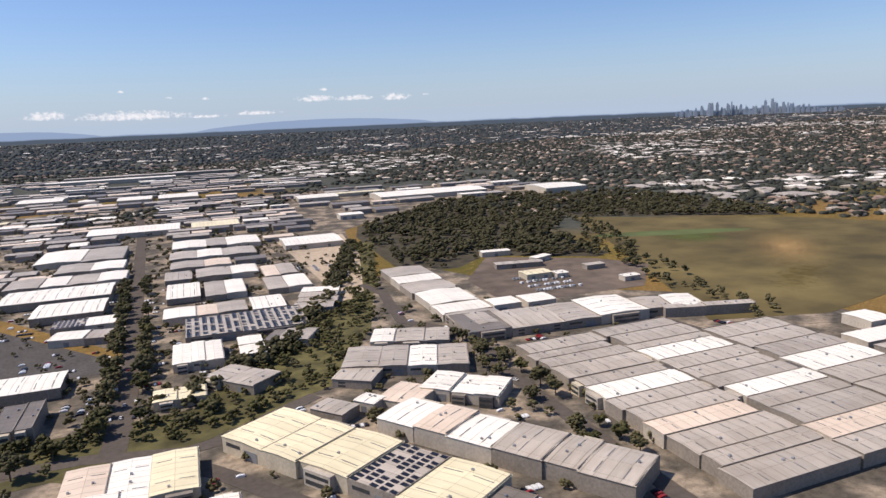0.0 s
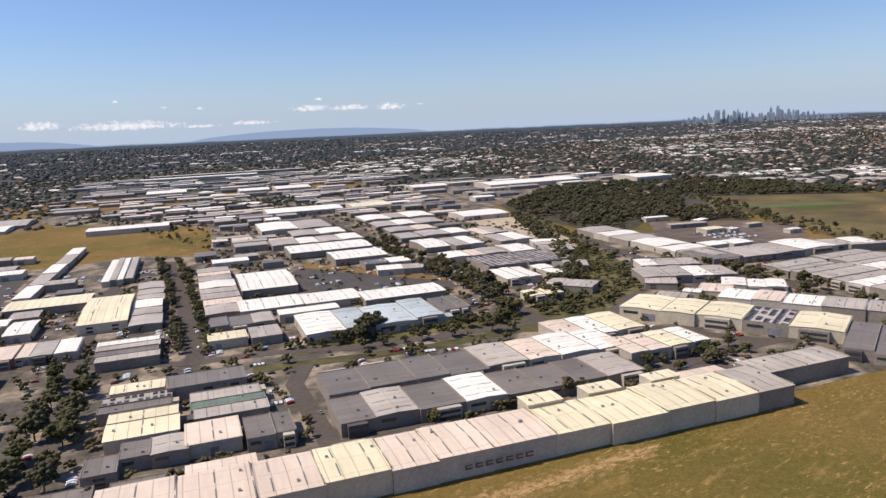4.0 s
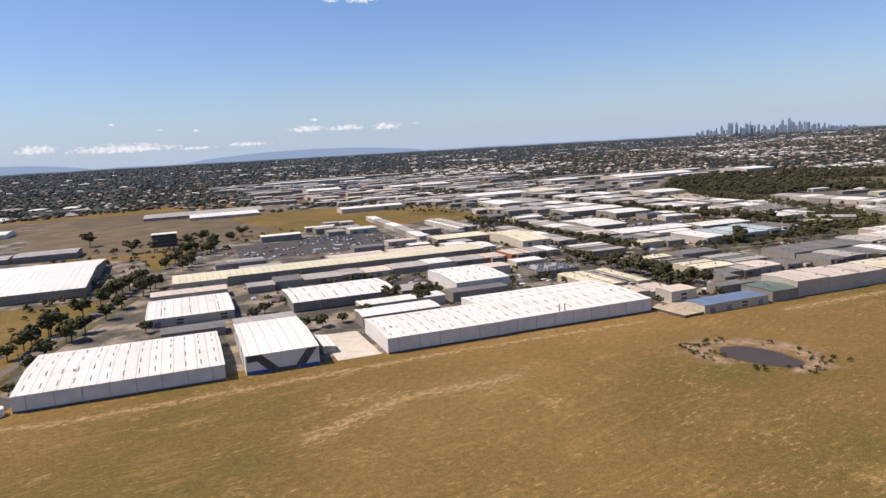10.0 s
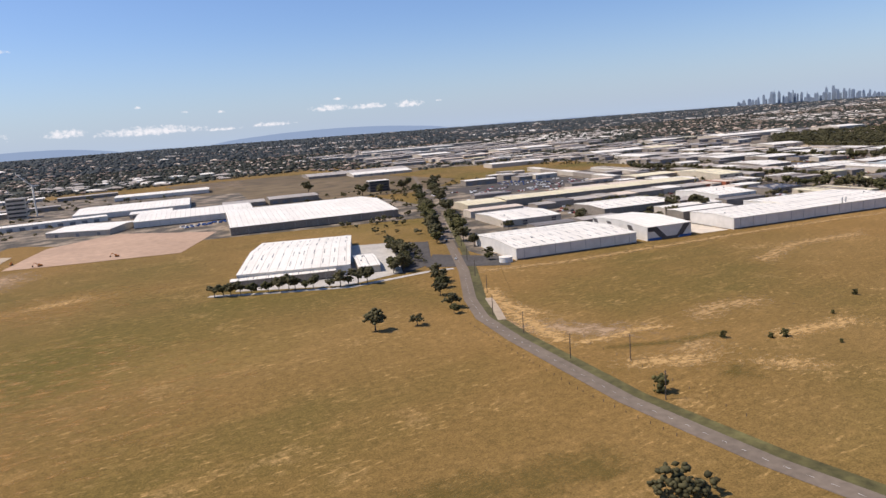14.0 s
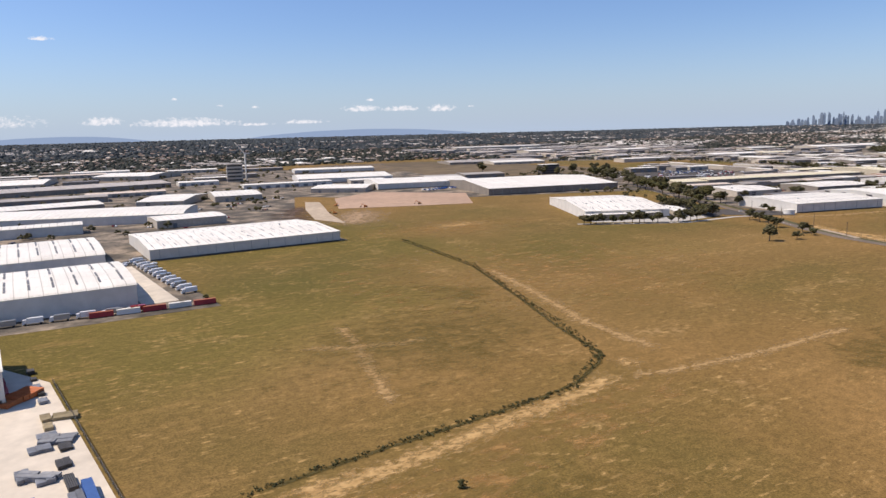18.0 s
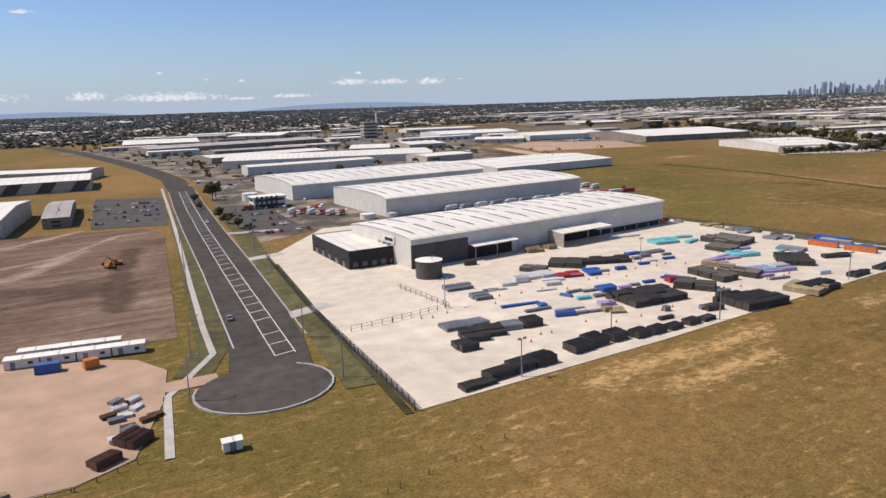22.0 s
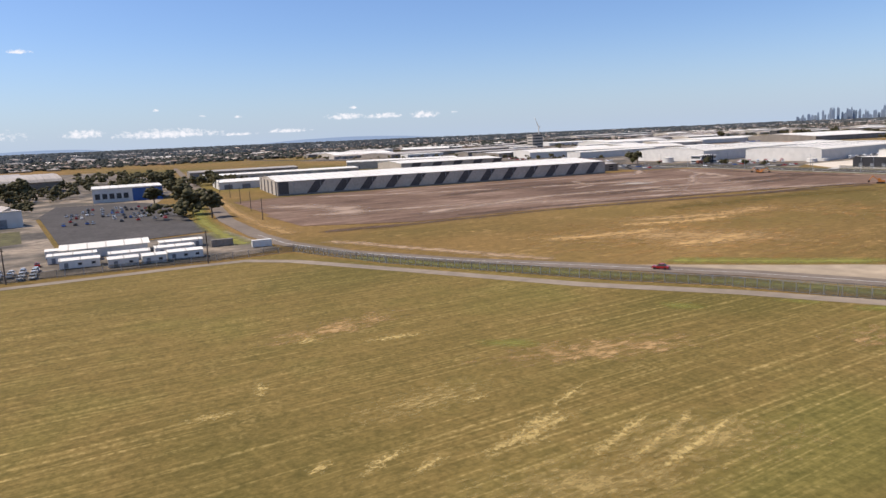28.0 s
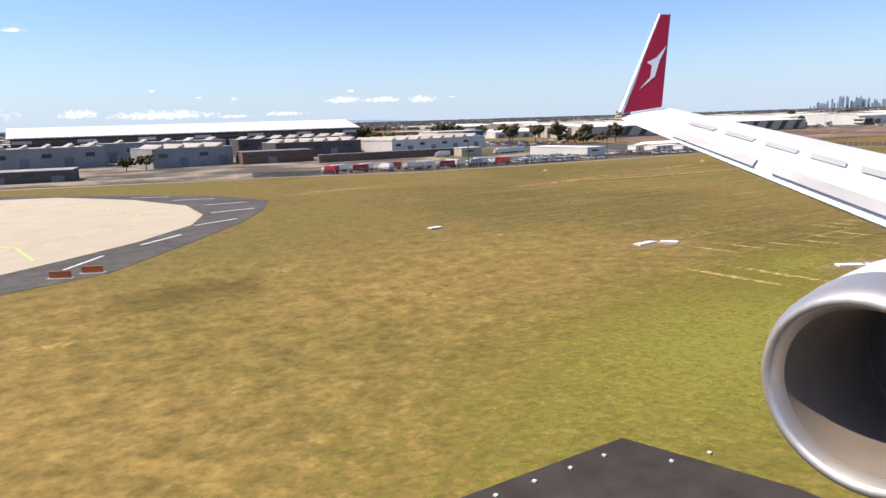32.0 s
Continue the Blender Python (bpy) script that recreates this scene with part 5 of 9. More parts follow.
worn("mown_row", [(-947.8, 30.1), (-945.6, 30.9), (-943.5, 31.6)], 0.64, C_ROWS, 0.0784, "pale straw left in a mowing row")
worn("mown_row", [(-951.5, 33.8), (-950.5, 34.0), (-949.4, 34.2)], 0.80, C_ROWS, 0.0788, "pale straw left in a mowing row")
worn("mown_row", [(-943.3, 30.0), (-938.8, 30.8), (-934.4, 31.5)], 0.80, C_ROWS, 0.0792, "pale straw left in a mowing row")
worn("mown_row", [(-940.8, 31.1), (-937.5, 31.8), (-934.3, 32.4)], 1.12, C_ROWS, 0.0796, "pale straw left in a mowing row")
worn("mown_row", [(-940.6, 30.2), (-939.0, 30.4), (-937.4, 30.6)], 1.44, C_ROWS, 0.0800, "pale straw left in a mowing row")
worn("mown_row", [(-939.6, 37.5), (-938.2, 37.2), (-936.9, 37.0)], 0.64, C_ROWS, 0.0804, "pale straw left in a mowing row")
worn("mown_row", [(-939.2, 26.2), (-935.1, 27.5), (-931.0, 28.8)], 0.64, C_ROWS, 0.0808, "pale straw left in a mowing row")
worn("mown_row", [(-938.0, 24.7), (-933.1, 26.1), (-928.2, 27.6)], 0.56, C_ROWS, 0.0812, "pale straw left in a mowing row")
worn("mown_row", [(-936.3, 32.9), (-933.2, 34.0), (-930.1, 35.2)], 0.56, C_ROWS, 0.0816, "pale straw left in a mowing row")
worn("mown_row", [(-937.6, 23.2), (-932.3, 24.4), (-927.0, 25.7)], 0.56, C_ROWS, 0.0820, "pale straw left in a mowing row")
worn("mown_row", [(-943.9, 57.6), (-942.1, 57.5), (-940.4, 57.5)], 1.44, C_ROWS, 0.0824, "pale straw left in a mowing row")
worn("mown_row", [(-939.3, 54.7), (-935.7, 53.5), (-932.1, 52.4)], 1.28, C_ROWS, 0.0828, "pale straw left in a mowing row")
worn("mown_row", [(-950.3, 45.9), (-949.3, 48.1), (-948.4, 50.4)], 0.80, C_ROWS, 0.0832, "pale straw left in a mowing row")
worn("mown_row", [(-955.9, 45.7), (-953.5, 45.0), (-951.1, 44.4)], 0.96, C_ROWS, 0.0836, "pale straw left in a mowing row")
for pts in ([(-300, 812), (-246, 776)], [(-306, 770), (-254, 738)], [(-312, 738), (-266, 704)]):
    worn("field_strip", pts, 7, C_DUST, 0.024, "grey bare strip across a far field")
rut([(-884, 214), (-850, 190), (-800, 168), (-760, 150), (-744, 178)], 5, C_DUST, 0.0820)
rut([(-905, 160), (-870, 150), (-840, 130), (-800, 116), (-768, 104)], 4, C_DUST, 0.0826)
rut([(-886, 139), (-840, 148), (-790, 139), (-766, 128)], 6, C_DUST, 0.0832)
rut([(-820, 139), (-790, 110)], 7, C_DUST, 0.0838)
rut([(-812, 158), (-796.6, 158.2), (-780, 153)], 6, C_DUST, 0.0844)
rut([(-780, 142), (-767, 139.4), (-750, 134.5), (-737, 128)], 11, C_DAMP, 0.0850)
rut([(-830, 136), (-818, 138.6), (-804, 134)], 5, C_DAMP, 0.0856)
rut([(-860, 176), (-820, 180), (-770, 172)], 8, C_DAMP, 0.0862)
rut([(-747, 112), (-743, 140), (-736, 172)], 4, C_DAMP, 0.0868)
rut([(-882, 130), (-850, 126), (-820, 118), (-790, 110), (-768, 100)], 2.5, C_DAMP, 0.0874)
rut([(-905, 200), (-890, 170), (-898, 142)], 10, C_DUST, 0.0880)
rut([(-742, 206), (-760, 190), (-800, 196), (-860, 208)], 3, C_DUST, 0.0886)
rut([(-796.3, 129.5), (-792.6, 114.9), (-787.2, 110.8)], 6, C_DUST, 0.0892)
rut([(-788.3, 137.5), (-784.4, 145.5), (-778.1, 149.9), (-762.3, 163.4), (-751.4, 168.2), (-736.9, 189.7), (-727.4, 188.1)], 2.6, C_DUST, 0.0898)
rut([(-786, 131.7), (-773.2, 127), (-757.9, 124.9)], 9, C_DAMP, 0.0904)
rut([(-809.1, 108.4), (-797.8, 105.9), (-784.8, 105.6), (-768.7, 100.7)], 1.6, C_DAMP, 0.0910)
rut([(-809.1, 110.4), (-797.8, 107.9), (-784.8, 107.4), (-768.7, 102.4)], 1.0, C_DUST, 0.0916)
rut([(-808.5, 140.9), (-804.6, 131.6), (-797.3, 134.6)], 4, C_DUST, 0.0922)
rut([(-820, 160), (-808.1, 163.9), (-798.3, 184.0), (-776.7, 188.9), (-755.4, 187.1)], 2.4, C_DUST, 0.0928)
worn_spot("dried_puddle", -796, 157, 8, 8, -20, cover_material("pale_dried_silt", (0.36, 0.31, 0.26), (0.46, 0.40, 0.34), 0.15, 0.6), 0.0934, "pale dried puddle on graded earth", 1.3)
worn_spot("park_oval", 349, 260, 34, 30, -45, cover_material("watered_oval_grass", (0.085, 0.115, 0.035), (0.12, 0.15, 0.045), 0.05, 0.2), 0.1, "watered green sports oval")
tagged(put("park_green", Solid().prism([(352 + 40 * math.cos(a * 0.2244) - 10 * math.sin(a * 0.2244), 278 + 16 * math.sin(a * 0.2244) - 22 * math.cos(a * 0.2244)) for a in range(28)], 0.0, 0.112), plain("watered_oval_turf", (0.105, 0.128, 0.040), 0.95, vary=0.3, scale=0.05, relief=0.2)),
       "watered green sports oval", "ground", kind="structure")
worn_spot("park_dry", 356, 206, 60, 22, 35, C_STRAW, 0.101, "dry brown ground at the park edge")
worn_spot("park_dry", 300, 168, 42, 16, 20, C_OLIVE, 0.102, "rough olive grass at the park edge")
C_LUSH = cover_material("lush_green_grass", (0.150, 0.142, 0.022), (0.31, 0.275, 0.052), 4.0, 1.0, (1, 1), 0.8)
worn_spot("grass_patch", -1076, 17, 30, 13, 18, C_LUSH, 0.0850, "uneven patch of lush green growth in the airfield grass", 1.35)
worn_spot("grass_patch", -1060, 24, 13, 6, 10, C_LUSH, 0.0856, "uneven patch of lush green growth in the airfield grass", 1.2)
tint(-1046, 19, 20, 8, -8, C_MOWN, 0.0880)
for k, (x, y0, y1) in enumerate(((-1060.5, 33.5, 27), (-1058.0, 33.0, 26.2), (-1055.4, 31.0, 25.6), (-1052.9, 30.0, 24.6), (-1050.6, 31.4, 25.8), (-1048.0, 31.0, 24.8), (-1046.0, 33.2, 27.6), (-1044.2, 33.4, 28.4), (-1042.0, 33.6, 28.8), (-1064, 27, 19), (-1066.5, 28, 20))):
    worn("mown_row", [(x, y0), (x + 0.2, (y0 + y1) / 2), (x + 0.6, y1)], 0.5, C_ROWS, 0.0915 + 0.0004 * k, "pale straw left in a mowing row")
for k, (x, y, rx, ry, a) in enumerate(((-640, 42, 70, 15, 2), (-585, 48, 40, 14, -6), (-560, 110, 40, 34, 10))):
    tint(x, y, rx, ry, a, C_OLIVE, 0.0540 + 0.0006 * k)
for k, (pts, w) in enumerate((([(-712, 51), (-700, 53.4), (-688, 52.4), (-672, 53.4)], 4.5), ([(-704, 46.5), (-692, 47), (-680, 47)], 4.0))):
    wear(pts, w, C_BLEACHED, 0.0600 + 0.0006 * k)
patch("car_park_avenue", [(-742, 205), (-723.5, 199), (-713, 267), (-734, 279)], M_ASPHALT, 0.085, "sealed car park beside the avenue")
patch("car_park_depot", [(-710, 172), (-695.5, 170), (-691, 224), (-703.5, 226)], M_ASPHALT, 0.085, "sealed depot car park")
for pts in ([(-727.5, 96), (-718, 99)], [(-719, 140), (-711, 141.5)], [(-714.5, 174), (-702, 171)]):
    strip("driveway", pts, 3.0, M_CONCRETE, 0.115, "pale concrete driveway crossing a verge")
strip("pad_entry", [(-747, 78.5), (-740, 78)], 3.0, M_CLAY, 0.112, "pinkish crushed-rock site entry", "road")
strip("fence_planting", [(-726.6, 57), (-720.6, 100), (-715.6, 132)], 0.9, M_CREEK, 0.1, "dark planted strip along the yard fence", "ground")
for off in (-4.9, 4.9):
    dashes("kerb_avenue", [(a + off, b) for a, b in ((-731.0, 87), (-728.6, 104), (-724.3, 134), (-718, 182), (-712, 225), (-703.5, 282))], 0.24, 2, 0, M_KERB, 0.128, "pale kerb along the avenue")
patch("depot_slab", [(-601.7, 228), (-595.5, 228), (-591.8, 172), (-599.9, 172)], M_YARD, 0.07, "bright concrete strip beside a depot")
worn("haul_ground", [(-512, 270), (-498, 285), (-484, 312), (-470, 330)], 20, C_SOIL, 0.05, "rough bare ground round a far building site")
worn("haul_ground", [(-520, 285), (-512, 330), (-490, 372)], 16, C_DAMP, 0.052, "dark turned ground round a far building site")
patch("pavement_terminal", [(-1180, 200), (-958, 216), (-926, 232), (-906, 300), (-884, 420), (-900, 640), (-1180, 640)], M_ESTATE, 0.030, "worn hardstand and roads behind the hangars")
for k, (x, y, rx, ry, a) in enumerate([(-969.7, 27.8, 9, 5, -20), (-968.0, 22.7, 8, 5, -20), (-941.1, 39.1, 7, 3, 5), (-932.0, 24.5, 8, 4, -25), (-940.2, 24.3, 8, 4, -25)]):
    worn_spot("grass_patch", x, y, rx, ry, a, C_MOWN, 0.0795 + 0.0006 * k, "scattered bleached straw left by mowing")
worn("grass_cut", [(-1033.2, 76.0), (-1016.9, 72.2), (-998.5, 70.5), (-970.5, 64.4)], 0.9, C_OLIVE, 0.0835, "dark shallow drain line across the airfield grass")
worn("grass_cut", [(-1033.2, 77.2), (-1016.9, 73.4), (-998.5, 71.7), (-970.5, 65.6)], 1.6, C_STRAW, 0.0830, "bleached edge of a drain line across the airfield grass")
patch("wood_floor", [(172, 296), (206, 415), (228, 456), (296, 506), (372, 546), (446, 506), (512, 448), (494, 330), (458, 268), (361, 380), (300, 334), (281, 262), (268, 258), (228, 304), (200, 288)],
      plain("leaf_litter", (0.085, 0.070, 0.040), 0.95, vary=0.5, scale=0.2, relief=0.4), 0.028, "dark leaf litter under gum woods", "ground")
worn("road_verge", [(-929, 120), (-928.5, 140), (-925.5, 168), (-917, 215), (-908, 262)], 4.0, C_GREEN, 0.088, "green grass verge beside the perimeter road")
worn("road_verge", [(-918, 128), (-917.4, 150), (-913.5, 185), (-905, 235)], 3.0, C_STRAW, 0.085, "dry straw verge beside the perimeter road")
worn("fence_verge", [(-876, 0), (-881.5, 14), (-888, 30), (-894.8, 45.5), (-903, 60.5), (-913, 78.5), (-921.5, 98)], 3.6, C_GREEN, 0.0655, "green grass strip between road and fence")


# ---- the rest of the estate, in rows along its streets ----
def inside(poly, x, y):
    k = False
    for (x0, y0), (x1, y1) in zip(poly, poly[1:] + poly[:1]):
        if (y0 > y) != (y1 > y) and x < (x1 - x0) * (y - y0) / (y1 - y0) + x0:
            k = not k
    return k


ROADS = [([(19, 175), (22, 185), (29, 213), (39, 258), (63, 376), (91, 510), (130, 720)], 6), ([(-120, 230), (-72, 200), (-47, 194.5), (-12, 183.5), (43, 165), (72, 177)], 6),
         ([(-87, 212), (-74, 271), (-63, 326), (-50, 396)], 5), ([(-136, 150), (-123, 197), (-118, 230), (-92, 330), (-60, 430)], 5)]
ROADS += [([(145, 290), (128, 224), (137, 197), (125, 162), (121, 142), (104, 64)], 5), ([(201, 168), (190, 112), (180, 84)], 5), ([(-338, 223), (-261, 361), (-223, 433), (-150, 570)], 6),
         ([(-80, 131), (-26, 124), (46, 113)], 5), ([(-80, 130), (-62, 186)], 5), ([(29, 165), (52, 112)], 5), ([(-731, 84), (-697, 335), (-701, 480), (-730, 800)], 10)]


def seg_dist(x, y, a, b):
    dx, dy = b[0] - a[0], b[1] - a[1]
    t = max(0, min(1, ((x - a[0]) * dx + (y - a[1]) * dy) / (dx * dx + dy * dy)))
    return math.hypot(x - a[0] - t * dx, y - a[1] - t * dy)


def near_road(x, y, extra=0.0):
    return any(seg_dist(x, y, a, b) < w + extra for pts, w in ROADS for a, b in zip(pts, pts[1:]))


def clear(cx, cy, hl, hw, ang, gap=1.0):
    """Whether a rectangle stands free of all that is built."""
    c, s = math.cos(ang), math.sin(ang)
    pts = [(cx + c * a * hl - s * b * hw, cy + s * a * hl + c * b * hw) for a in (-1, -0.5, 0, 0.5, 1) for b in (-1, 0, 1)]
    for fx, fy, fl, fw, fa in FOOT:
        if math.hypot(fx - cx, fy - cy) > fl + fw + hl + hw + 2:
            continue
        fc, fs = math.cos(fa), math.sin(fa)
        for x, y in pts:
            dx, dy = x - fx, y - fy
            if abs(dx * fc + dy * fs) < fl + gap and abs(-dx * fs + dy * fc) < fw + gap:
                return False
        for a in (-1, 0, 1):
            for b in (-1, 0, 1):
                dx, dy = fx + fc * a * fl - fs * b * fw - cx, fy + fs * a * fl + fc * b * fw - cy
                if abs(dx * c + dy * s) < hl + gap and abs(-dx * s + dy * c) < hw + gap:
                    return False
    return True


KEEP_OUT = [[(12, 160), (84, 180), (118, 224), (160, 300), (212, 400), (186, 400), (118, 285), (58, 212), (40, 192), (-62, 208), (-62, 192)],
            [(-155, 470), (-84, 462), (-27, 399), (14, 530), (-60, 660), (-155, 640)], [(158, 445), (118, 264), (136, 266), (208, 440)], [(172, 212), (240, 200), (268, 255), (226, 305), (186, 260)],
            [(2, 340), (38, 248), (28, 234), (-8, 240), (-34, 302)], [(150, 300), (200, 300), (290, 300), (340, 365), (300, 470), (225, 440), (200, 400)],
            [(-275, 190), (-248, 158), (-262, 158), (-268, 192)], [(210, 150), (250, 120), (405, 118), (480, 204), (456, 266), (361, 378), (284, 264)],
            [(-210, 420), (-140, 417), (-116, 408), (-133, 342), (-182, 348), (-226, 362)]]


FAR_WALLS, FAR_ROOFS, FAR_DOORS = {}, {}, Solid()


def far_shed(style, cx, cy, length, width, ang, h):
    """A shed too far off to be told apart: its walls and roof join those of its like."""
    roof, wall, form = STYLE[style][:3]
    FOOT.append((cx, cy, length / 2, width / 2, radians(ang)))
    m = at(cx, cy, ang)
    for store, key, pts, k in ((FAR_WALLS, wall, [(width / 2, -0.3), (-width / 2, -0.3)] + section("gable", width, h, 0, 0.12), 0.0),
                               (FAR_ROOFS, roof, section("gable", width, h, 0.2) + [(a, c - 0.1) for a, c in section("gable", width, h, 0.2)[::-1]], 0.15)):
        s = Solid().profile(pts, -length / 2 - k, length / 2 + k)
        if store is FAR_WALLS:
            for i in range(int(length / 7)):
                bx = -length / 2 + 3.5 + 7 * i
                FAR_DOORS.add([tuple(m @ Vector((bx + a, -width / 2 - 0.04, c))) for a, c in ((-1.6, 0), (1.6, 0), (1.6, h * 0.62), (-1.6, h * 0.62))], [(0, 1, 2, 3)])
        store.setdefault(key, Solid()).add([tuple(m @ Vector(v)) for v in s.v], s.f)


def fill(poly, ang, styles, seed, gap_row, lengths, widths, near, chance=0.9):
    """Rows of sheds over a piece of the plan, side by side, leaving streets and what stands there free."""
    rnd = random.Random(seed)
    u, v = Vector((math.cos(radians(ang)), math.sin(radians(ang)))), Vector((-math.sin(radians(ang)), math.cos(radians(ang))))
    us, vs = [u.dot(Vector(p)) for p in poly], [v.dot(Vector(p)) for p in poly]
    b = min(vs)
    n = 0
    while b < max(vs):
        w = rnd.uniform(*widths)
        a = min(us) + rnd.uniform(0, 8)
        st = rnd.choice(styles)
        while a < max(us):
            ln = rnd.uniform(*lengths)
            c = u * (a + ln / 2) + v * (b + w / 2)
            if rnd.random() < 0.5:
                st = rnd.choice(styles)
            ww = w * rnd.uniform(0.7, 1.0)
            ends = [c + u * (ln / 2 * i) for i in (-1, -0.33, 0.33, 1)]
            if rnd.random() > chance * (0.72 if c.y > 300 else 1.0):
                a += ln
                continue
            if c.y > 300 and rnd.random() < 0.5:
                st = rnd.choice("GDGGP")
            if all(inside(poly, *p) for p in ends) and not any(inside(k, *p) for k in KEEP_OUT for p in ends) \
                    and not any(near_road(*p, ww * 0.5) for p in ends) and clear(c.x, c.y, ln / 2, ww / 2, radians(ang), 0.6):
                hh = rnd.uniform(2.6, 3.9)
                if near and c.y < 205:
                    shed(st, c.x, c.y, ln, ww, ang, hh, near, seed)
                else:
                    far_shed(st, c.x, c.y, ln, ww, ang, hh)
                n += 1
                a += ln + rnd.choice((0.25, 0.25, 0.25, 1.5, 3.0))
            else:
                a += 2.5
        b += w + rnd.uniform(*gap_row)
    return n


fill([(-150, 205), (-120, 170), (-60, 195), (0, 190), (30, 230), (60, 380), (100, 560), (80, 720), (-50, 700), (0, 540), (-30, 395), (-85, 460), (-150, 470)], -14, "WGGWDKPC", 3, (1, 4), (9, 26), (9, 17), 1, 0.97)
fill([(45, 225), (110, 240), (150, 330), (165, 440), (215, 450), (260, 720), (120, 740), (70, 380)], -14, "WGGGDKDP", 5, (1, 4), (10, 30), (9, 16), 1, 0.97)
fill([(-130, 120), (-60, 108), (30, 95), (60, 100), (30, 160), (-60, 190), (-130, 230), (-172, 240), (-165, 150)], -14, "WGDCPD", 7, (1, 4), (9, 18), (8, 13), 1)
fill([(-250, 195), (-170, 150), (-130, 200), (-120, 300), (-85, 460), (-150, 440), (-240, 420), (-262, 370), (-330, 240)], -14, "WGKGDP", 9, (2, 5), (10, 30), (9, 15), 1)
fill([(90, 160), (110, 90), (180, 60), (260, 90), (250, 140), (200, 200), (140, 250), (130, 200)], -14, "GWGDW", 12, (1, 4), (10, 22), (9, 15), 1)
fill([(-440, 430), (-300, 400), (-250, 470), (-330, 640), (-450, 650)], -14, "XWGK", 13, (8, 18), (24, 60), (16, 30), 0, 0.75)
fill([(-700, 480), (-690, 300), (-540, 300), (-480, 440), (-330, 560), (-330, 780), (-560, 900), (-720, 760)], -3, "XWGYK", 15, (6, 16), (26, 70), (16, 30), 0, 0.75)
fill([(-900, 250), (-760, 250), (-735, 330), (-745, 480), (-860, 520), (-880, 420)], -8, "QXWG", 17, (6, 14), (40, 90), (20, 32), 0, 0.7)
fill([(-100, 720), (260, 720), (400, 860), (340, 1290), (20, 1280)], -14, "WGGPGDG", 19, (5, 12), (16, 46), (12, 24), 0, 0.95)
fill([(225, 470), (300, 510), (372, 550), (446, 510), (520, 520), (500, 660), (330, 720), (262, 720)], -14, "GGWGD", 23, (6, 14), (14, 36), (12, 22), 0, 0.85)
fill([(-1100, 330), (-940, 330), (-900, 420), (-930, 620), (-1120, 640)], 4, "GWXG", 21, (12, 26), (20, 60), (14, 28), 0, 0.5)

for key, s in FAR_WALLS.items():
    tagged(put("far_shed_walls", s, WALL[key]), f"{key} walls of distant sheds", "sheds", kind="stuff")
tagged(put("far_shed_openings", FAR_DOORS, M_DOOR), "dark doors of distant sheds", "doors", kind="stuff")
for key, s in FAR_ROOFS.items():
    tagged(put("far_shed_roofs", s, ROOF[key]), f"{key.replace('_', ' ')} metal roofs of distant sheds", "sheds", kind="stuff")


# ---- trees ----
ICO = bmesh.new()
bmesh.ops.create_icosphere(ICO, subdivisions=1, radius=1.0)
ICO_V, ICO_F = np.array([v.co[:] for v in ICO.verts]), np.array([[v.index for v in f.verts] for f in ICO.faces])
ICO.free()
ICO_TOP = ICO_F[ICO_V[ICO_F].mean(1)[:, 2] > -0.45]


def clumps(name, centres, sizes, mat, seed, flat=0.75, ragged=0.3, faces=None):
    """Leafy clumps of uneven outline, joined into one mesh."""
    rng = np.random.default_rng(seed)
    centres, sizes = np.asarray(centres, float), np.asarray(sizes, float)
    n, k = len(centres), len(ICO_V)
    r = sizes[:, None] * (1 + ragged * rng.uniform(-1, 1, (n, k)))
    a = rng.uniform(0, 6.283, n)
    c, s = np.cos(a)[:, None], np.sin(a)[:, None]
    x, y, z = ICO_V[:, 0][None], ICO_V[:, 1][None], ICO_V[:, 2][None]
    st = rng.uniform(0.75, 1.3, (n, 1))
    v = np.stack([(x * c * st - y * s) * r, (x * s * st + y * c) * r, z * r * flat], 2) + centres[:, None, :]
    f = ((ICO_F if faces is None else faces)[None] + (np.arange(n) * k)[:, None, None]).reshape(-1, 3)
    me = bpy.data.meshes.new(name)
    me.vertices.add(n * k)
    me.vertices.foreach_set("co", v.reshape(-1))
    me.loops.add(f.size)
    me.loops.foreach_set("vertex_index", f.reshape(-1).astype(np.int32))
    me.polygons.add(len(f))
    me.polygons.foreach_set("loop_start", np.arange(0, f.size, 3, dtype=np.int32))
    me.update(calc_edges=True)
    me.materials.append(mat)
    return me


def tree_parts(seed, height, spread, mat):
    """A trunk with limbs, and a crown of many small ragged clumps with gaps."""
    rnd = random.Random(seed)
    t = Solid().limb((0, 0, -0.2), (rnd.uniform(-0.1, 0.1), rnd.uniform(-0.1, 0.1), height * 0.45), 0.035 * height, 0.022 * height, 7)
    c, s = [], []
    heads = []
    for i in range(rnd.randint(5, 7)):
        a, d = rnd.uniform(0, 6.28), rnd.uniform(0.25, 0.75) * spread
        top = (d * math.cos(a), d * math.sin(a), height * rnd.uniform(0.55, 0.86))
        t.limb((0, 0, height * rnd.uniform(0.28, 0.44)), top, 0.016 * height, 0.006 * height, 5)
        heads.append(top)
    for h in heads:
        for _ in range(30):
            q = Vector((rnd.gauss(0, 1), rnd.gauss(0, 1), rnd.gauss(0, 0.75)))
            c.append((h[0] + q.x * spread * 0.24, h[1] + q.y * spread * 0.24, min(height, max(height * 0.34, h[2] + q.z * spread * 0.2))))
            s.append(spread * rnd.uniform(0.12, 0.26))
    return t.mesh("trunk"), clumps("crown", c, s, mat, seed)


TREES = []
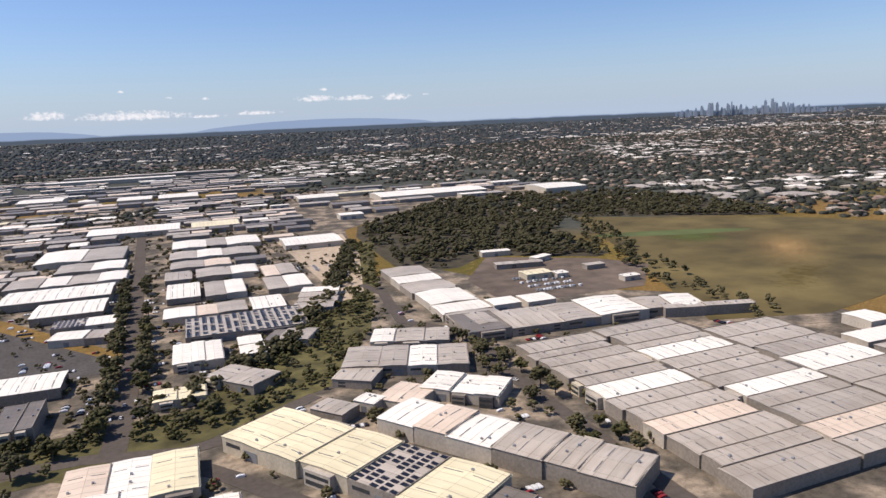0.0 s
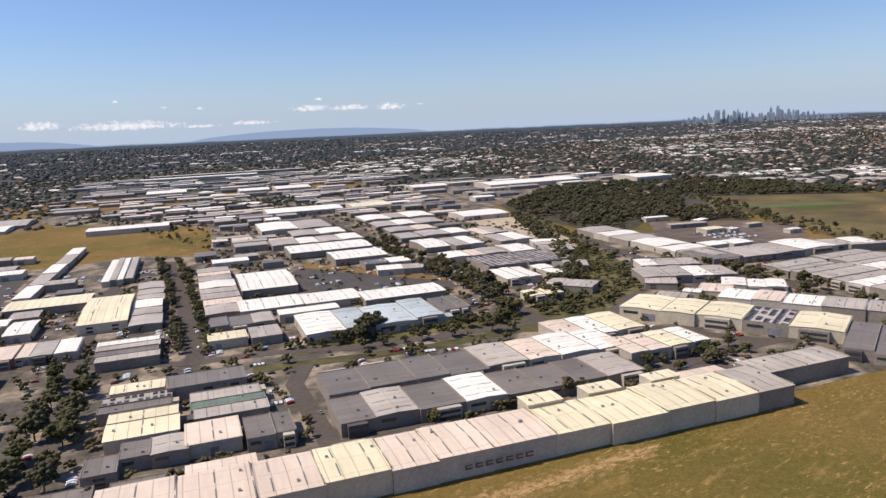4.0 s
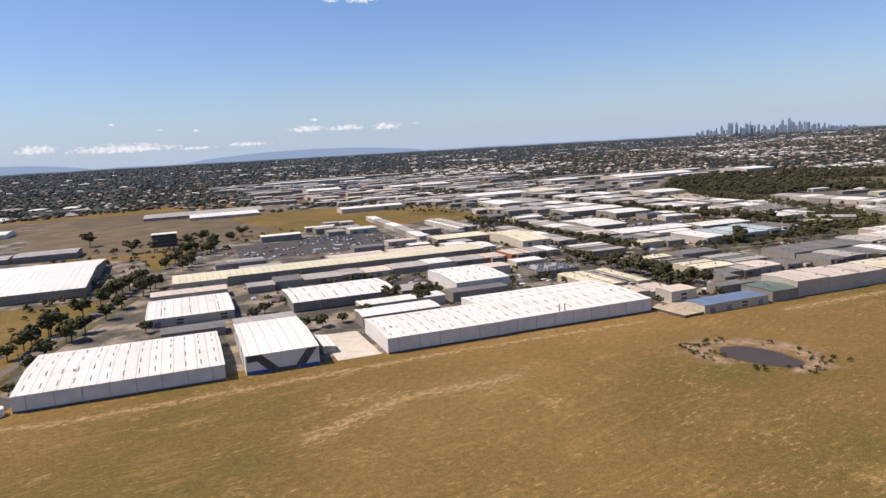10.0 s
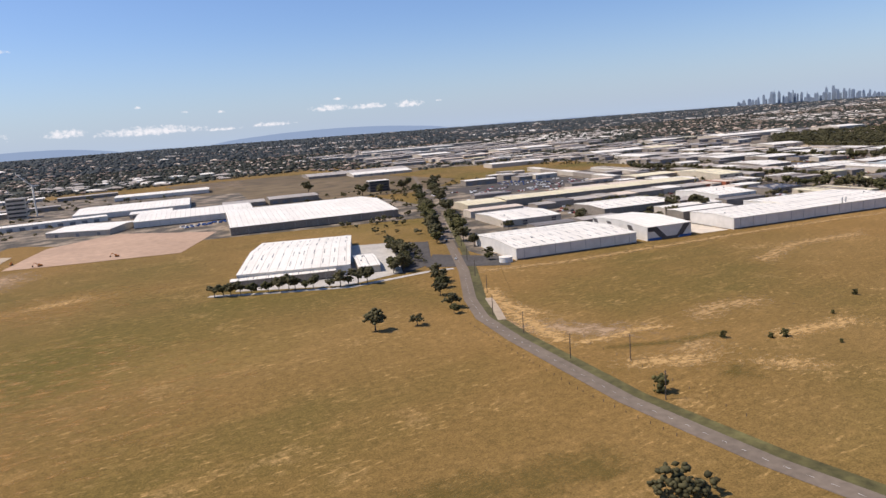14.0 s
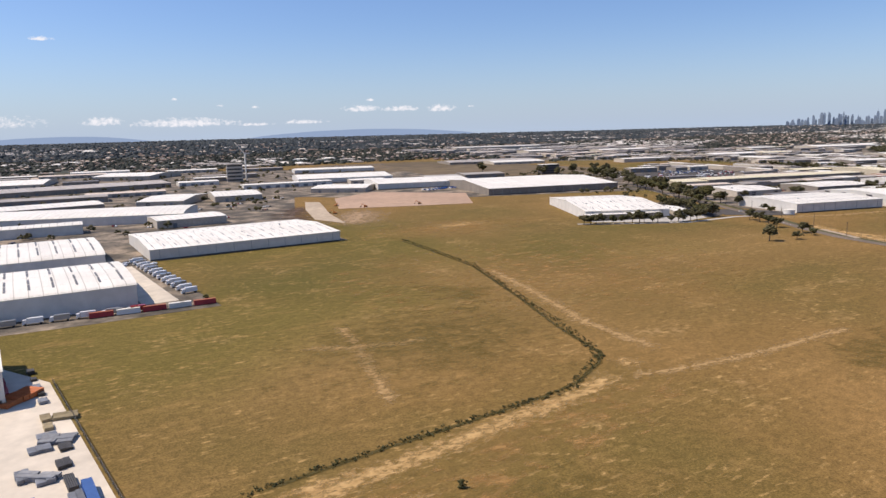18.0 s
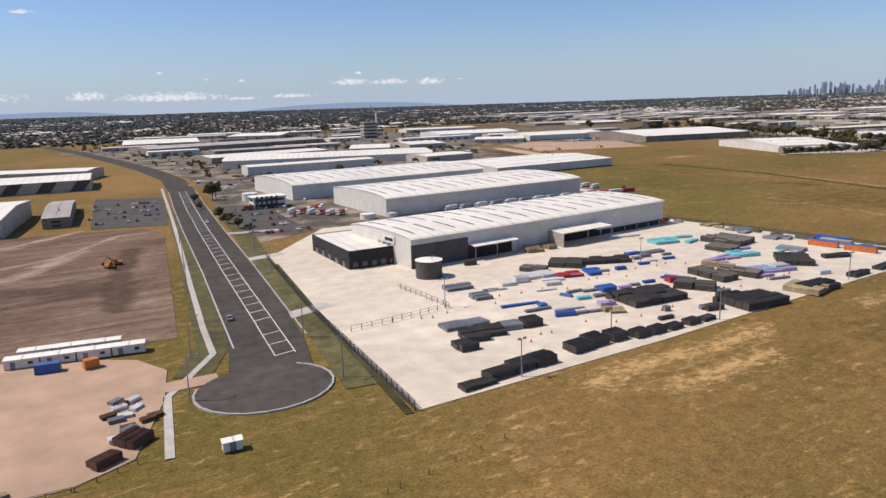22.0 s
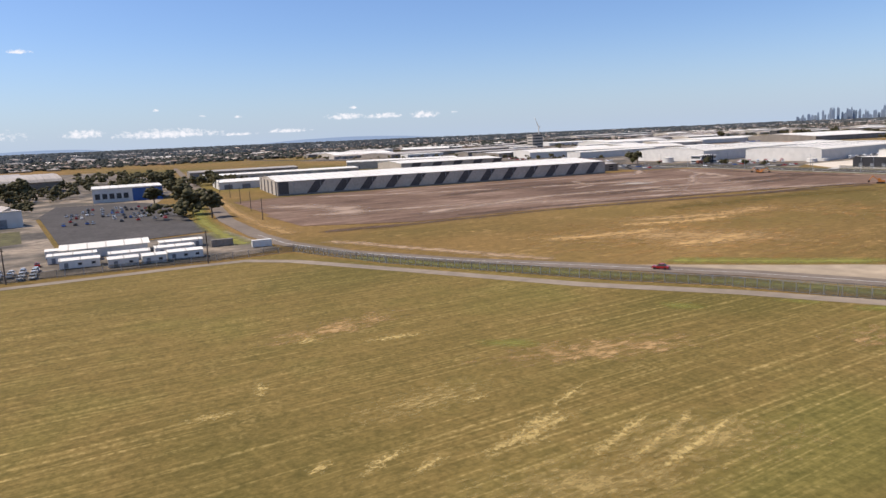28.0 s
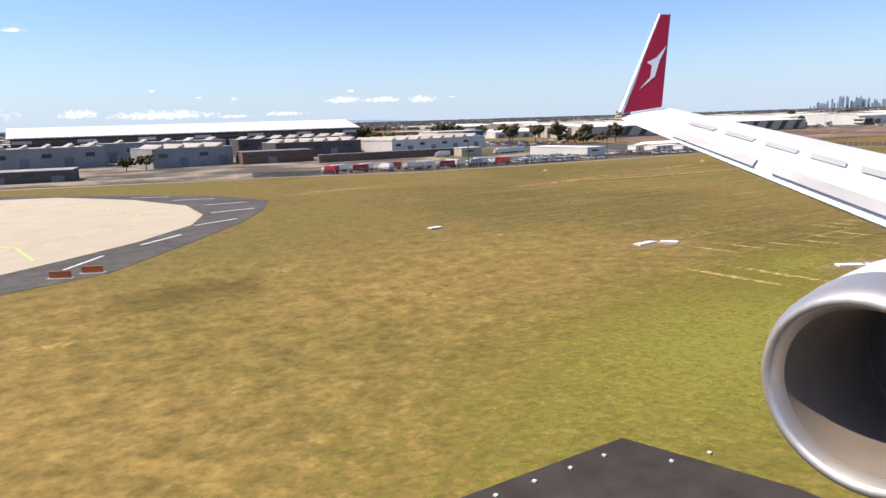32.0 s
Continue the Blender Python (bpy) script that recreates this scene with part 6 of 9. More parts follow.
for k in range(7):
    hgt, spr = (5.0, 2.5) if k < 4 else ((6.6, 3.2) if k < 6 else (2.4, 1.3))
    tm, cm = tree_parts(40 + k, hgt, spr, M_LEAF if k % 3 else M_SHRUB)
    TREES.append((tm, cm))


def tree(x, y, kind, size=1.0, group="street trees", label="dark grey-green gum tree"):
    rnd = random.Random(int(x * 31 + y * 17))
    t = thing("tree", pose(x, y, 0, 0, 0, rnd.uniform(0, 360)) @ Matrix.Scale(size, 4), label, "tree", group)
    put("trunk", TREES[kind][0], M_TRUNK, None, t)
    put("crown", TREES[kind][1], None, None, t)


def avenue(pts, step, side, seed, size=(0.7, 1.15), skip=0.15):
    rnd = random.Random(seed)
    for a, b in zip(pts, pts[1:]):
        a, b = Vector(a), Vector(b)
        d = (b - a).normalized()
        w = Vector((-d.y, d.x))
        for i in range(int((b - a).length / step)):
            for sd in side:
                if rnd.random() > skip:
                    p = a + d * (i * step + rnd.uniform(-0.8, 0.8)) + w * (sd + rnd.uniform(-0.5, 0.5))
                    if not any(math.hypot(p.x - f[0], p.y - f[1]) < f[3] for f in FOOT):
                        tree(p.x, p.y, rnd.randrange(6), rnd.uniform(*size))


avenue([(22, 185), (29, 213), (39, 258), (63, 376)], 6.4, (-4.6, 4.6), 1, (0.8, 1.2), 0.3)
avenue([(-84, 222), (-74, 271), (-63, 326), (-50, 396)], 4.6, (-4.4, 4.4), 2, (0.55, 0.85), 0.05)
avenue([(-136, 150), (-123, 197), (-118, 230)], 5.6, (-3.6, 3.6), 3)
avenue([(-72, 200), (-47, 194.5), (-12, 183.5), (18, 172)], 6.5, (3.9, -4.2), 4, (0.5, 1.25), 0.45)
avenue([(-56, 129.4), (-26, 124), (14, 116.5), (46, 113)], 5.0, (3.2, -3.0), 5, (0.45, 0.8), 0.3)
avenue([(137, 197), (132, 177), (125, 162), (121, 142), (115, 114), (108, 84)], 7.5, (-3.6, 3.6), 6, (0.6, 1.0), 0.35)
avenue([(-338, 223), (-292, 305), (-261, 361), (-223, 433)], 9.0, (-5.5, 5.5), 7, (0.9, 1.5), 0.4)
avenue([(-432, 211), (-420, 203.5), (-401, 193), (-384, 187.2)], 2.8, (1.3,), 8, (0.55, 0.8), 0.1)
avenue([(-376, 196), (-360, 222), (-350, 246)], 3.2, (2.2, -1.0), 9, (0.6, 0.9), 0.2)
avenue([(-262, 199), (-230, 199), (-205, 205)], 7.0, (0,), 10, (0.7, 1.1), 0.3)
avenue([(-700, 172), (-702, 215), (-696, 262)], 9.0, (9,), 12, (0.4, 0.6), 0.3)


def lone_tree(x, y, k, sz):
    tree(x, y, k, sz, "scattered trees", "spreading gum tree with an open crown")


lone_tree(-412.4, 142.4, 4, 0.8)
lone_tree(-403.2, 138.8, 1, 0.55)
lone_tree(-388.5, 146.4, 1, 0.75)
lone_tree(-391, 141.5, 6, 1.0)
lone_tree(-383.3, 159.9, 2, 0.8)
lone_tree(-372.3, 179.4, 4, 0.7)
lone_tree(-375, 173, 1, 0.8)
lone_tree(-378, 167, 0, 0.7)
lone_tree(-325.4, 256.9, 5, 0.9)
lone_tree(-331, 247, 4, 1.0)
lone_tree(-333.4, 214, 4, 0.75)
lone_tree(-329, 205, 2, 0.7)
lone_tree(-340, 196, 1, 0.6)
lone_tree(-345, 189, 6, 1.1)
lone_tree(-294.5, 316.3, 4, 1.0)
lone_tree(-262, 452, 5, 1.3)
lone_tree(-250, 448, 4, 1.1)
lone_tree(-228, 455, 4, 1.2)
lone_tree(-215, 470, 5, 1.2)
lone_tree(-200, 460, 2, 1.2)
lone_tree(-186, 475, 5, 1.1)
lone_tree(-275, 520, 5, 1.5)
lone_tree(-300, 236, 1, 0.8)
lone_tree(-268, 226, 2, 0.9)
lone_tree(-262, 232, 1, 0.8)
lone_tree(-222, 214, 5, 0.9)
lone_tree(-212, 210, 4, 0.9)
lone_tree(-206, 212, 1, 1.0)
lone_tree(-172, 208, 1, 0.6)
lone_tree(-33, 199, 5, 1.1)
lone_tree(-37, 197, 4, 1.1)
lone_tree(-29, 201, 5, 1.0)
lone_tree(-700.5, 246, 4, 0.9)
lone_tree(-698, 252, 5, 0.8)
lone_tree(-672, 267, 4, 0.8)
lone_tree(-676, 275, 4, 0.7)
lone_tree(-921.5, 176, 4, 1.0)
lone_tree(-923, 190, 5, 1.0)
lone_tree(-922, 205, 4, 1.1)
lone_tree(-919, 222, 5, 1.0)
lone_tree(-926, 228, 4, 0.9)
lone_tree(-916, 243, 5, 1.1)
lone_tree(-912, 300, 5, 1.2)
lone_tree(-905, 320, 4, 1.2)
lone_tree(-968, 280, 5, 1.2)
lone_tree(-975, 290, 4, 1.2)
lone_tree(-985, 275, 5, 1.1)
lone_tree(-960, 300, 4, 1.3)
lone_tree(-995, 300, 5, 1.3)
lone_tree(-1004, 320, 5, 1.3)
lone_tree(-972, 236, 6, 1.2)
lone_tree(-965, 240, 6, 1.0)
lone_tree(-1072, 176, 1, 0.7)
lone_tree(-1076, 178, 6, 1.3)
lone_tree(-890, 300, 4, 1.0)
lone_tree(-884, 330, 5, 1.0)
for x, y, sz in [(-394.7, 74.4, 1.0), (-364.1, 84.8, 0.55), (-355.5, 77.2, 0.6), (-358, 78.5, 0.4), (-317.5, 83.5, 0.5), (-582.5, 59.6, 0.35), (-335, 79, 0.3), (-352, 68, 0.3), (-586.5, 167, 0.6)]:
    t = thing("bush", pose(x, y, 0, 0, 0, x * 7 % 360) @ Matrix.Scale(sz, 4), "rounded dark shrub standing alone in dry grass", "bush", "paddock bushes")
    rnd = random.Random(int(-x))
    put("crown", clumps("crown", [(rnd.gauss(0, 0.5), rnd.gauss(0, 0.5), rnd.uniform(0.3, 2.6)) for _ in range(60)], [rnd.uniform(0.2, 0.5) for _ in range(60)], M_SHRUB, int(-x), 0.9), None, None, t)
    put("trunk", Solid().limb((0, 0, -0.2), (0, 0, 1.0), 0.15, 0.1), M_TRUNK, None, t)


def scatter(poly, n, rnd):
    xs_, ys_ = [p[0] for p in poly], [p[1] for p in poly]
    out = []
    while len(out) < n:
        p = (rnd.uniform(min(xs_), max(xs_)), rnd.uniform(min(ys_), max(ys_)))
        if inside(poly, *p):
            out.append(p)
    return out


def wood(name, poly, n, size, mat, seed, label, per=13, tall=1.0, free=True):
    """A belt of scrub or trees that nobody could count."""
    rnd = random.Random(seed)
    c, s = [], []
    for x, y in scatter(poly, n, rnd):
        if free and (near_road(x, y, -2.5) or inside(KEEP_OUT[4], x, y) or inside(KEEP_OUT[3], x, y) or any(abs(x - f[0]) < f[2] + f[3] and math.hypot(x - f[0], y - f[1]) < min(f[2], f[3]) + 1 for f in FOOT)):
            continue
        r = rnd.uniform(0.6, 1.3) * size
        for _ in range(per):
            a, e, d = rnd.uniform(0, 6.283), rnd.uniform(-0.5, 1.0), rnd.uniform(0.25, 0.95) ** 0.6
            k = math.sqrt(max(0.0, 1 - e * e))
            c.append((x + math.cos(a) * k * d * r * 0.85, y + math.sin(a) * k * d * r * 0.85, (0.85 + e * d * 0.7) * r * tall))
            s.append(r * rnd.uniform(0.22, 0.40))
    return tagged(put(name, clumps(name, c, s, mat, seed), None), label, "trees", kind="stuff")


wood("creek_scrub", [(40, 172), (84, 186), (118, 226), (160, 300), (206, 392), (188, 392), (118, 280), (58, 207), (44, 190)], 330, 1.7, M_SHRUB, 1, "olive scrub and young trees along the creek")
wood("creek_trees", [(186, 392), (150, 330), (118, 280), (84, 230), (62, 210), (70, 209), (92, 228), (126, 278), (158, 328), (194, 392)], 210, 2.1, M_LEAF, 81, "dark gum trees along the creek", 13, 1.2, False)
wood("creek_trees", [(40, 190), (62, 206), (80, 226), (74, 228), (52, 210), (30, 197)], 60, 1.9, M_LEAF, 82, "dark gum trees along the creek", 13, 1.2, False)
wood("park_trees", [(250, 172), (262, 196), (286, 232), (300, 262), (330, 300), (362, 360), (350, 366), (300, 300), (278, 262), (256, 226), (238, 190)], 90, 2.1, M_LEAF, 83, "dark gum trees at the edge of a park", 13, 1.2, False)
wood("park_trees", [(225, 140), (245, 140), (252, 168), (236, 172)], 12, 1.9, M_LEAF, 84, "dark gum trees beside a factory lawn", 13, 1.2, False)
wood("park_trees", [(362, 362), (420, 320), (470, 262), (482, 268), (430, 330), (370, 374)], 70, 1.8, M_LEAF, 85, "row of dark trees behind a park", 13, 1.1, False)
wood("reserve_scrub", [(38, 168), (42, 188), (-12, 196), (-60, 206), (-62, 197), (-12, 187)], 120, 1.5, M_SHRUB, 2, "scrub beside the creek street")
wood("park_woods", [(176, 300), (212, 415), (232, 452), (300, 500), (372, 540), (442, 500), (508, 446), (490, 330), (458, 270), (361, 378), (300, 330), (281, 262), (268, 258), (228, 304), (200, 290)], 1500, 2.7, M_LEAF, 3, "dense dark gum woods beside the estate")
wood("yard_trees", [(-160, 140), (-20, 108), (110, 88), (200, 180), (140, 260), (40, 300), (-130, 330), (-240, 300), (-260, 230)], 1250, 1.55, M_LEAF, 4, "small dark trees scattered between factories", 12)
wood("estate_trees", [(-140, 300), (150, 300), (240, 700), (-60, 720), (-20, 400)], 1500, 1.7, M_LEAF, 5, "dark trees scattered through the estate", 9)
for k, ring_ in enumerate(([(-204, 94), (-199, 112), (-185, 108), (-187.5, 103.5), (-194, 104.2), (-198.5, 95)], [(-199, 90), (-204, 86), (-194, 77), (-180, 76), (-179, 100), (-183.5, 100), (-184.6, 86), (-191, 81)])):
    wood("dam_weeds", ring_, (36, 30)[k], 0.62, M_SHRUB, 6 + 50 * k, "low rounded weeds round a farm dam", 9, 0.8, False)
wood("depot_trees", [(-700, 300), (-540, 300), (-420, 560), (-300, 700), (-420, 800), (-720, 760)], 420, 1.7, M_LEAF, 7, "dark trees between depots")
wood("store_trees", [(-340, 240), (-262, 380), (-140, 470), (-200, 520), (-300, 470), (-345, 300)], 160, 1.6, M_LEAF, 8, "dark trees along the road to the stores")
wood("ditch_reeds", [(-505, 225), (-511, 167), (-519, 142), (-534, 95), (-538, 85), (-553, 75), (-588, 72), (-612, 69), (-612, 70.4), (-588, 73.6), (-553, 77), (-540, 86), (-535.6, 96), (-520.6, 142), (-512.6, 167), (-506.6, 225)], 900, 0.30, M_SHRUB, 9, "dark reeds along a paddock ditch", 4, 0.5, False)
wood("terminal_trees", [(-1120, 330), (-900, 320), (-860, 520), (-1100, 560)], 420, 2.2, M_LEAF, 10, "dark trees behind the hangars")
wood("carpark_trees", [(-1000, 232), (-958, 232), (-958, 262), (-1000, 262)], 60, 1.4, M_LEAF, 11, "trees round a staff car park")

wood("vacant_shrubs", [(2, 326), (30, 250), (26, 240), (-2, 245), (-26, 298)], 26, 1.0, M_LEAF, 31, "small shrubs in a vacant lot", 9, 1.0, False)
wood("roadside_trees", [(-913, 316), (-899, 316), (-899, 337), (-913, 337)], 14, 1.9, M_LEAF, 40, "rounded dark trees beside the perimeter road", 8, 1.3, False)
wood("roadside_trees", [(-897, 318), (-883, 318), (-883, 339), (-897, 339)], 14, 1.9, M_LEAF, 41, "rounded dark trees beside the perimeter road", 8, 1.3, False)
wood("roadside_trees", [(-889, 302), (-875, 302), (-875, 323), (-889, 323)], 14, 1.9, M_LEAF, 42, "rounded dark trees beside the perimeter road", 8, 1.3, False)
wood("roadside_trees", [(-934, 173), (-920, 173), (-920, 194), (-934, 194)], 14, 1.9, M_LEAF, 43, "rounded dark trees beside the perimeter road", 8, 1.3, False)
wood("roadside_trees", [(-973, 306), (-949, 306), (-949, 342), (-973, 342)], 45, 1.9, M_LEAF, 44, "rounded dark trees beside the perimeter road", 8, 1.3, False)
wood("roadside_trees", [(-965, 275), (-941, 275), (-941, 311), (-965, 311)], 45, 1.9, M_LEAF, 45, "rounded dark trees beside the perimeter road", 8, 1.3, False)
wood("paddock_thicket", [(-421.3, 48.9), (-415.3, 48.9), (-414.8, 53.9), (-421.3, 53.9)], 16, 1.3, M_LEAF, 50, "leafy dark thicket beside the country road", 9, 1.3, False)

wood("verge_trees", [(-928, 185), (-922, 185), (-922, 191), (-928, 191)], 7, 1.8, M_LEAF, 60, "rounded dark trees beside the perimeter road", 9, 1.3, False)
wood("verge_trees", [(-922, 201), (-916, 201), (-916, 207), (-922, 207)], 7, 1.8, M_LEAF, 61, "rounded dark trees beside the perimeter road", 9, 1.3, False)
wood("verge_trees", [(-920, 289), (-914, 289), (-914, 295), (-920, 295)], 7, 1.8, M_LEAF, 62, "rounded dark trees beside the perimeter road", 9, 1.3, False)
wood("verge_trees", [(-914, 310), (-902, 310), (-902, 322), (-914, 322)], 16, 1.8, M_LEAF, 63, "rounded dark trees beside the perimeter road", 9, 1.3, False)
wood("verge_trees", [(-893, 325), (-881, 325), (-881, 337), (-893, 337)], 16, 1.8, M_LEAF, 64, "rounded dark trees beside the perimeter road", 9, 1.3, False)
wood("verge_trees", [(-885, 328), (-873, 328), (-873, 340), (-885, 340)], 16, 1.8, M_LEAF, 65, "rounded dark trees beside the perimeter road", 9, 1.3, False)

wood("forecourt_trees", [(-371, 198), (-362, 202), (-347, 236), (-356, 242)], 46, 1.25, M_LEAF, 74, "dense dark trees beside a warehouse car park", 8, 1.2, False)


# ---- the far suburbs ----
WORKS = [(-140, 640), (-60, 760), (20, 1280), (340, 1290), (410, 860), (300, 700), (260, 560), (470, 470), (520, 520), (500, 640), (520, 700), (350, 800), (300, 760)]


def far_ok(x, y):
    if inside(WORKS, x, y) and noise.noise((x / 40, y / 40, 7.0)) < 0.34:
        return False
    if y < 640:
        return (x > 330 and y > 400 or x > 470 and y > 150) and not inside(KEEP_OUT[7], x, y)
    if -1250 < x < -140:
        return y > 850 or (x < -560 and y > 800)
    return True


def view_ok(x, y):
    return -0.10 < math.atan2(x + 1130, y) and math.atan2(x, max(y, 1)) < 1.25


rng = np.random.default_rng(11)
# the two farther belts take the leaf colour with haze mixed in
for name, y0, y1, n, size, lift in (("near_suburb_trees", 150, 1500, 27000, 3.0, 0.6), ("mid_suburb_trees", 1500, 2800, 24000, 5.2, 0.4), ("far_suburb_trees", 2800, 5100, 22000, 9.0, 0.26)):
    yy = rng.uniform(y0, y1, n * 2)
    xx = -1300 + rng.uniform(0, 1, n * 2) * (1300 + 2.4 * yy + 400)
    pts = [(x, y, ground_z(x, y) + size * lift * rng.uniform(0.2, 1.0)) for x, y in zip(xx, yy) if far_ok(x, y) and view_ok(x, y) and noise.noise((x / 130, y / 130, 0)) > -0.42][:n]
    tagged(put(name, clumps(name, pts, rng.uniform(0.6, 1.25, len(pts)) * size, M_FARLEAF if y0 < 1000 else M_HAZELEAF, int(y0), 0.55, 0.4, ICO_TOP), None), "dark tree canopy of distant suburbs", "trees", kind="stuff")
HOUSE_V = np.array([(-.5, -.5, 0), (.5, -.5, 0), (.5, .5, 0), (-.5, .5, 0), (-.55, -.55, .6), (.55, -.55, .6), (.55, .55, .6), (-.55, .55, .6), (-.25, 0, 1), (.25, 0, 1)])
HOUSE_F = [(0, 1, 5, 4), (1, 2, 6, 5), (2, 3, 7, 6), (3, 0, 4, 7), (4, 5, 9, 8), (5, 6, 9), (6, 7, 8, 9), (7, 4, 8)]


def houses(name, pts, mat, label, seed):
    r = random.Random(seed)
    s = Solid()
    for x, y, a, b, h in pts:
        k = r.choice((-0.24, 1.33)) + r.uniform(-0.15, 0.15)
        c, q = math.cos(k), math.sin(k)
        z = ground_z(x, y)
        s.add([(x + c * u * a - q * v * b, y + q * u * a + c * v * b, z + w * h) for u, v, w in HOUSE_V], HOUSE_F)
    return tagged(put(name, s, mat), label, "houses", kind="stuff")


far_rnd = random.Random(77)
lots = {"white": [], "grey": [], "brown": [], "pale": []}
for y0, y1, n, size, h in ((150, 1500, 4600, 4.6, 2.7), (1500, 2800, 2000, 7.6, 3.6), (2800, 5000, 600, 12.0, 4.4)):
    got = 0
    while got < n:
        y = far_rnd.uniform(y0, y1)
        x = -1300 + far_rnd.random() * (1700 + 2.4 * y)
        if far_ok(x, y) and view_ok(x, y):
            got += 1
            works = noise.noise((x / 420, y / 420, 3.0)) > 0.12
            k = far_rnd.choice(("white", "grey", "grey", "grey") if works else ("brown", "brown", "brown", "brown", "grey", "brown", "brown", "pale"))
            g_ = size * far_rnd.uniform(0.7, 1.3) * (far_rnd.uniform(1.2, 3.2) if works else 1)
            lots[k].append((x, y, g_ * far_rnd.uniform(0.8, 1.8), g_, h * far_rnd.uniform(0.8, 1.3)))
for k, m_, lab in (("white", ROOF["white"], "white roofs of distant factories"), ("grey", ROOF["grey"], "grey roofs of distant houses and works"), ("brown", ROOF["brown"], "brown tiled roofs of distant houses"), ("pale", ROOF["pink"], "pale roofs of distant houses")):
    houses("far_roofs", lots[k], m_, lab, len(k))

# ---- parked cars through the estates, too many to count ----
CAR_V = [(-.4, -1, .1), (.4, -1, .1), (.4, 1, .1), (-.4, 1, .1), (-.4, -1, .4), (.4, -1, .4), (.4, 1, .36), (-.4, 1, .36), (-.33, -.6, .62), (.33, -.6, .62), (.33, .2, .62), (-.33, .2, .62)]
CAR_F = [(0, 1, 5, 4), (1, 2, 6, 5), (2, 3, 7, 6), (3, 0, 4, 7), (4, 5, 9, 8), (5, 6, 10, 9), (6, 7, 11, 10), (7, 4, 8, 11), (8, 9, 10, 11)]
park_rnd = random.Random(8)
kerbside = [Solid(), Solid(), Solid()]
for poly, n in (([(-160, 140), (-20, 106), (60, 92), (120, 70), (240, 90), (200, 200), (120, 240), (60, 380), (-20, 390), (-130, 400), (-240, 400), (-262, 230), (-170, 190)], 900), ([(-700, 170), (-560, 240), (-480, 430), (-690, 480)], 120)):
    for _ in range(n):
        x, y = park_rnd.choice(scatter(poly, 1, park_rnd))
        run = park_rnd.randint(1, 5)
        k = radians(park_rnd.choice((-14, 76)) + park_rnd.uniform(-4, 4))
        for i in range(run):
            cx, cy = x + 1.15 * i * math.cos(k), y + 1.15 * i * math.sin(k)
            if near_road(cx, cy, -3.2) or inside(KEEP_OUT[0], cx, cy) or not clear(cx, cy, 1.0, 1.0, 0.0, 0.1):
                continue
            c, q = math.cos(k), math.sin(k)
            kerbside[park_rnd.choice((0, 0, 0, 1, 1, 2))].add([(cx + c * u - q * v, cy + q * u + c * v, 0.05 + w) for u, v, w in CAR_V], CAR_F)
for s_, m_, lab in zip(kerbside, (plain("white_vehicle_paint", (0.72, 0.72, 0.71), 0.3, vary=0.1, relief=0), plain("dark_vehicle_paint", (0.03, 0.03, 0.04), 0.3, vary=0.3, relief=0), plain("red_vehicle_paint", (0.28, 0.03, 0.03), 0.3, vary=0.3, relief=0)), ("white", "dark", "red")):
    tagged(put("distant_cars", s_, m_), f"{lab} cars parked between distant factories", "cars", kind="stuff")

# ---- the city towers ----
# distance haze is mixed into the towers' base colour
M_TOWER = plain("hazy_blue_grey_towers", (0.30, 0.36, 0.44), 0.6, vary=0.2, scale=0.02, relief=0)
city = random.Random(5)
side, mid = Vector((0.49, -0.872)), Vector((4018.0, 2566.0))
for i in range(74):
    s_ = -1 + 2 * i / 73 + city.uniform(-0.015, 0.015)
    core = 0.25 + 0.75 * max(math.exp(-((s_ - 0.28) / 0.28) ** 2), 0.8 * math.exp(-((s_ + 0.4) / 0.38) ** 2))
    h = (28 + 66 * city.random() ** 1.5) * core + 14
    p = mid + side * (s_ * 470) + Vector((0.872, 0.49)) * city.uniform(-60, 60)
    t = thing("city_tower", at(p.x, p.y, city.uniform(20, 40), ground_z(p.x, p.y) - 2), "hazy blue-grey city tower far off on the skyline", "tower", "city towers")
    w_t = city.uniform(8, 17)
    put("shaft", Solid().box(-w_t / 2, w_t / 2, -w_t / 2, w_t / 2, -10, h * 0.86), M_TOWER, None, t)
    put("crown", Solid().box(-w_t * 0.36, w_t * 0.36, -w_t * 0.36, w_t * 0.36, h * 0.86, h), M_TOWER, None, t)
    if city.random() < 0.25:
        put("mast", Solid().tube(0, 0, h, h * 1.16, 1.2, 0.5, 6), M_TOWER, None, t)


# ---- the storage yard ----
STOCK = {"black": plain("black_poly_pipe", (0.072, 0.064, 0.055), 0.5, vary=0.3), "grey": plain("grey_pipe", (0.24, 0.25, 0.27), 0.5, vary=0.3), "blue": plain("blue_pipe", (0.05, 0.13, 0.42), 0.5, vary=0.2),
         "aqua": plain("aqua_pipe", (0.20, 0.55, 0.58), 0.5, vary=0.15), "lilac": plain("lilac_pipe", (0.42, 0.34, 0.52), 0.5, vary=0.15), "red": plain("red_pipe", (0.45, 0.05, 0.06), 0.5, vary=0.2),
         "pale": plain("white_pipe", (0.66, 0.64, 0.62), 0.5, vary=0.15), "tan": plain("timber_packing", (0.38, 0.30, 0.17), 0.8, vary=0.35), "rust": plain("rusty_steel", (0.15, 0.075, 0.045), 0.8, vary=0.35), "orange": plain("orange_barrier", (0.60, 0.17, 0.05), 0.6, vary=0.2)}
WORD = {"black": "black poly pipes", "grey": "grey pipes", "blue": "blue pipes", "aqua": "aqua pipes", "lilac": "lilac pipes", "red": "red pipes", "pale": "white pipes", "tan": "timber frames and packing", "orange": "orange barriers", "rust": "rusty brown crates"}
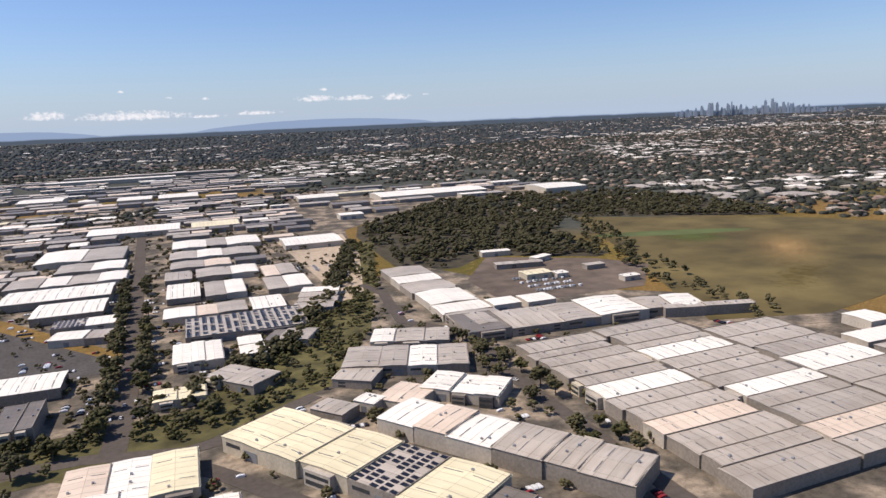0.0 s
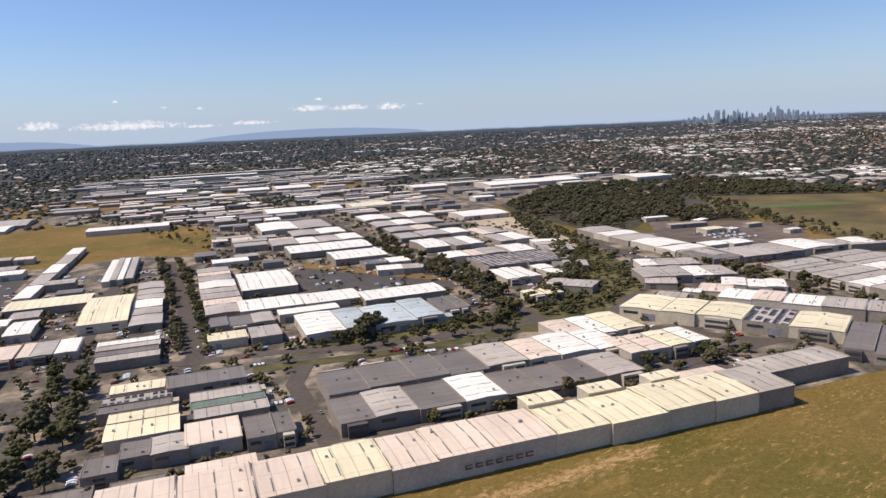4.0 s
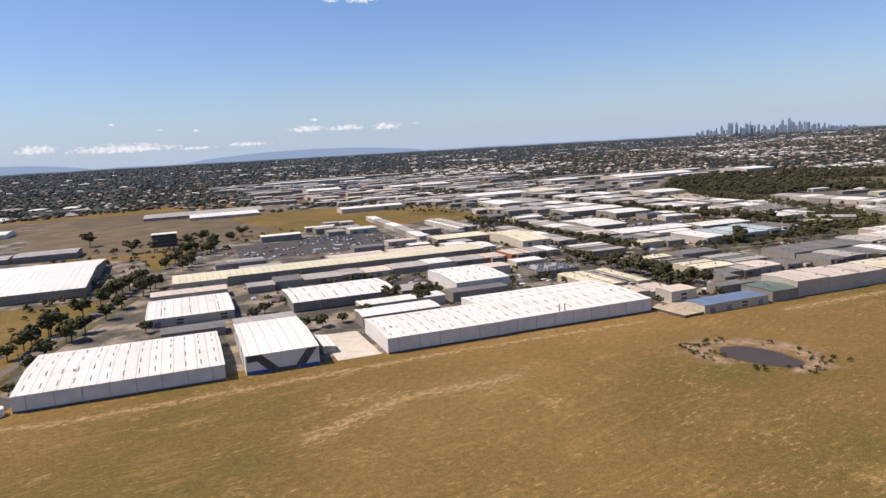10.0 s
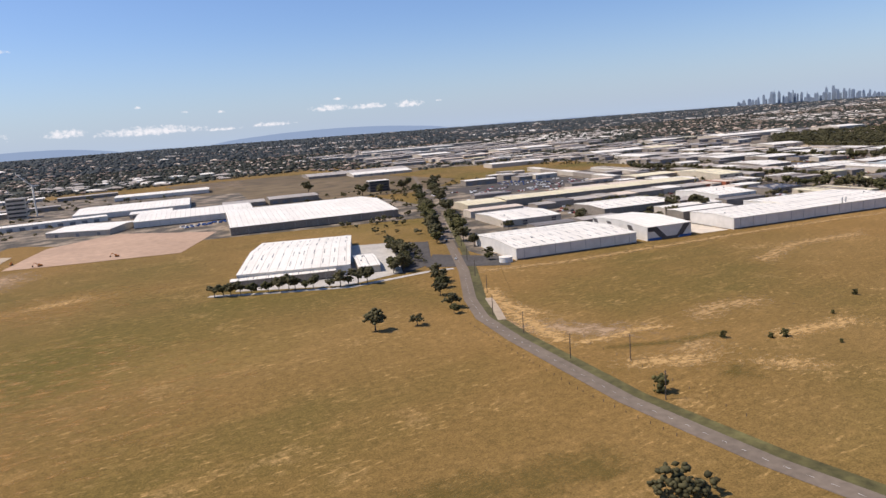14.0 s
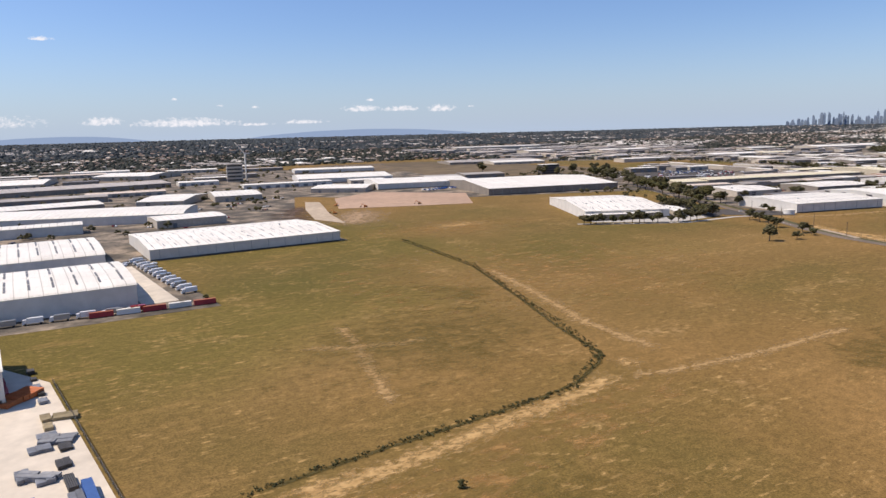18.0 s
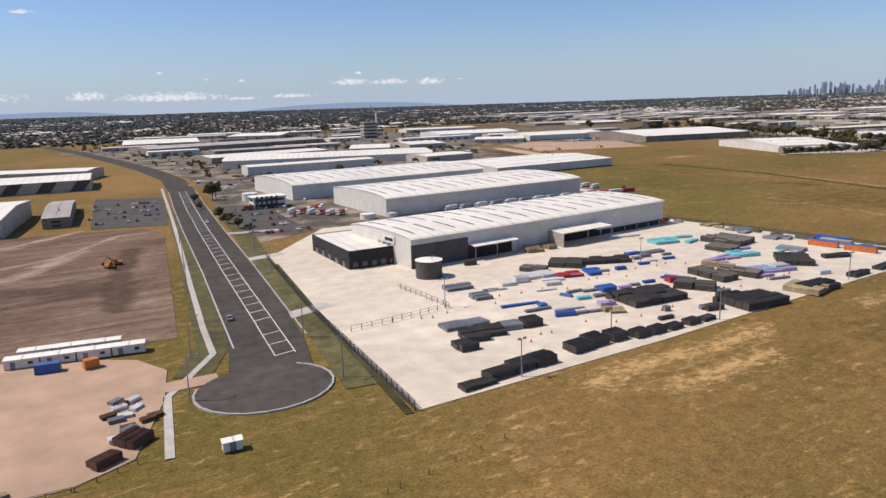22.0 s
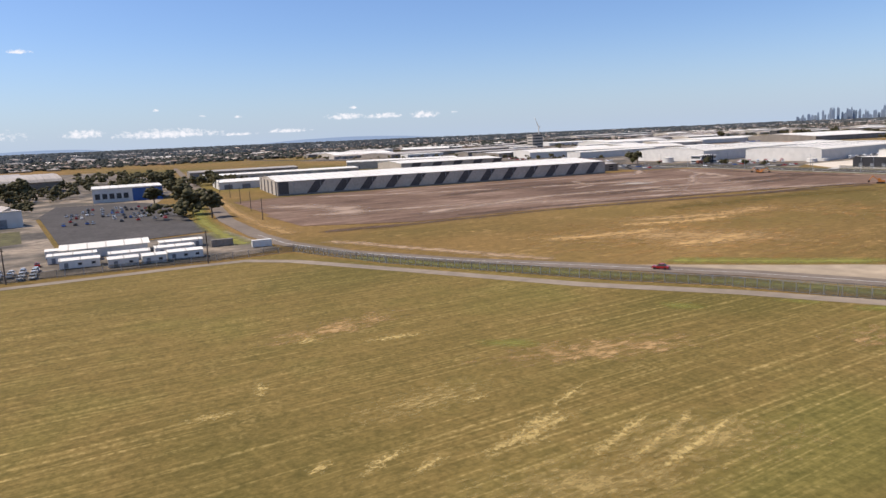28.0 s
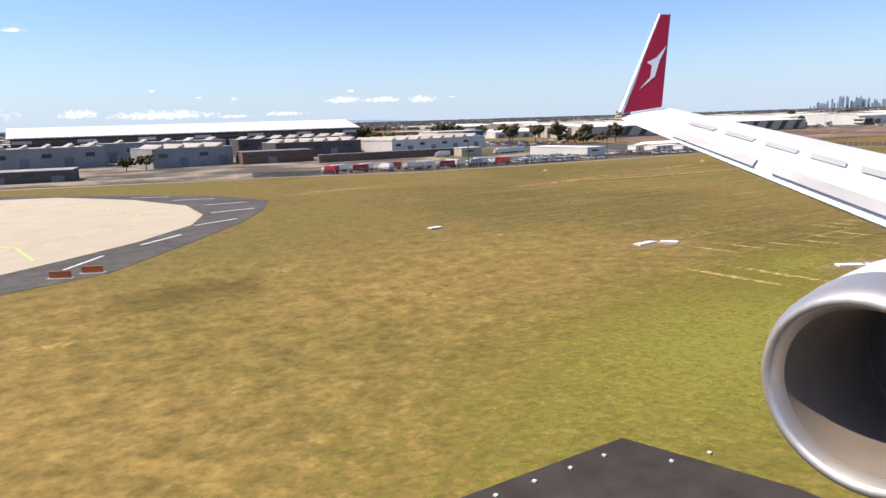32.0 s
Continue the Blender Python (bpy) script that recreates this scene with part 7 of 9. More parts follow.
BUNDLE = {}


def bundle_mesh(colour):
    """One strapped bundle of pipes, a unit long, wide and high."""
    if colour not in BUNDLE:
        # the strapped outline: five pipes across the top, three down each side
        top = [(-0.5 + 0.1 * i, 1.0 if i % 2 else 0.9) for i in range(1, 10)]
        right = [(0.5 if j % 2 else 0.44, 1.0 - j / 6) for j in range(1, 6)]
        s = Solid().profile([(-0.5, 0)] + [(-a, b) for a, b in right[::-1]] + top + right + [(0.5, 0)], -0.5, 0.5)
        BUNDLE[colour] = s.mesh("bundle")
        BUNDLE[colour].materials.append(STOCK[colour])
    return BUNDLE[colour]


def stack(colour, x, y, length, width, ang, h):
    """Bundles of pipe side by side and in layers, on timber bearers."""
    rnd = random.Random(int(x * 11 + y * 3))
    t = thing("pipe_stack", at(x, y, ang, 0.09), f"stack of strapped {WORD[colour]} on concrete", "pipe stack", "pipe stacks")
    nx = max(1, round(length / 2.7))
    ny = max(1, round(width / 1.0))
    while nx * ny > 14:
        ny -= 1 if ny > 2 else 0
        nx -= 1 if ny <= 2 else 0
    for i in range(nx):
        for j in range(ny):
            hh = h * (1.15 if colour == "black" else 1.1) * rnd.choice((1.0, 1.0, 0.9, 0.75))
            put("pack", bundle_mesh(colour), None, pose(-length / 2 + (i + 0.5) * length / nx + rnd.uniform(-0.12, 0.12), -width / 2 + (j + 0.5) * width / ny, 0.06, 0, 0, rnd.uniform(-1.5, 1.5))
                @ Matrix.Diagonal((length / nx * 0.97, width / ny * 0.98, hh, 1)), t)
    bar("bearer", STOCK["tan"], pose(0, 0, 0), (length * 0.7, width * 0.96, 0.065), t)


stack("black", -711.9, 69.8, 2.5, 3.1, -4, 0.8)
stack("grey", -707.2, 77.3, 6.6, 2.9, -6, 0.5)
stack("black", -708.9, 72.1, 3.4, 3.3, -13, 0.7)
stack("black", -705.7, 72.5, 3.0, 3.3, -15, 0.7)
stack("grey", -702.6, 72.8, 3.0, 2.3, -13, 0.7)
stack("black", -699.7, 72.2, 2.7, 2.4, -6, 0.9)
stack("blue", -693.3, 72.5, 3.0, 0.7, -20, 0.6)
stack("blue", -695.1, 80.5, 6.4, 0.7, -10, 0.3)
stack("grey", -694.7, 76.9, 4.3, 0.7, -4, 0.3)
stack("black", -677.6, 71.6, 9.9, 6.0, -6, 1.1)
stack("black", -680.4, 74.6, 4.8, 1.7, -4, 1.0)
stack("black", -666.9, 71.9, 6.0, 3.8, -59, 1.0)
stack("black", -667.4, 61.0, 8.3, 5.2, -4, 1.0)
stack("black", -668.9, 64.5, 5.2, 0.9, -3, 0.9)
stack("tan", -655.3, 60.7, 5.4, 4.7, -79, 0.8)
stack("black", -652.8, 60.3, 6.3, 3.6, -2, 0.9)
stack("black", -659.1, 74.8, 7.7, 3.6, -95, 0.9)
stack("black", -654.2, 73.1, 6.9, 2.9, -79, 0.9)
stack("black", -679.7, 96.7, 4.6, 2.9, -57, 0.7)
stack("black", -672.5, 96.3, 6.1, 4.7, -47, 0.9)
stack("black", -665.5, 93.9, 9.6, 3.2, -24, 0.8)
stack("pale", -681.8, 92.9, 5.6, 3.3, -10, 0.5)
stack("red", -677.6, 89.9, 4.9, 2.7, -16, 0.5)
stack("pale", -681.5, 89.3, 4.1, 1.5, -20, 0.3)
stack("blue", -672.1, 89.9, 3.1, 2.1, -17, 0.4)
stack("blue", -678.3, 80.2, 3.3, 1.2, -9, 0.5)
stack("aqua", -643.2, 99.6, 5.6, 3.4, -14, 0.7)
stack("aqua", -635.8, 100.9, 4.1, 1.5, -14, 0.4)
stack("aqua", -641.6, 81.6, 5.4, 2.2, -21, 0.7)
stack("lilac", -647.9, 82.3, 6.6, 1.5, 1, 0.5)
stack("lilac", -648.6, 71.9, 9.2, 3.5, -16, 0.5)
stack("aqua", -649.0, 73.9, 4.5, 0.8, -12, 0.5)
stack("black", -634.4, 91.6, 9.0, 2.9, -83, 1.0)
stack("black", -631.0, 91.6, 7.6, 2.9, -83, 1.0)
stack("black", -640.4, 87.3, 5.6, 3.4, -83, 0.9)
stack("grey", -630.3, 79.4, 5.0, 2.8, -80, 0.5)
stack("black", -639.0, 73.3, 5.7, 7.3, -45, 0.8)
stack("black", -630.1, 70.7, 5.3, 1.5, -25, 0.6)
stack("tan", -652.7, 78.7, 5.8, 1.2, -69, 0.8)
stack("grey", -697.3, 94.3, 4.7, 2.4, -8, 0.6)
stack("grey", -697.5, 87.5, 2.9, 2.9, -8, 0.6)
stack("tan", -668.9, 110.3, 3.0, 4.0, -17, 0.7)
stack("tan", -664.7, 111.9, 3.8, 3.0, 19, 0.7)
stack("blue", -686.3, 80.2, 2.0, 0.8, -68, 0.3)
stack("grey", -683.9, 81.3, 2.9, 0.7, -5, 0.3)
stack("grey", -681.5, 80.2, 2.8, 0.7, -9, 0.3)
stack("tan", -686.0, 69.9, 2.3, 2.3, -28, 0.4)
stack("blue", -676.4, 74.3, 4.0, 0.7, -12, 0.3)
stack("grey", -672.2, 76.0, 1.6, 0.7, -13, 0.3)
stack("black", -673.6, 63.8, 3.6, 0.7, -6, 0.4)
stack("black", -683.2, 63.3, 2.5, 0.7, -6, 0.4)
stack("blue", -664.2, 77.9, 4.3, 0.7, -56, 0.3)
stack("blue", -615.6, 67.2, 2.9, 2.0, -61, 0.5)
stack("black", -615.2, 63.4, 4.1, 0.7, -65, 0.5)
stack("blue", -656.5, 95.4, 3.3, 1.2, -6, 0.4)
stack("grey", -652.4, 94.1, 4.9, 1.5, -8, 0.4)
stack("lilac", -633.4, 76.9, 3.6, 1.2, 10, 0.4)
stack("aqua", -638.3, 96.4, 4.2, 1.2, 14, 0.5)
stack("aqua", -633.5, 79.5, 3.6, 0.7, 16, 0.3)
stack("red", -626.7, 123.5, 8.0, 1.8, -84, 0.9)
stack("tan", -626.7, 116.6, 2.6, 2.0, -84, 0.8)
for colour, x, y, ln, wd, h in (("black", -622.6, 130.8, 1.6, 1.2, 0.5), ("black", -622.2, 126.6, 1.4, 0.9, 0.4), ("grey", -621.8, 122.3, 1.8, 1.1, 0.4), ("black", -621.3, 118.4, 1.6, 1.0, 0.4), ("grey", -621.1, 114.6, 2.0, 1.3, 0.4), ("tan", -620.9, 106.8, 2.6, 1.3, 0.4), ("tan", -620.7, 103.4, 2.2, 1.2, 0.5),
                                ("grey", -620.9, 99.9, 1.9, 2.4, 0.4), ("grey", -621.8, 95.8, 1.9, 2.6, 0.4), ("black", -619.0, 95.0, 2.2, 1.5, 0.4), ("grey", -623.6, 88.4, 3.0, 1.5, 0.5), ("grey", -621.4, 86.4, 2.2, 2.0, 0.5), ("black", -619.4, 89.8, 2.4, 1.6, 0.4), ("black", -618.9, 83.6, 4.0, 1.1, 0.6), ("grey", -618.4, 77.4, 6.0, 1.5, 0.8), ("black", -617.8, 70.8, 4.4, 1.2, 0.5)):
    stack(colour, x, y, ln, wd, -84, h)
stack("tan", -618.5, 106.4, 3.2, 2.2, -10, 0.4)
stack("grey", -619.7, 98.0, 4.2, 2.7, -19, 0.5)
stack("grey", -622.1, 87.4, 4.7, 1.6, -35, 0.6)
stack("orange", -624.3, 117.8, 3.3, 6.8, -47, 0.8)
# smaller lots between the large ones: colour, plan, length, width, height
stack("pale", -692.8, 89.7, 3.4, 0.6, -13, 0.3)
stack("pale", -689.6, 91.1, 2.6, 1.2, -13, 0.5)
stack("pale", -686.6, 91.6, 2.4, 1.6, -13, 0.9)
stack("pale", -683.6, 87.0, 2.8, 1.3, -13, 0.5)
stack("grey", -693.9, 90.0, 2.6, 0.6, -13, 0.3)
stack("aqua", -685.3, 77.4, 2.4, 0.8, -13, 0.4)
stack("grey", -682.3, 77.0, 2.4, 0.8, -13, 0.4)
stack("lilac", -684.9, 73.2, 2.6, 1.4, -13, 0.5)
stack("blue", -679.2, 78.7, 2.6, 1.4, -13, 0.7)
stack("lilac", -676.0, 78.2, 2.2, 0.8, -13, 0.4)
stack("grey", -673.4, 78.5, 1.8, 0.7, -13, 0.4)
stack("blue", -670.2, 78.4, 2.2, 0.8, -13, 0.4)
stack("blue", -692.8, 78.1, 1.2, 1.2, -13, 0.5)
stack("pale", -690.8, 74.7, 5.0, 0.8, -13, 0.3)
stack("grey", -689.5, 71.8, 5.0, 0.8, -13, 0.3)
stack("pale", -686.7, 84.7, 3.6, 0.4, -13, 0.2)
stack("blue", -667.3, 87.8, 2.0, 0.9, -13, 0.5)
stack("blue", -673.4, 87.7, 2.4, 1.1, -13, 0.5)
stack("grey", -670.7, 88.5, 2.2, 0.8, -13, 0.4)
stack("grey", -676.9, 88.8, 2.2, 0.8, -13, 0.4)
stack("black", -686.3, 107.5, 2.4, 0.9, -13, 0.7)
stack("tan", -670.2, 109.5, 2.0, 2.0, -13, 0.8)
stack("tan", -665.0, 109.6, 2.0, 1.6, -13, 0.7)
stack("pale", -645.0, 109.1, 8.0, 0.7, -13, 0.3)
stack("grey", -659.0, 92.0, 1.8, 1.0, -13, 0.5)
stack("grey", -656.3, 92.3, 2.2, 0.9, -13, 0.5)
stack("grey", -652.1, 91.0, 2.0, 0.7, -13, 0.4)
stack("blue", -654.4, 88.4, 2.6, 0.6, -13, 0.4)
stack("blue", -661.1, 88.1, 2.2, 0.8, -13, 0.4)
stack("pale", -658.0, 88.9, 2.0, 0.4, -13, 0.2)
stack("lilac", -650.6, 80.0, 3.4, 1.0, -13, 0.5)
stack("lilac", -645.2, 81.3, 3.4, 1.0, -13, 0.5)
stack("aqua", -641.3, 84.1, 3.0, 1.0, -13, 0.5)
stack("lilac", -636.8, 85.3, 3.0, 1.0, -13, 0.5)
stack("grey", -652.9, 72.3, 3.0, 0.6, -13, 0.4)
stack("aqua", -648.6, 71.3, 3.0, 1.0, -13, 0.6)
stack("lilac", -652.7, 69.6, 3.4, 0.8, -13, 0.5)
stack("pale", -646.0, 71.6, 3.0, 2.0, -13, 0.8)
stack("grey", -638.1, 75.8, 3.2, 1.2, -13, 0.6)
stack("grey", -652.1, 67.2, 4.0, 0.5, -13, 0.3)
stack("grey", -665.5, 67.5, 2.2, 0.6, -13, 0.4)
stack("grey", -674.8, 63.2, 2.6, 0.8, -13, 0.5)
stack("black", -667.2, 66.3, 2.6, 0.8, -13, 0.7)
stack("red", -667.0, 76.7, 1.6, 1.6, -13, 0.8)
stack("blue", -665.9, 78.9, 1.6, 0.5, -13, 0.3)
stack("black", -672.7, 73.6, 2.6, 0.8, -13, 0.5)
stack("pale", -643.5, 65.2, 2.4, 1.4, -13, 0.6)
stack("tan", -687.1, 70.8, 1.2, 1.2, -13, 0.6)
stack("grey", -680.2, 65.9, 0.9, 0.9, -13, 0.6)
stack("black", -674.7, 62.2, 2.8, 0.9, -13, 0.6)
for x, y, ln, w, h in ((-717.3, 58.9, 4.2, 1.7, 0.5), (-713.8, 59.9, 3.4, 2.2, 0.8), (-710.5, 60.3, 3.0, 2.4, 0.8), (-707.4, 60.4, 3.0, 2.6, 0.9), (-701.0, 61.2, 3.0, 2.6, 0.8), (-697.9, 61.7, 2.8, 2.8, 0.9), (-694.6, 61.5, 2.6, 2.4, 0.9),
                       (-691.4, 60.4, 2.4, 1.8, 0.8), (-688.5, 60.2, 2.4, 1.7, 0.7), (-685.5, 60.0, 2.4, 1.5, 0.6), (-682.2, 60.0, 2.4, 1.5, 0.6), (-679.2, 59.9, 2.4, 1.4, 0.5), (-640, 61.2, 4.8, 1.6, 0.6), (-632, 61.4, 4.8, 1.6, 0.5), (-622, 61.9, 4.4, 1.5, 0.6)):
    stack("black", x, y, ln, w, 3, h)
cone_mesh = Solid().box(-0.16, 0.16, -0.16, 0.16, 0, 0.04).tube(0, 0, 0.04, 0.42, 0.12, 0.03, 8).mesh("cone")
cone_rnd = random.Random(61)
for i in range(34):
    tagged(put("traffic_cone", cone_mesh, STOCK["orange"], at(-712 + 2.1 * i + cone_rnd.uniform(-1, 1), cone_rnd.choice((66.2, 68.4, 83.2, 86.0)) + cone_rnd.uniform(-0.6, 0.6), 10 * i, 0.09)), "orange traffic cone on a concrete yard", "cone", "traffic cones")


def container(x, y, ang, side, top, length=5.5, label="orange shipping container with a blue roof"):
    t = thing("shipping_container", at(x, y, ang, 0.09), label, "container", "shipping containers")
    s, n = Solid(), int(length / 0.28)
    ring = []
    for i in range(n + 1):
        d = 0.0 if i % 2 else 0.035
        ring.append((-length / 2 + i * length / n, -0.55 + d))
    s.prism(ring + [(a, -b) for a, b in ring[::-1]], 0.03, 1.12)
    put("body", s, side, None, t)
    bar("roof_panel", top, pose(0, 0, 1.121), (length + 0.02, 1.12, 0.05), t)
    for sx in (-1, 1):
        for sy in (-1, 1):
            bar("corner_post", side, pose(sx * (length / 2 - 0.03), sy * 0.53, 0), (0.09, 0.09, 1.15), t)
    bar("door_gear", M_STEEL, pose(length / 2 + 0.01, 0, 0.1), (0.03, 0.5, 0.95), t)


container(-622.6, 77.6, -82, STOCK["orange"], STOCK["blue"])
container(-622.0, 70.7, -80, STOCK["orange"], STOCK["blue"])
container(-617.2, 78.8, -86, STOCK["blue"], WALL["blue"], 6.5, "dark blue shipping container")
t = thing("water_tank", at(-696.9, 104.4, 0), "dark grey corrugated steel water tank with a white roof", "tank")
put("shell", Solid().tube(0, 0, 0, 3.2, 2.35, n=28), WALL["dark"], None, t)
put("roof", Solid().tube(0, 0, 3.2, 3.5, 2.45, 0.2, 28), ROOF["white"], None, t)
put("hatch", Solid().tube(0.9, 0.4, 3.25, 3.65, 0.25, n=10), M_STEEL, None, t)


def canopy(owner, x0, x1, depth, h, closed):
    """A loading canopy on the front wall of a shed, in the shed's own measure."""
    y = -owner["half"]
    c = put("canopy", Solid().profile([(y - depth, h - 0.1), (y - depth, h + 0.06), (y, h + 0.3), (y, h + 0.14)], x0, x1), ROOF["white"], None, owner, "white loading canopy")
    # black panel in place of the shaded opening under the canopy
    bar("canopy_opening", WALL["black"], pose((x0 + x1) / 2, y - 0.02, 0), (x1 - x0, 0.06, h), owner)
    for i in range(3):
        px = x0 + 0.2 + (x1 - x0 - 0.4) * i / 2
        put("canopy_post", Solid().tube(px, y - depth + 0.15, 0, h - 0.05, 0.08, n=8), M_STEEL, None, c)
    if closed:
        bar("canopy_wall", WALL["pale"], pose(x0 + 0.08, y - depth / 2, 0), (0.12, depth, h - 0.05), owner)


yard_shed["half"] = 11.8
bar("dark_cladding", WALL["dark"], pose(-29.0, -11.82, -0.1), (13.0, 0.06, 4.6), yard_shed, "dark grey cladding panel")
canopy(yard_shed, -1.5, 13.0, 4.6, 3.0, True)
canopy(yard_shed, -22.5, -11.5, 2.4, 2.9, False)
# black strip stands for the shade below the raised wall
bar("open_side", WALL["black"], pose(24, -11.83, 0), (22, 0.05, 1.3), yard_shed, "black panel standing for the shade of an open lower side")
for i in range(6):
    bar("column", M_STEEL, pose(14 + 4 * i, -11.95, 0), (0.16, 0.16, 1.4), yard_shed)
bar("sign_board", WALL["white"], pose(-35.6, -4.0, 4.0), (0.08, 4.2, 1.5), yard_shed, "white rounded company sign board")
bar("sign_mark", WALL["black"], pose(-35.66, -4.0, 4.4), (0.05, 3.0, 0.6), yard_shed)
for i in range(5):
    bar("window", M_GLASS, pose(-3.6 + 1.9 * i, -10.95, 0.4), (1.1, 0.06, 0.9), yard_office)
    bar("office_awning", WALL["black"], pose(-4.85, -8 + 4 * i, 1.5), (0.9, 1.2, 0.15), yard_office)
    bar("door", M_DOOR, pose(-4.83, -8 + 4 * i, 0.05), (0.06, 1.3, 1.35), yard_office)
for i in range(9):
    bar("air_unit", M_STEEL, pose(4.0, -9.5 + 2.0 * i, 3.5), (0.9, 0.8, 0.5), yard_office)


def pole(x, y, h, label, head="street", ang=0.0, group="poles"):
    t = thing("light_pole" if head != "wire" else "power_pole", at(x, y, ang), label, "pole", group)
    put("post", Solid().tube(0, 0, -0.3, h, 0.09 if head != "wire" else 0.11, 0.05 if head != "wire" else 0.08, 8), M_STEEL if head != "wire" else M_TRUNK, None, t)
    if head == "street":
        bar("arm", M_STEEL, pose(0.6, 0, h - 0.04), (1.2, 0.06, 0.06), t)
        bar("lamp_head", M_STEEL, pose(1.25, 0, h - 0.06), (0.4, 0.16, 0.08), t)
    elif head == "flood":
        bar("crossbar", M_STEEL, pose(0, 0, h), (1.0, 0.08, 0.06), t)
        for k in (-0.38, 0.38):
            bar("lamp_head", M_STEEL, pose(k, -0.12, h + 0.05), (0.32, 0.18, 0.22), t)
    else:
        bar("crossarm", M_TRUNK, pose(0, 0, h - 0.5), (1.0, 0.07, 0.08), t)


for x, y in ((-711.9, 58.2), (-693.6, 63.2), (-677.9, 58.8), (-644, 60.5), (-625.9, 60.8), (-704.6, 86.4), (-660, 90)):
    pole(x, y, 4.4, "steel floodlight mast in a concrete yard", "flood", 2)
for x, y, a in ((-744.2, 73, 10), (-741, 88, 10), (-734.5, 121.5, 8), (-731.5, 139, 8), (-726.5, 168.5, 8), (-720, 200, 8), (-715, 228, 8), (-728.2, 69.7, 190), (-726.9, 86, 190), (-718.5, 126, 188), (-714.5, 150, 188), (-707.5, 190, 188), (-700, 232, 188)):
    pole(x, y, 5.0, "dark steel street lamp beside the avenue", "street", a)
for x, y in ((-393.8, 97), (-389.8, 116.1), (-385.8, 132.5), (-373.2, 152), (-386.4, 88.7), (-396.5, 72), (-363, 172), (-350, 195), (-336, 219), (-322, 242), (-909, 186), (-905, 210), (-900, 240), (-914, 160), (-896, 270), (-938.9, 106.9), (-964.7, 110.8), (-990, 111), (-1024, 113.5)):
    pole(x, y, 5.0, "weathered timber power pole beside a road", "wire", 60)


def run_fence(name, pts, step, h, label, rails=(0.95, 0.5), mat=None, panel=None):
    """Posts and rails along a line of points; a thing with each post a part."""
    t = thing(name, Matrix(), label, "fence")
    mat = mat or M_STEEL
    for a, b in zip(pts, pts[1:]):
        a, b = Vector(a), Vector(b)
        d, ln = (b - a).normalized(), (b - a).length
        ang = math.degrees(math.atan2(d.y, d.x))
        for i in range(int(ln / step) + 1):
            p = a + d * min(ln, i * step)
            bar("post", mat, at(p.x, p.y, ang), (0.07, 0.07, h), t)
        mid_ = (a + b) / 2
        for r in rails:
            bar("rail", mat, at(mid_.x, mid_.y, ang, h * r), (ln, 0.035, 0.035), t)
        if panel:
            bar("mesh_panel", panel, at(mid_.x, mid_.y, ang, 0.05), (ln, 0.012, h * 0.9), t)


def wire_material():
    """Chain wire: thin crossing wires with gaps between them."""
    m, n, l, b = material("chain_wire_mesh", 0.6, 0.3)
    b.inputs["Base Color"].default_value = (0.10, 0.11, 0.10, 1)
    b.inputs["Alpha"].default_value = 0.34
    return m


M_WIRE = wire_material()
run_fence("airfield_fence", [(-883.6, 4), (-888.6, 24.2), (-892, 30.6), (-895.1, 37.8), (-898.6, 48), (-904.7, 57.2), (-911.1, 70.5), (-919.3, 87.5), (-925.3, 108.1)], 1.25, 1.1, "dark chain-wire security fence along the airfield boundary", (0.98, 0.05), None, M_WIRE)
run_fence("boundary_fence", [(-925.3, 108.1), (-938.6, 108.3), (-958.6, 111.5), (-1000, 112), (-1033, 114.5), (-1062, 127)], 2.4, 1.1, "chain-wire security fence along the service track", (0.98, 0.05), None, M_WIRE)
run_fence("yard_fence", [(-725.8, 57.4), (-721.3, 100), (-715.3, 139)], 1.6, 1.2, "black mesh fence round the storage yard", (0.98, 0.5, 0.05), WALL["black"], M_WIRE)
run_fence("yard_inner_fence", [(-720.8, 84.2), (-714.3, 84.6), (-704.2, 85.9), (-704.8, 101.6)], 1.6, 0.9, "mesh fence across the storage yard", (0.97, 0.5), WALL["dark"])
run_fence("yard_back_fence", [(-612.7, 61), (-619.6, 124)], 2.2, 0.8, "low mesh fence behind the storage yard", (0.95,), WALL["dark"], M_WIRE)
run_fence("board_fence", [(-171.8, 141.2), (-173.6, 126.8), (-166.2, 125.6)], 1.2, 0.9, "dark brown board fence at a paddock corner", (0.9, 0.2), WALL["brick"], M_TRUNK)
run_fence("guard_rail", [(-878.5, 13), (-884.4, 28.4), (-891.4, 42.2), (-899.1, 57)], 1.5, 0.3, "low galvanised guard rail beside the road", (0.8, 0.55))
run_fence("paddock_fence", [(-393.3, 133), (-397.6, 114), (-400.6, 100), (-404, 83), (-406, 60)], 2.6, 0.5, "thin post and wire paddock fence", (), M_TRUNK)
run_fence("paddock_fence", [(-393, 60), (-387, 88), (-381, 128), (-345, 184)], 4.2, 0.5, "thin post and wire paddock fence", (), M_TRUNK)
run_fence("site_fence", [(-773, 62), (-767, 60.5), (-756, 59.8), (-750, 62)], 1.8, 0.5, "low fence round a site pad", (0.9,), M_TRUNK)
run_fence("paddock_fence", [(-722, 47.5), (-735, 45.2), (-747.5, 43.1), (-759.6, 41.2), (-772.5, 38.4), (-790, 35)], 3.0, 0.5, "thin post and wire paddock fence", (), M_TRUNK)


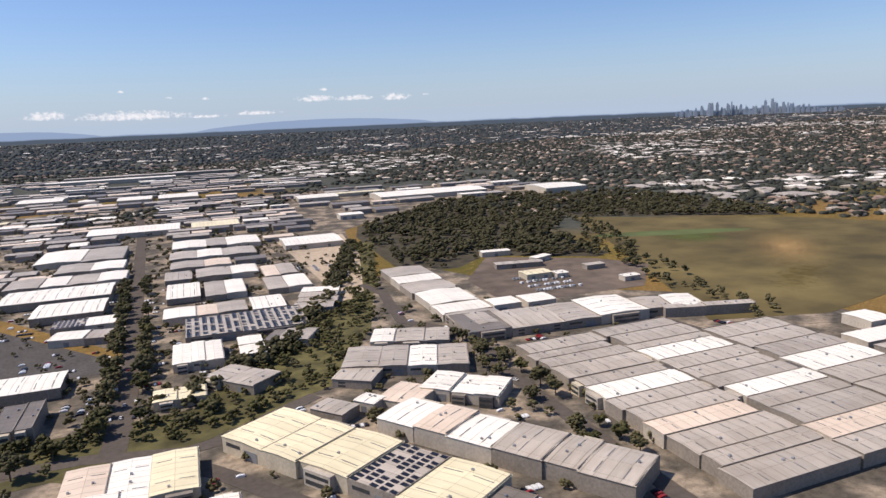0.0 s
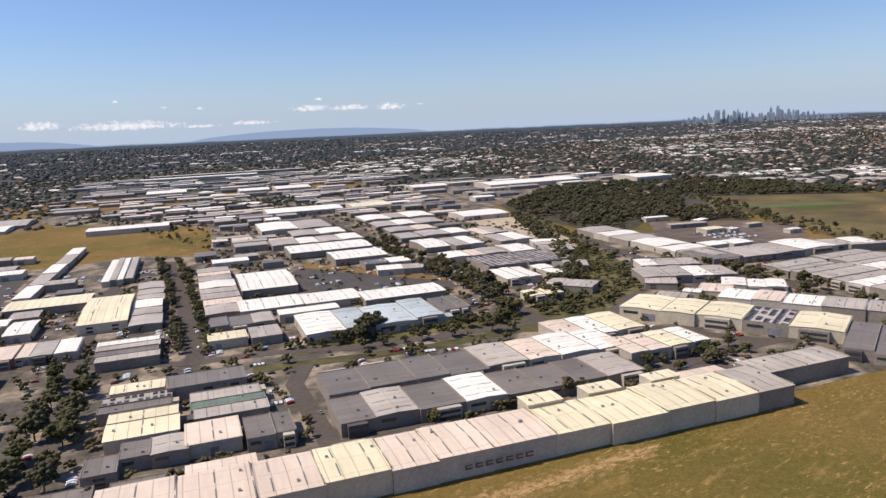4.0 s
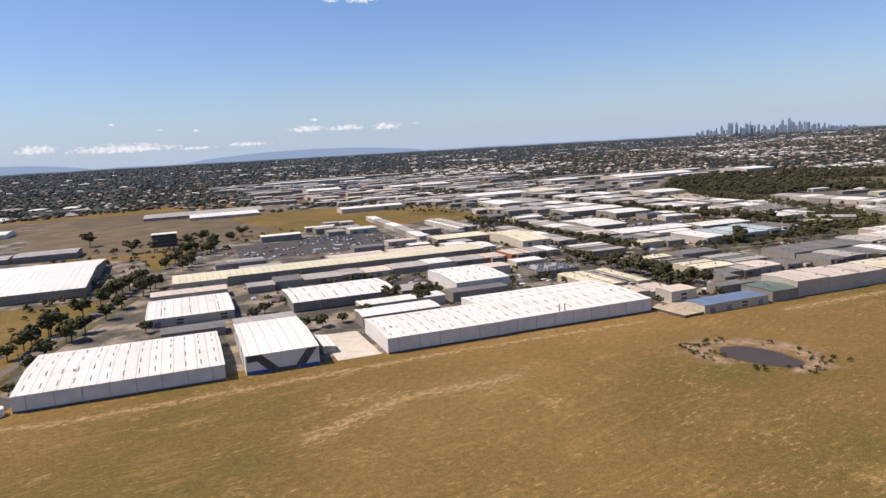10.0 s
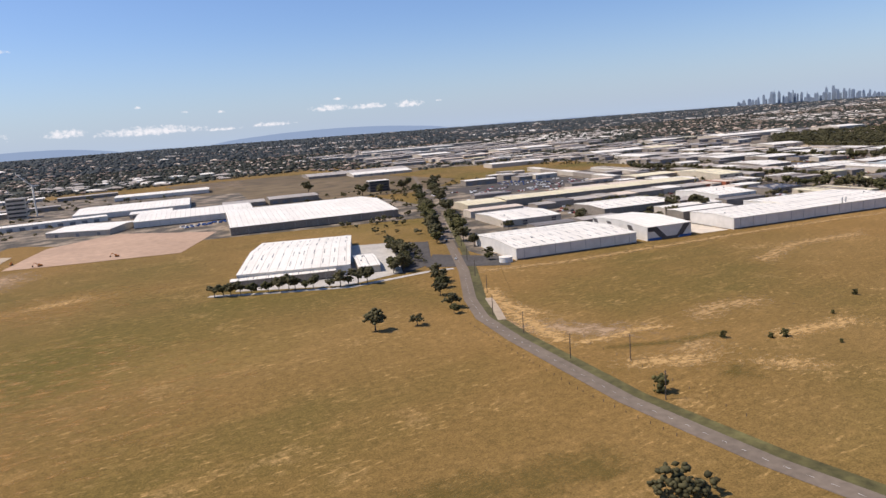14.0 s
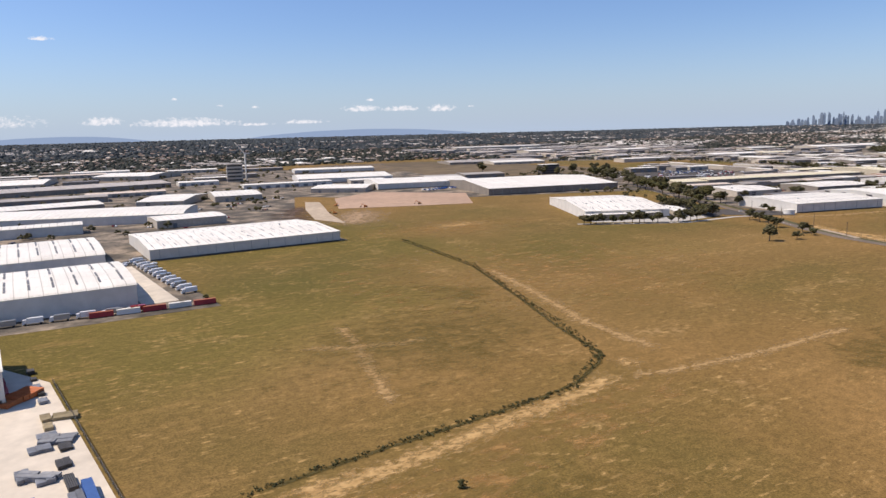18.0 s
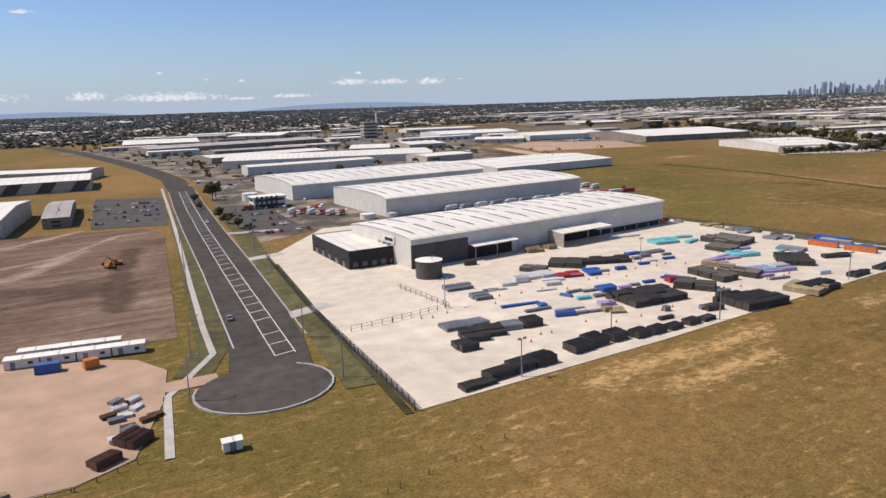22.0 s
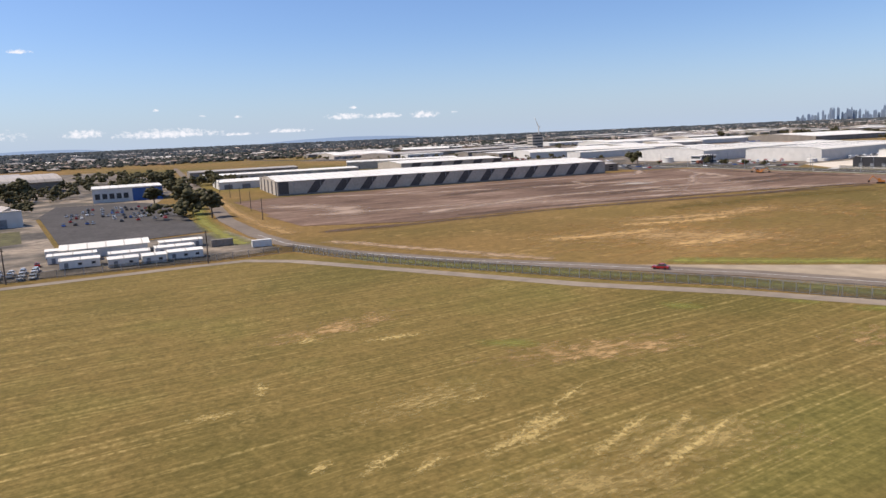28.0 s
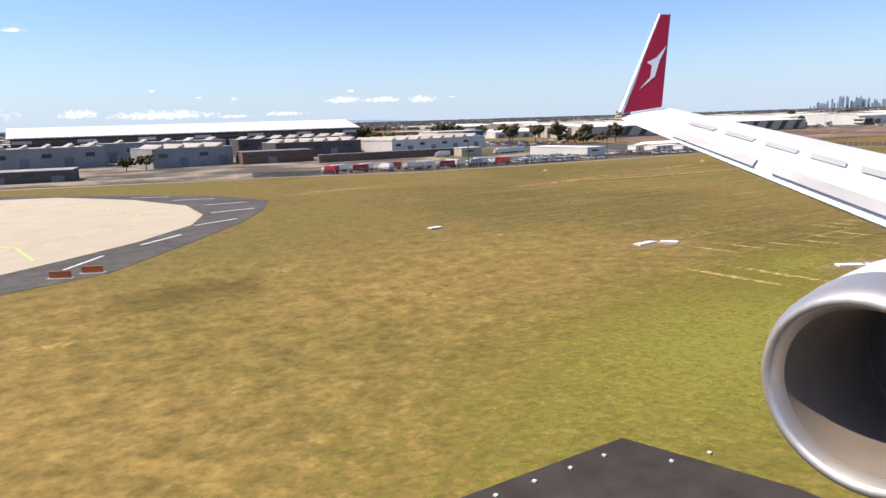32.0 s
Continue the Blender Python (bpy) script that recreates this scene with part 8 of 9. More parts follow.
# ---- vehicles ----
PAINT = {"white": plain("white_car_paint", (0.72, 0.72, 0.71), 0.25, vary=0.06, spec=0.6, relief=0), "silver": plain("silver_car_paint", (0.36, 0.37, 0.38), 0.25, 0.4, vary=0.06, spec=0.6, relief=0), "dark": plain("dark_car_paint", (0.03, 0.03, 0.035), 0.2, vary=0.1, spec=0.6, relief=0),
         "red": plain("red_car_paint", (0.34, 0.02, 0.02), 0.25, vary=0.06, spec=0.6, relief=0), "yellow": plain("lime_yellow_car_paint", (0.62, 0.66, 0.08), 0.3, vary=0.05, spec=0.6, relief=0), "blue": plain("blue_car_paint", (0.03, 0.09, 0.28), 0.25, vary=0.06, spec=0.6, relief=0)}
M_TYRE = plain("black_tyre", (0.02, 0.02, 0.02), 0.9, vary=0.2, relief=0)
CAR = {}
WHEEL = Solid()
WHEEL.profile([(0.145 * math.cos(0.5236 * i), 0.145 + 0.145 * math.sin(0.5236 * i)) for i in range(12)], -0.05, 0.05)
WHEEL = WHEEL.mesh("wheel")


def car(x, y, ang, colour, near=False, z=0.08, van=False, group="parked cars"):
    """A saloon or van about two metres long at the plan's scale, its nose along its own y."""
    key = (colour, van)
    if key not in CAR:
        w, ln = 0.40, 1.02
        low = [(-ln, 0.12), (ln, 0.12), (ln, 0.26), (ln * 0.9, 0.34), (ln * 0.45, 0.38), (-ln * 0.75, 0.4), (-ln, 0.36)] if not van else [(-ln, 0.12), (ln, 0.12), (ln, 0.4), (ln * 0.75, 0.5), (ln * 0.5, 0.86), (-ln, 0.88)]
        b = Solid().profile(low[::-1], -w, w)
        c = Solid().add([(-w * .94, ln * .48, .37), (w * .94, ln * .48, .37), (w * .94, -ln * .72, .39), (-w * .94, -ln * .72, .39), (-w * .72, ln * .16, .62), (w * .72, ln * .16, .62), (w * .72, -ln * .46, .62), (-w * .72, -ln * .46, .62)],
                        [(0, 1, 5, 4), (1, 2, 6, 5), (2, 3, 7, 6), (3, 0, 4, 7)]) if not van else Solid().add([(-w * .96, ln * .78, .5), (w * .96, ln * .78, .5), (w * .96, ln * .53, .84), (-w * .96, ln * .53, .84)], [(0, 1, 2, 3)])
        b = b if van else b.box(-w * .73, w * .73, -ln * .47, ln * .17, .618, .645)
        CAR[key] = [b.mesh("body"), c.mesh("glasshouse")]
        CAR[key][0].materials.append(PAINT[colour]), CAR[key][1].materials.append(M_CARGLASS)
    body = tagged(put("van" if van else "car", CAR[key][0], None, at(x, y, ang, z)), f"{colour} {'delivery van' if van else 'car'} standing on sealed ground", "van" if van else "car", group)
    put("glasshouse", CAR[key][1], None, None, body)
    if near:
        for sx in (-0.37, 0.37):
            for sy in (-0.62, 0.62):
                put("wheel", WHEEL, M_TYRE, pose(sx, sy, -0.02), body)
    return body


car(-896.6, 58.6, 29, "red", True, 0.12)
car(-878.3, 38.8, 28, "yellow", True, 0.09)
car(-334, 232.5, -28, "dark", True, 0.12, True)
car(-366, 205, 60, "white", True, 0.1)
for i, (x, y, a, c) in enumerate([(27, 205, -14, "white"), (33.5, 236, -13, "red"), (24.5, 196, -13, "white"), (-47.5, 170, 24, "white"), (-122, 190, 15, "silver"), (-131, 158, 15, "dark"), (122, 150, 12, "white"), (117, 118, 12, "silver"), (-74, 150, 8, "silver"), (-18, 122, 100, "white"), (4, 118, 100, "dark"),
                                (-714, 196, 172, "white"), (-705, 258, 172, "dark"), (-733, 100, 352, "silver"), (-697, 300, 172, "white"), (-908, 225, 10, "white"), (-352, 199, 332, "white")]):
    car(x, y, a, c, i < 6, 0.15)


def lot(origin, ang, rows_, cols, dx, dy, seed, fullness, colours, van=False, z=0.1, group="parked cars"):
    rnd = random.Random(seed)
    u = Vector((math.cos(radians(ang)), math.sin(radians(ang))))
    v = Vector((-u.y, u.x))
    for j in range(rows_):
        for i in range(cols):
            if rnd.random() < fullness:
                p = Vector(origin) + u * (i * dx) + v * (j * dy)
                car(p.x, p.y, ang + rnd.uniform(-3, 3) + (180 if rnd.random() < 0.4 else 0), rnd.choice(colours), False, z, van, group)


MIXED = ("white", "white", "silver", "dark", "dark", "silver", "red", "blue")
lot((-706, 168), -2, 5, 13, 1.15, 11.0, 1, 0.5, MIXED)
lot((-742, 214), -8, 5, 17, 1.15, 10.5, 2, 0.45, MIXED)
lot((-953, 188), -5, 4, 20, 1.25, 9.0, 3, 0.5, MIXED)
lot((-946, 222), -5, 2, 16, 1.25, 9.0, 4, 0.7, MIXED)
lot((-1008.5, 116), -3, 6, 17, 1.32, 3.0, 5, 0.82, ("white", "white", "white", "white", "white", "silver"))
lot((-978, 116), -3, 3, 11, 1.7, 4.6, 6, 0.55, ("white", "white", "silver", "red"))
lot((-966, 113), -5, 3, 4, 1.5, 3.0, 7, 0.8, ("white", "white", "silver"))
lot((196, 224), -14, 4, 14, 1.6, 8.0, 8, 0.75, ("white", "white", "silver"), True, 0.12, "parked vans")
lot((150, 330), 76, 3, 12, 1.8, 8.0, 9, 0.7, ("white", "silver", "dark"), False, 0.12)
lot((-178, 390), -14, 6, 24, 1.5, 7.0, 10, 0.55, ("blue", "white", "blue", "silver"), False, 0.1)
lot((-396, 402), 10, 2, 24, 1.5, 5.0, 11, 0.8, ("blue", "white", "blue"), True, 0.12, "parked vans")


# ---- painted bands on the striped sheds ----
def slant(x0, x1, lean, y, z0, z1):
    """A slanting band on a wall that faces -y."""
    return Solid().add([(x0, y, z0), (x1, y, z0), (x1 + lean, y, z1), (x0 + lean, y, z1), (x0, y + 0.02, z0), (x1, y + 0.02, z0), (x1 + lean, y + 0.02, z1), (x0 + lean, y + 0.02, z1)],
                       [(0, 1, 2, 3), (4, 7, 6, 5), (0, 4, 5, 1), (1, 5, 6, 2), (2, 6, 7, 3), (3, 7, 4, 0)])


for i in range(14):
    put("painted_band", slant(-63.5 + 9.1 * i, -60.2 + 9.1 * i, 3.4 if i else 0.0, -21.84, 0.3, 4.6), WALL["dark"], None, striped_shed, "dark slanting painted band")
    bar("downpipe", M_STEEL, pose(-58.6 + 9.1 * i, -21.86, 0), (0.1, 0.08, 4.6), striped_shed)
for i in range(5):
    bar("end_panel", WALL["dark"], pose(-63.98, -19 + 9.0 * i, 0), (0.06, 3.2, 4.6), striped_shed, "dark vertical painted panel")
bar("plinth", WALL["grey"], pose(0, -21.83, 0), (127.6, 0.05, 0.5), striped_shed)
for i in range(5):
    put("painted_band", slant(-26 + 12 * i, -21 + 12 * i, 3.0, -17.6, 0.2, 4.3), WALL["dark"], None, striped_store, "dark slanting painted band")
V_Y = -18.47
put("painted_band", slant(-8.9, -6.6, 0, V_Y, 3.2, 4.8), WALL["dark"], None, chevron_shed, "dark chevron band")
put("painted_band", slant(-3.4, -0.6, -4.6, V_Y, 0.3, 4.8), WALL["dark"], None, chevron_shed, "dark chevron band")
put("painted_band", slant(2.6, 5.2, 3.6, V_Y, 0.3, 4.8), WALL["dark"], None, chevron_shed, "dark chevron band")
bar("painted_foot", WALL["dark"], pose(0.2, V_Y - 0.01, 0), (7.0, 0.04, 0.9), chevron_shed)
bar("blue_plinth", WALL["blue"], pose(-6.2, V_Y - 0.004, 0), (5.6, 0.03, 0.9), chevron_shed)
bar("blue_plinth", WALL["blue"], pose(6.6, V_Y - 0.004, 0), (5.0, 0.03, 0.8), chevron_shed)
for k, sy in enumerate((-12, 2, 12)):
    put("painted_band", Solid().add([(-9.23, sy, 0.3), (-9.23, sy + 3, 0.3), (-9.23, sy + 6.4, 4.6), (-9.23, sy + 3.4, 4.6), (-9.2, sy, 0.3), (-9.2, sy + 3, 0.3), (-9.2, sy + 6.4, 4.6), (-9.2, sy + 3.4, 4.6)],
        [(0, 3, 2, 1), (4, 5, 6, 7), (0, 1, 5, 4), (1, 2, 6, 5), (2, 3, 7, 6), (3, 0, 4, 7)]), WALL["dark"], None, chevron_shed, "dark slanting painted band")
t = thing("shed_annex", at(-264.9, 177.5, -14), "low white lean-to beside a shed", "annex")
put("wall_shell", Solid().box(-1.6, 1.6, -6.5, 6.5, -0.2, 1.8), WALL["pale"], None, t)
put("roof", Solid().add([(-1.8, -6.7, 2.3), (1.8, -6.7, 1.8), (1.8, 6.7, 1.8), (-1.8, 6.7, 2.3), (-1.8, -6.7, 2.4), (1.8, -6.7, 1.9), (1.8, 6.7, 1.9), (-1.8, 6.7, 2.4)],
    [(3, 2, 1, 0), (4, 5, 6, 7), (0, 1, 5, 4), (1, 2, 6, 5), (2, 3, 7, 6), (3, 0, 4, 7)]), ROOF["white"], None, t)
# the boundary factories: a sign of raised blocks on their long wall
t = thing("wall_sign", pose(-58.6, 100.35, 1.9, 0, 0, -14), "raised grey block letters on a long concrete wall", "sign")
for i, ln in enumerate((1.5, 1.5, 1.5, 1.5, 1.5, 1.5, 1.7)):
    bar("sign_block", WALL["dark"], pose(-6.6 + 2.15 * i, -0.16, 0), (ln, 0.12, 0.3), t)
    bar("sign_block", WALL["dark"], pose(-6.6 + 2.15 * i, -0.16, 0.75), (ln, 0.12, 0.3), t)
    bar("sign_stem", WALL["dark"], pose(-7.2 + 2.15 * i, -0.16, 0.3), (0.3, 0.12, 0.45), t)
for x, y in ((-204.4, 147.0), (-202.6, 146.6)):
    t = thing("roof_flue", pose(x, y, 4.3), "grey steel exhaust flue on a white roof", "flue", "roof flues")
    put("pipe", Solid().tube(0, 0, 0, 1.9, 0.2, n=10), M_STEEL, None, t)
    put("cowl", Solid().tube(0, 0, 1.9, 2.2, 0.3, 0.22, 10), M_STEEL, None, t)
for x, y, r, h in ((-343.8, 181.5, 2.2, 1.8), (-371.5, 247, 2.6, 2.2), (-152, 188, 1.8, 1.6), (-690.5, 236, 2.6, 2.4), (-677, 172, 2.0, 1.4), (-670, 171, 1.6, 1.1)):
    t = thing("water_tank", at(x, y, 0), "round white steel water tank beside a shed", "tank", "water tanks")
    put("shell", Solid().tube(0, 0, 0, h, r, n=24), WALL["white"], None, t)
    put("roof", Solid().tube(0, 0, h, h + 0.3, r + 0.06, 0.2, 24), ROOF["white"], None, t)


def office(name, x, y, ang, ln, w, h, wall, roof, floors, label, glass=True):
    t = thing(name, at(x, y, ang), label, "building")
    put("wall_shell", Solid().box(-ln / 2, ln / 2, -w / 2, w / 2, -0.3, h), WALL[wall], None, t)
    put("roof", Solid().box(-ln / 2 - 0.3, ln / 2 + 0.3, -w / 2 - 0.3, w / 2 + 0.3, h, h + 0.22), ROOF[roof], None, t)
    if glass:
        for f in range(floors):
            z = h * (f + 0.3) / floors
            for s in (-1, 1):
                bar("window_band", M_GLASS, pose(0, s * (w / 2 + 0.01), z), (ln * 0.9, 0.05, h / floors * 0.45), t)
                bar("window_band", M_GLASS, pose(s * (ln / 2 + 0.01), 0, z), (0.05, w * 0.85, h / floors * 0.45), t)
    FOOT.append((x, y, ln / 2, w / 2, radians(ang)))
    return t


office("office_tower", -237.5, 475, -14, 15, 11, 8.0, "dark", "white", 4, "dark glass office block with a pale flat roof")
office("office_block", -468, 612, -10, 13, 12, 15, "pale", "grey", 5, "pale concrete block under construction")
t = thing("tower_crane", at(-456, 620, 30), "thin white tower crane over a building", "crane")
put("mast", Solid().box(-0.5, 0.5, -0.5, 0.5, 0, 24), WALL["white"], None, t)
put("jib", Solid().limb((0, 0, 23), (-11, 0, 33), 0.5, 0.25), WALL["white"], None, t)
put("counter_jib", Solid().box(0, 5, -0.5, 0.5, 22.6, 23.4), WALL["white"], None, t)
front_office = office("front_office", -691, 215, -3, 10, 6, 3.4, "white", "white", 2, "white office with dark upright fins and red panels")
for i in range(5):
    bar("fin", WALL["dark"], pose(-4.0 + 1.5 * i, -3.4, 0), (0.5, 0.4, 3.8), front_office, "dark upright fin")
bar("entrance_wall", WALL["red"], pose(-7.0, -4.0, 0), (3.0, 1.2, 1.6), front_office, "red entrance wall")

# ---- the building site ----
M_MACHINE = plain("orange_machine_paint", (0.55, 0.20, 0.04), 0.5, vary=0.2)


def excavator(x, y, ang):
    t = thing("excavator", at(x, y, ang, 0.05), "orange tracked excavator on bare earth", "excavator", "site machines")
    for s in (-0.42, 0.42):
        put("track", Solid().profile([(-0.9, 0.05), (-0.7, 0.0), (0.7, 0.0), (0.9, 0.05), (0.95, 0.2), (0.7, 0.36), (-0.7, 0.36), (-0.95, 0.2)][::-1], s - 0.14, s + 0.14), M_TYRE, None, t)
    put("deck", Solid().box(-0.5, 0.5, -0.9, 0.6, 0.36, 0.8), M_MACHINE, None, t)
    cab = put("cab", Solid().box(-0.5, -0.05, 0.0, 0.62, 0.8, 1.35), M_MACHINE, None, t)
    bar("cab_window", M_GLASS, pose(-0.27, 0.63, 0.9), (0.38, 0.03, 0.4), cab)
    put("boom", Solid().limb((0.15, 0.5, 0.8), (0.15, 1.9, 1.9), 0.15, 0.12), M_MACHINE, None, t)
    put("stick", Solid().limb((0.15, 1.9, 1.9), (0.15, 2.7, 0.7), 0.11, 0.08), M_MACHINE, None, t)
    put("bucket", Solid().box(-0.15, 0.45, 2.5, 2.95, 0.25, 0.75), M_TYRE, None, t)


for x, y, a in ((-741.6, 152.3, 80), (-743.5, 150, 200), (-768.2, 98.3, 30), (-494, 318, 40), (-470, 336, 100), (-480, 352, 190), (-441, 330, 70)):
    excavator(x, y, a)


def cabin(x, y, ang, ln, w, h, label, wall="white", group="site cabins"):
    t = thing("portable_cabin", at(x, y, ang, 0.08), label, "cabin", group)
    put("wall_shell", Solid().box(-ln / 2, ln / 2, -w / 2, w / 2, 0.08, h), WALL[wall], None, t)
    put("roof", Solid().profile([(-w / 2 - 0.08, h), (0, h + 0.16), (w / 2 + 0.08, h), (w / 2 + 0.08, h - 0.05), (-w / 2 - 0.08, h - 0.05)], -ln / 2 - 0.08, ln / 2 + 0.08), ROOF["white"], None, t)
    for i in range(max(1, int(ln / 1.7))):
        px = -ln / 2 + (i + 0.5) * ln / max(1, int(ln / 1.7))
        bar("window" if i % 3 else "door", M_GLASS if i % 3 else M_DOOR, pose(px, -w / 2 - 0.005, 0.5 if i % 3 else 0.1), (0.55, 0.04, 0.36 if i % 3 else 0.85), t)
        bar("window", M_GLASS, pose(px, w / 2 + 0.005, 0.5), (0.5, 0.04, 0.34), t)


for i in range(4):
    cabin(-759 + 3.9 * i, 95.9 - 0.75 * i, -11, 3.8, 1.7, 1.25, "white portable site cabin on crushed rock")
    if i < 3:
        cabin(-757.5 + 3.9 * i, 98.6 - 0.75 * i, -11, 3.8, 1.6, 1.25, "white portable site cabin on crushed rock")
cabin(-743.3, 59.6, -6, 1.7, 1.0, 1.0, "small white pump kiosk in grass", "white", "kiosks")
container(-756.5, 91.8, -10, WALL["blue"], WALL["blue"], 2.7, "blue steel site container on crushed rock")
container(-752.0, 90.3, 10, M_MACHINE, M_MACHINE, 1.6, "small orange skip on crushed rock")
for i in range(16):
    r_ = random.Random(i)
    stack(r_.choice(("pale", "grey", "rust", "pale", "rust")), -752.6 + 3.0 * r_.random() + 0.25 * i % 2, 66 + 0.75 * i, 1.5, 0.9, r_.uniform(-30, 60), 0.35)
stack("tan", -762.5, 61.7, 4.0, 0.8, 14, 0.3)
stack("rust", -750.6, 66.4, 2.8, 2.6, 40, 0.7)
stack("rust", -753.4, 63.4, 2.6, 1.8, 30, 0.7)
t = thing("road_sign", at(-876.6, 25.2, 30), "grey backed road sign on two posts", "sign")
for k in (-0.3, 0.3):
    put("post", Solid().tube(k, 0, -0.2, 0.95, 0.03, n=6), M_STEEL, None, t)
bar("board", M_STEEL, pose(0, -0.05, 0.6), (0.9, 0.04, 0.5), t)

# ---- the airfield side ----
for i, (x, y, ln, a) in enumerate([(-955, 119, 5.5, -5), (-949.5, 115.0, 4.2, -5), (-945.2, 114.6, 3.4, -5), (-940.5, 115.4, 5.2, -5), (-955.5, 126, 7, -5), (-947.8, 121, 6, -5), (-940.8, 122, 6, -5), (-938.5, 128.5, 7, -5), (-956.5, 133, 5, -5)]):
    cabin(x, y, a, ln, 3.2, 1.3, "white portable office inside the airfield fence", "white", "airfield cabins")
t = thing("site_office", at(-950.2, 130.5, -5), "long low white hall with a bright roof", "building")
put("wall_shell", Solid().box(-6.5, 6.5, -2.6, 2.6, -0.2, 1.7), WALL["white"], None, t)
put("roof", Solid().profile([(-2.9, 1.65), (0, 2.25), (2.9, 1.65), (2.9, 1.58), (-2.9, 1.58)], -6.8, 6.8), ROOF["white"], None, t)
container(-932.5, 124, -6, WALL["grey"], WALL["grey"], 3.6, "grey storage container beside the road")
container(-927.5, 117.5, -8, WALL["white"], WALL["white"], 3.2, "white storage container beside the fence")
patch("staff_car_park", [(-957, 222), (-956, 142), (-929, 148), (-922, 232), (-928, 252), (-951, 258)], M_ASPHALT, 0.085, "large sealed staff car park")
patch("depot_ground", [(-1062, 128), (-1033, 115.5), (-1000, 113), (-958, 112.3), (-937, 109.5), (-926, 112), (-926, 146), (-957, 141), (-958, 215), (-1100, 230), (-1180, 190), (-1110, 146)], M_ESTATE, 0.052, "grey-brown hardstand of airfield depots")
patch("depot_lawn", [(-1006, 150), (-985, 150), (-962, 160), (-962, 186), (-1000, 182)], M_VERGE, 0.08, "patch of green lawn before a depot", "ground")
t = office("terminal_store", -927.5, 272, -6, 22, 20, 4.6, "white", "white", 1, "white hall with a blue end and rounded corner", False)
bar("blue_end", WALL["blue"], pose(6.2, -10.03, 0), (9.6, 0.06, 4.4), t)
for i in range(5):
    bar("window_band", M_GLASS, pose(-9.5 + 2.2 * i, -10.02, 1.2), (1.5, 0.05, 1.8), t)


def hangar(x, y, ang, ln, w, h, rise, wall, label):
    t = thing("hangar", at(x, y, ang), label, "hangar", "hangars")
    put("wall_shell", Solid().profile([(w / 2, -0.3), (-w / 2, -0.3), (-w / 2, h), (0, h + rise - 0.2), (w / 2, h)], -ln / 2, ln / 2), WALL[wall], None, t)
    put("roof", Solid().profile([(-w / 2 - 1.2, h - 0.2), (-2, h + rise), (2, h + rise), (w / 2 + 1.2, h - 0.2), (w / 2 + 1.2, h - 0.5), (-w / 2 - 1.2, h - 0.5)], -ln / 2 - 1, ln / 2 + 1), ROOF["white"], None, t)
    n = int(ln / 6)
    for i in range(n):
        px = -ln / 2 + (i + 0.5) * ln / n
        bar("hangar_door_leaf", WALL["dark"], pose(px, -w / 2 - 0.05, 0), (ln / n * 0.9, 0.08, h * 0.7), t)
        bar("clerestory", M_GLASS if i % 3 else WALL["white"], pose(px, -w / 2 - 0.04, h * 0.74), (ln / n * 0.92, 0.06, h * 0.12), t)
    FOOT.append((x, y, ln / 2, w / 2, radians(ang)))


hangar(-1040, 268, -2, 114, 32, 8.2, 2.9, "dark", "huge aircraft hangar with a pale roof and dark doors")
hangar(-1134, 248, -2, 60, 30, 8.4, 2.2, "grey", "large grey hangar with a pale roof")
t = thing("terminal_hall", at(-990, 372, 8), "long low hall with a grey curved roof", "building")
put("wall_shell", Solid().box(-45, 45, -16, 16, -0.3, 5), WALL["grey"], None, t)
put("roof", Solid().profile([(-17, 4.9)] + [(-17 * math.cos(math.pi * i / 8), 4.9 + 3.2 * math.sin(math.pi * i / 8)) for i in range(1, 8)] + [(17, 4.9)], -46, 46), ROOF["grey"], None, t)


def works(x, y, ang, ln, w, h, wall, roof, teeth, label, name="workshop"):
    """A depot with saw-tooth roof lights."""
    wall = {"grey": "steel", "pale": "panel"}.get(wall, wall)
    t = thing(name, at(x, y, ang), label, "workshop", "airfield workshops")
    put("wall_shell", Solid().box(-ln / 2, ln / 2, -w / 2, w / 2, -0.3, h), WALL[wall], None, t)
    put("roof", Solid().box(-ln / 2 - 0.1, ln / 2 + 0.1, -w / 2 - 0.1, w / 2 + 0.1, h, h + 0.12), ROOF[roof], None, t)
    for i in range(teeth):
        px = -ln / 2 + (i + 0.5) * ln / teeth
        c = put("roof_tooth", Solid().add([(px - 1, -w * 0.4, h + 0.12), (px + 1, -w * 0.4, h + 0.12), (px + 1, w * 0.4, h + 0.12), (px - 1, w * 0.4, h + 0.12), (px + 0.8, -w * 0.4, h + 1.0), (px + 0.8, w * 0.4, h + 1.0)],
                [(0, 1, 4), (2, 3, 5), (0, 4, 5, 3), (1, 2, 5, 4), (3, 2, 1, 0)]), ROOF["grey"], None, t)
    for i in range(max(1, int(ln / 5))):
        bar("roller_door" if i % 2 else "window", M_DOOR if i % 2 else M_GLASS, pose(-ln / 2 + 2.5 + 5 * i, -w / 2 - 0.01, 0.0 if i % 2 else h * 0.55), (2.2, 0.06, h * 0.55 if i % 2 else h * 0.2), t)
    FOOT.append((x, y, ln / 2, w / 2, radians(ang)))
    return t


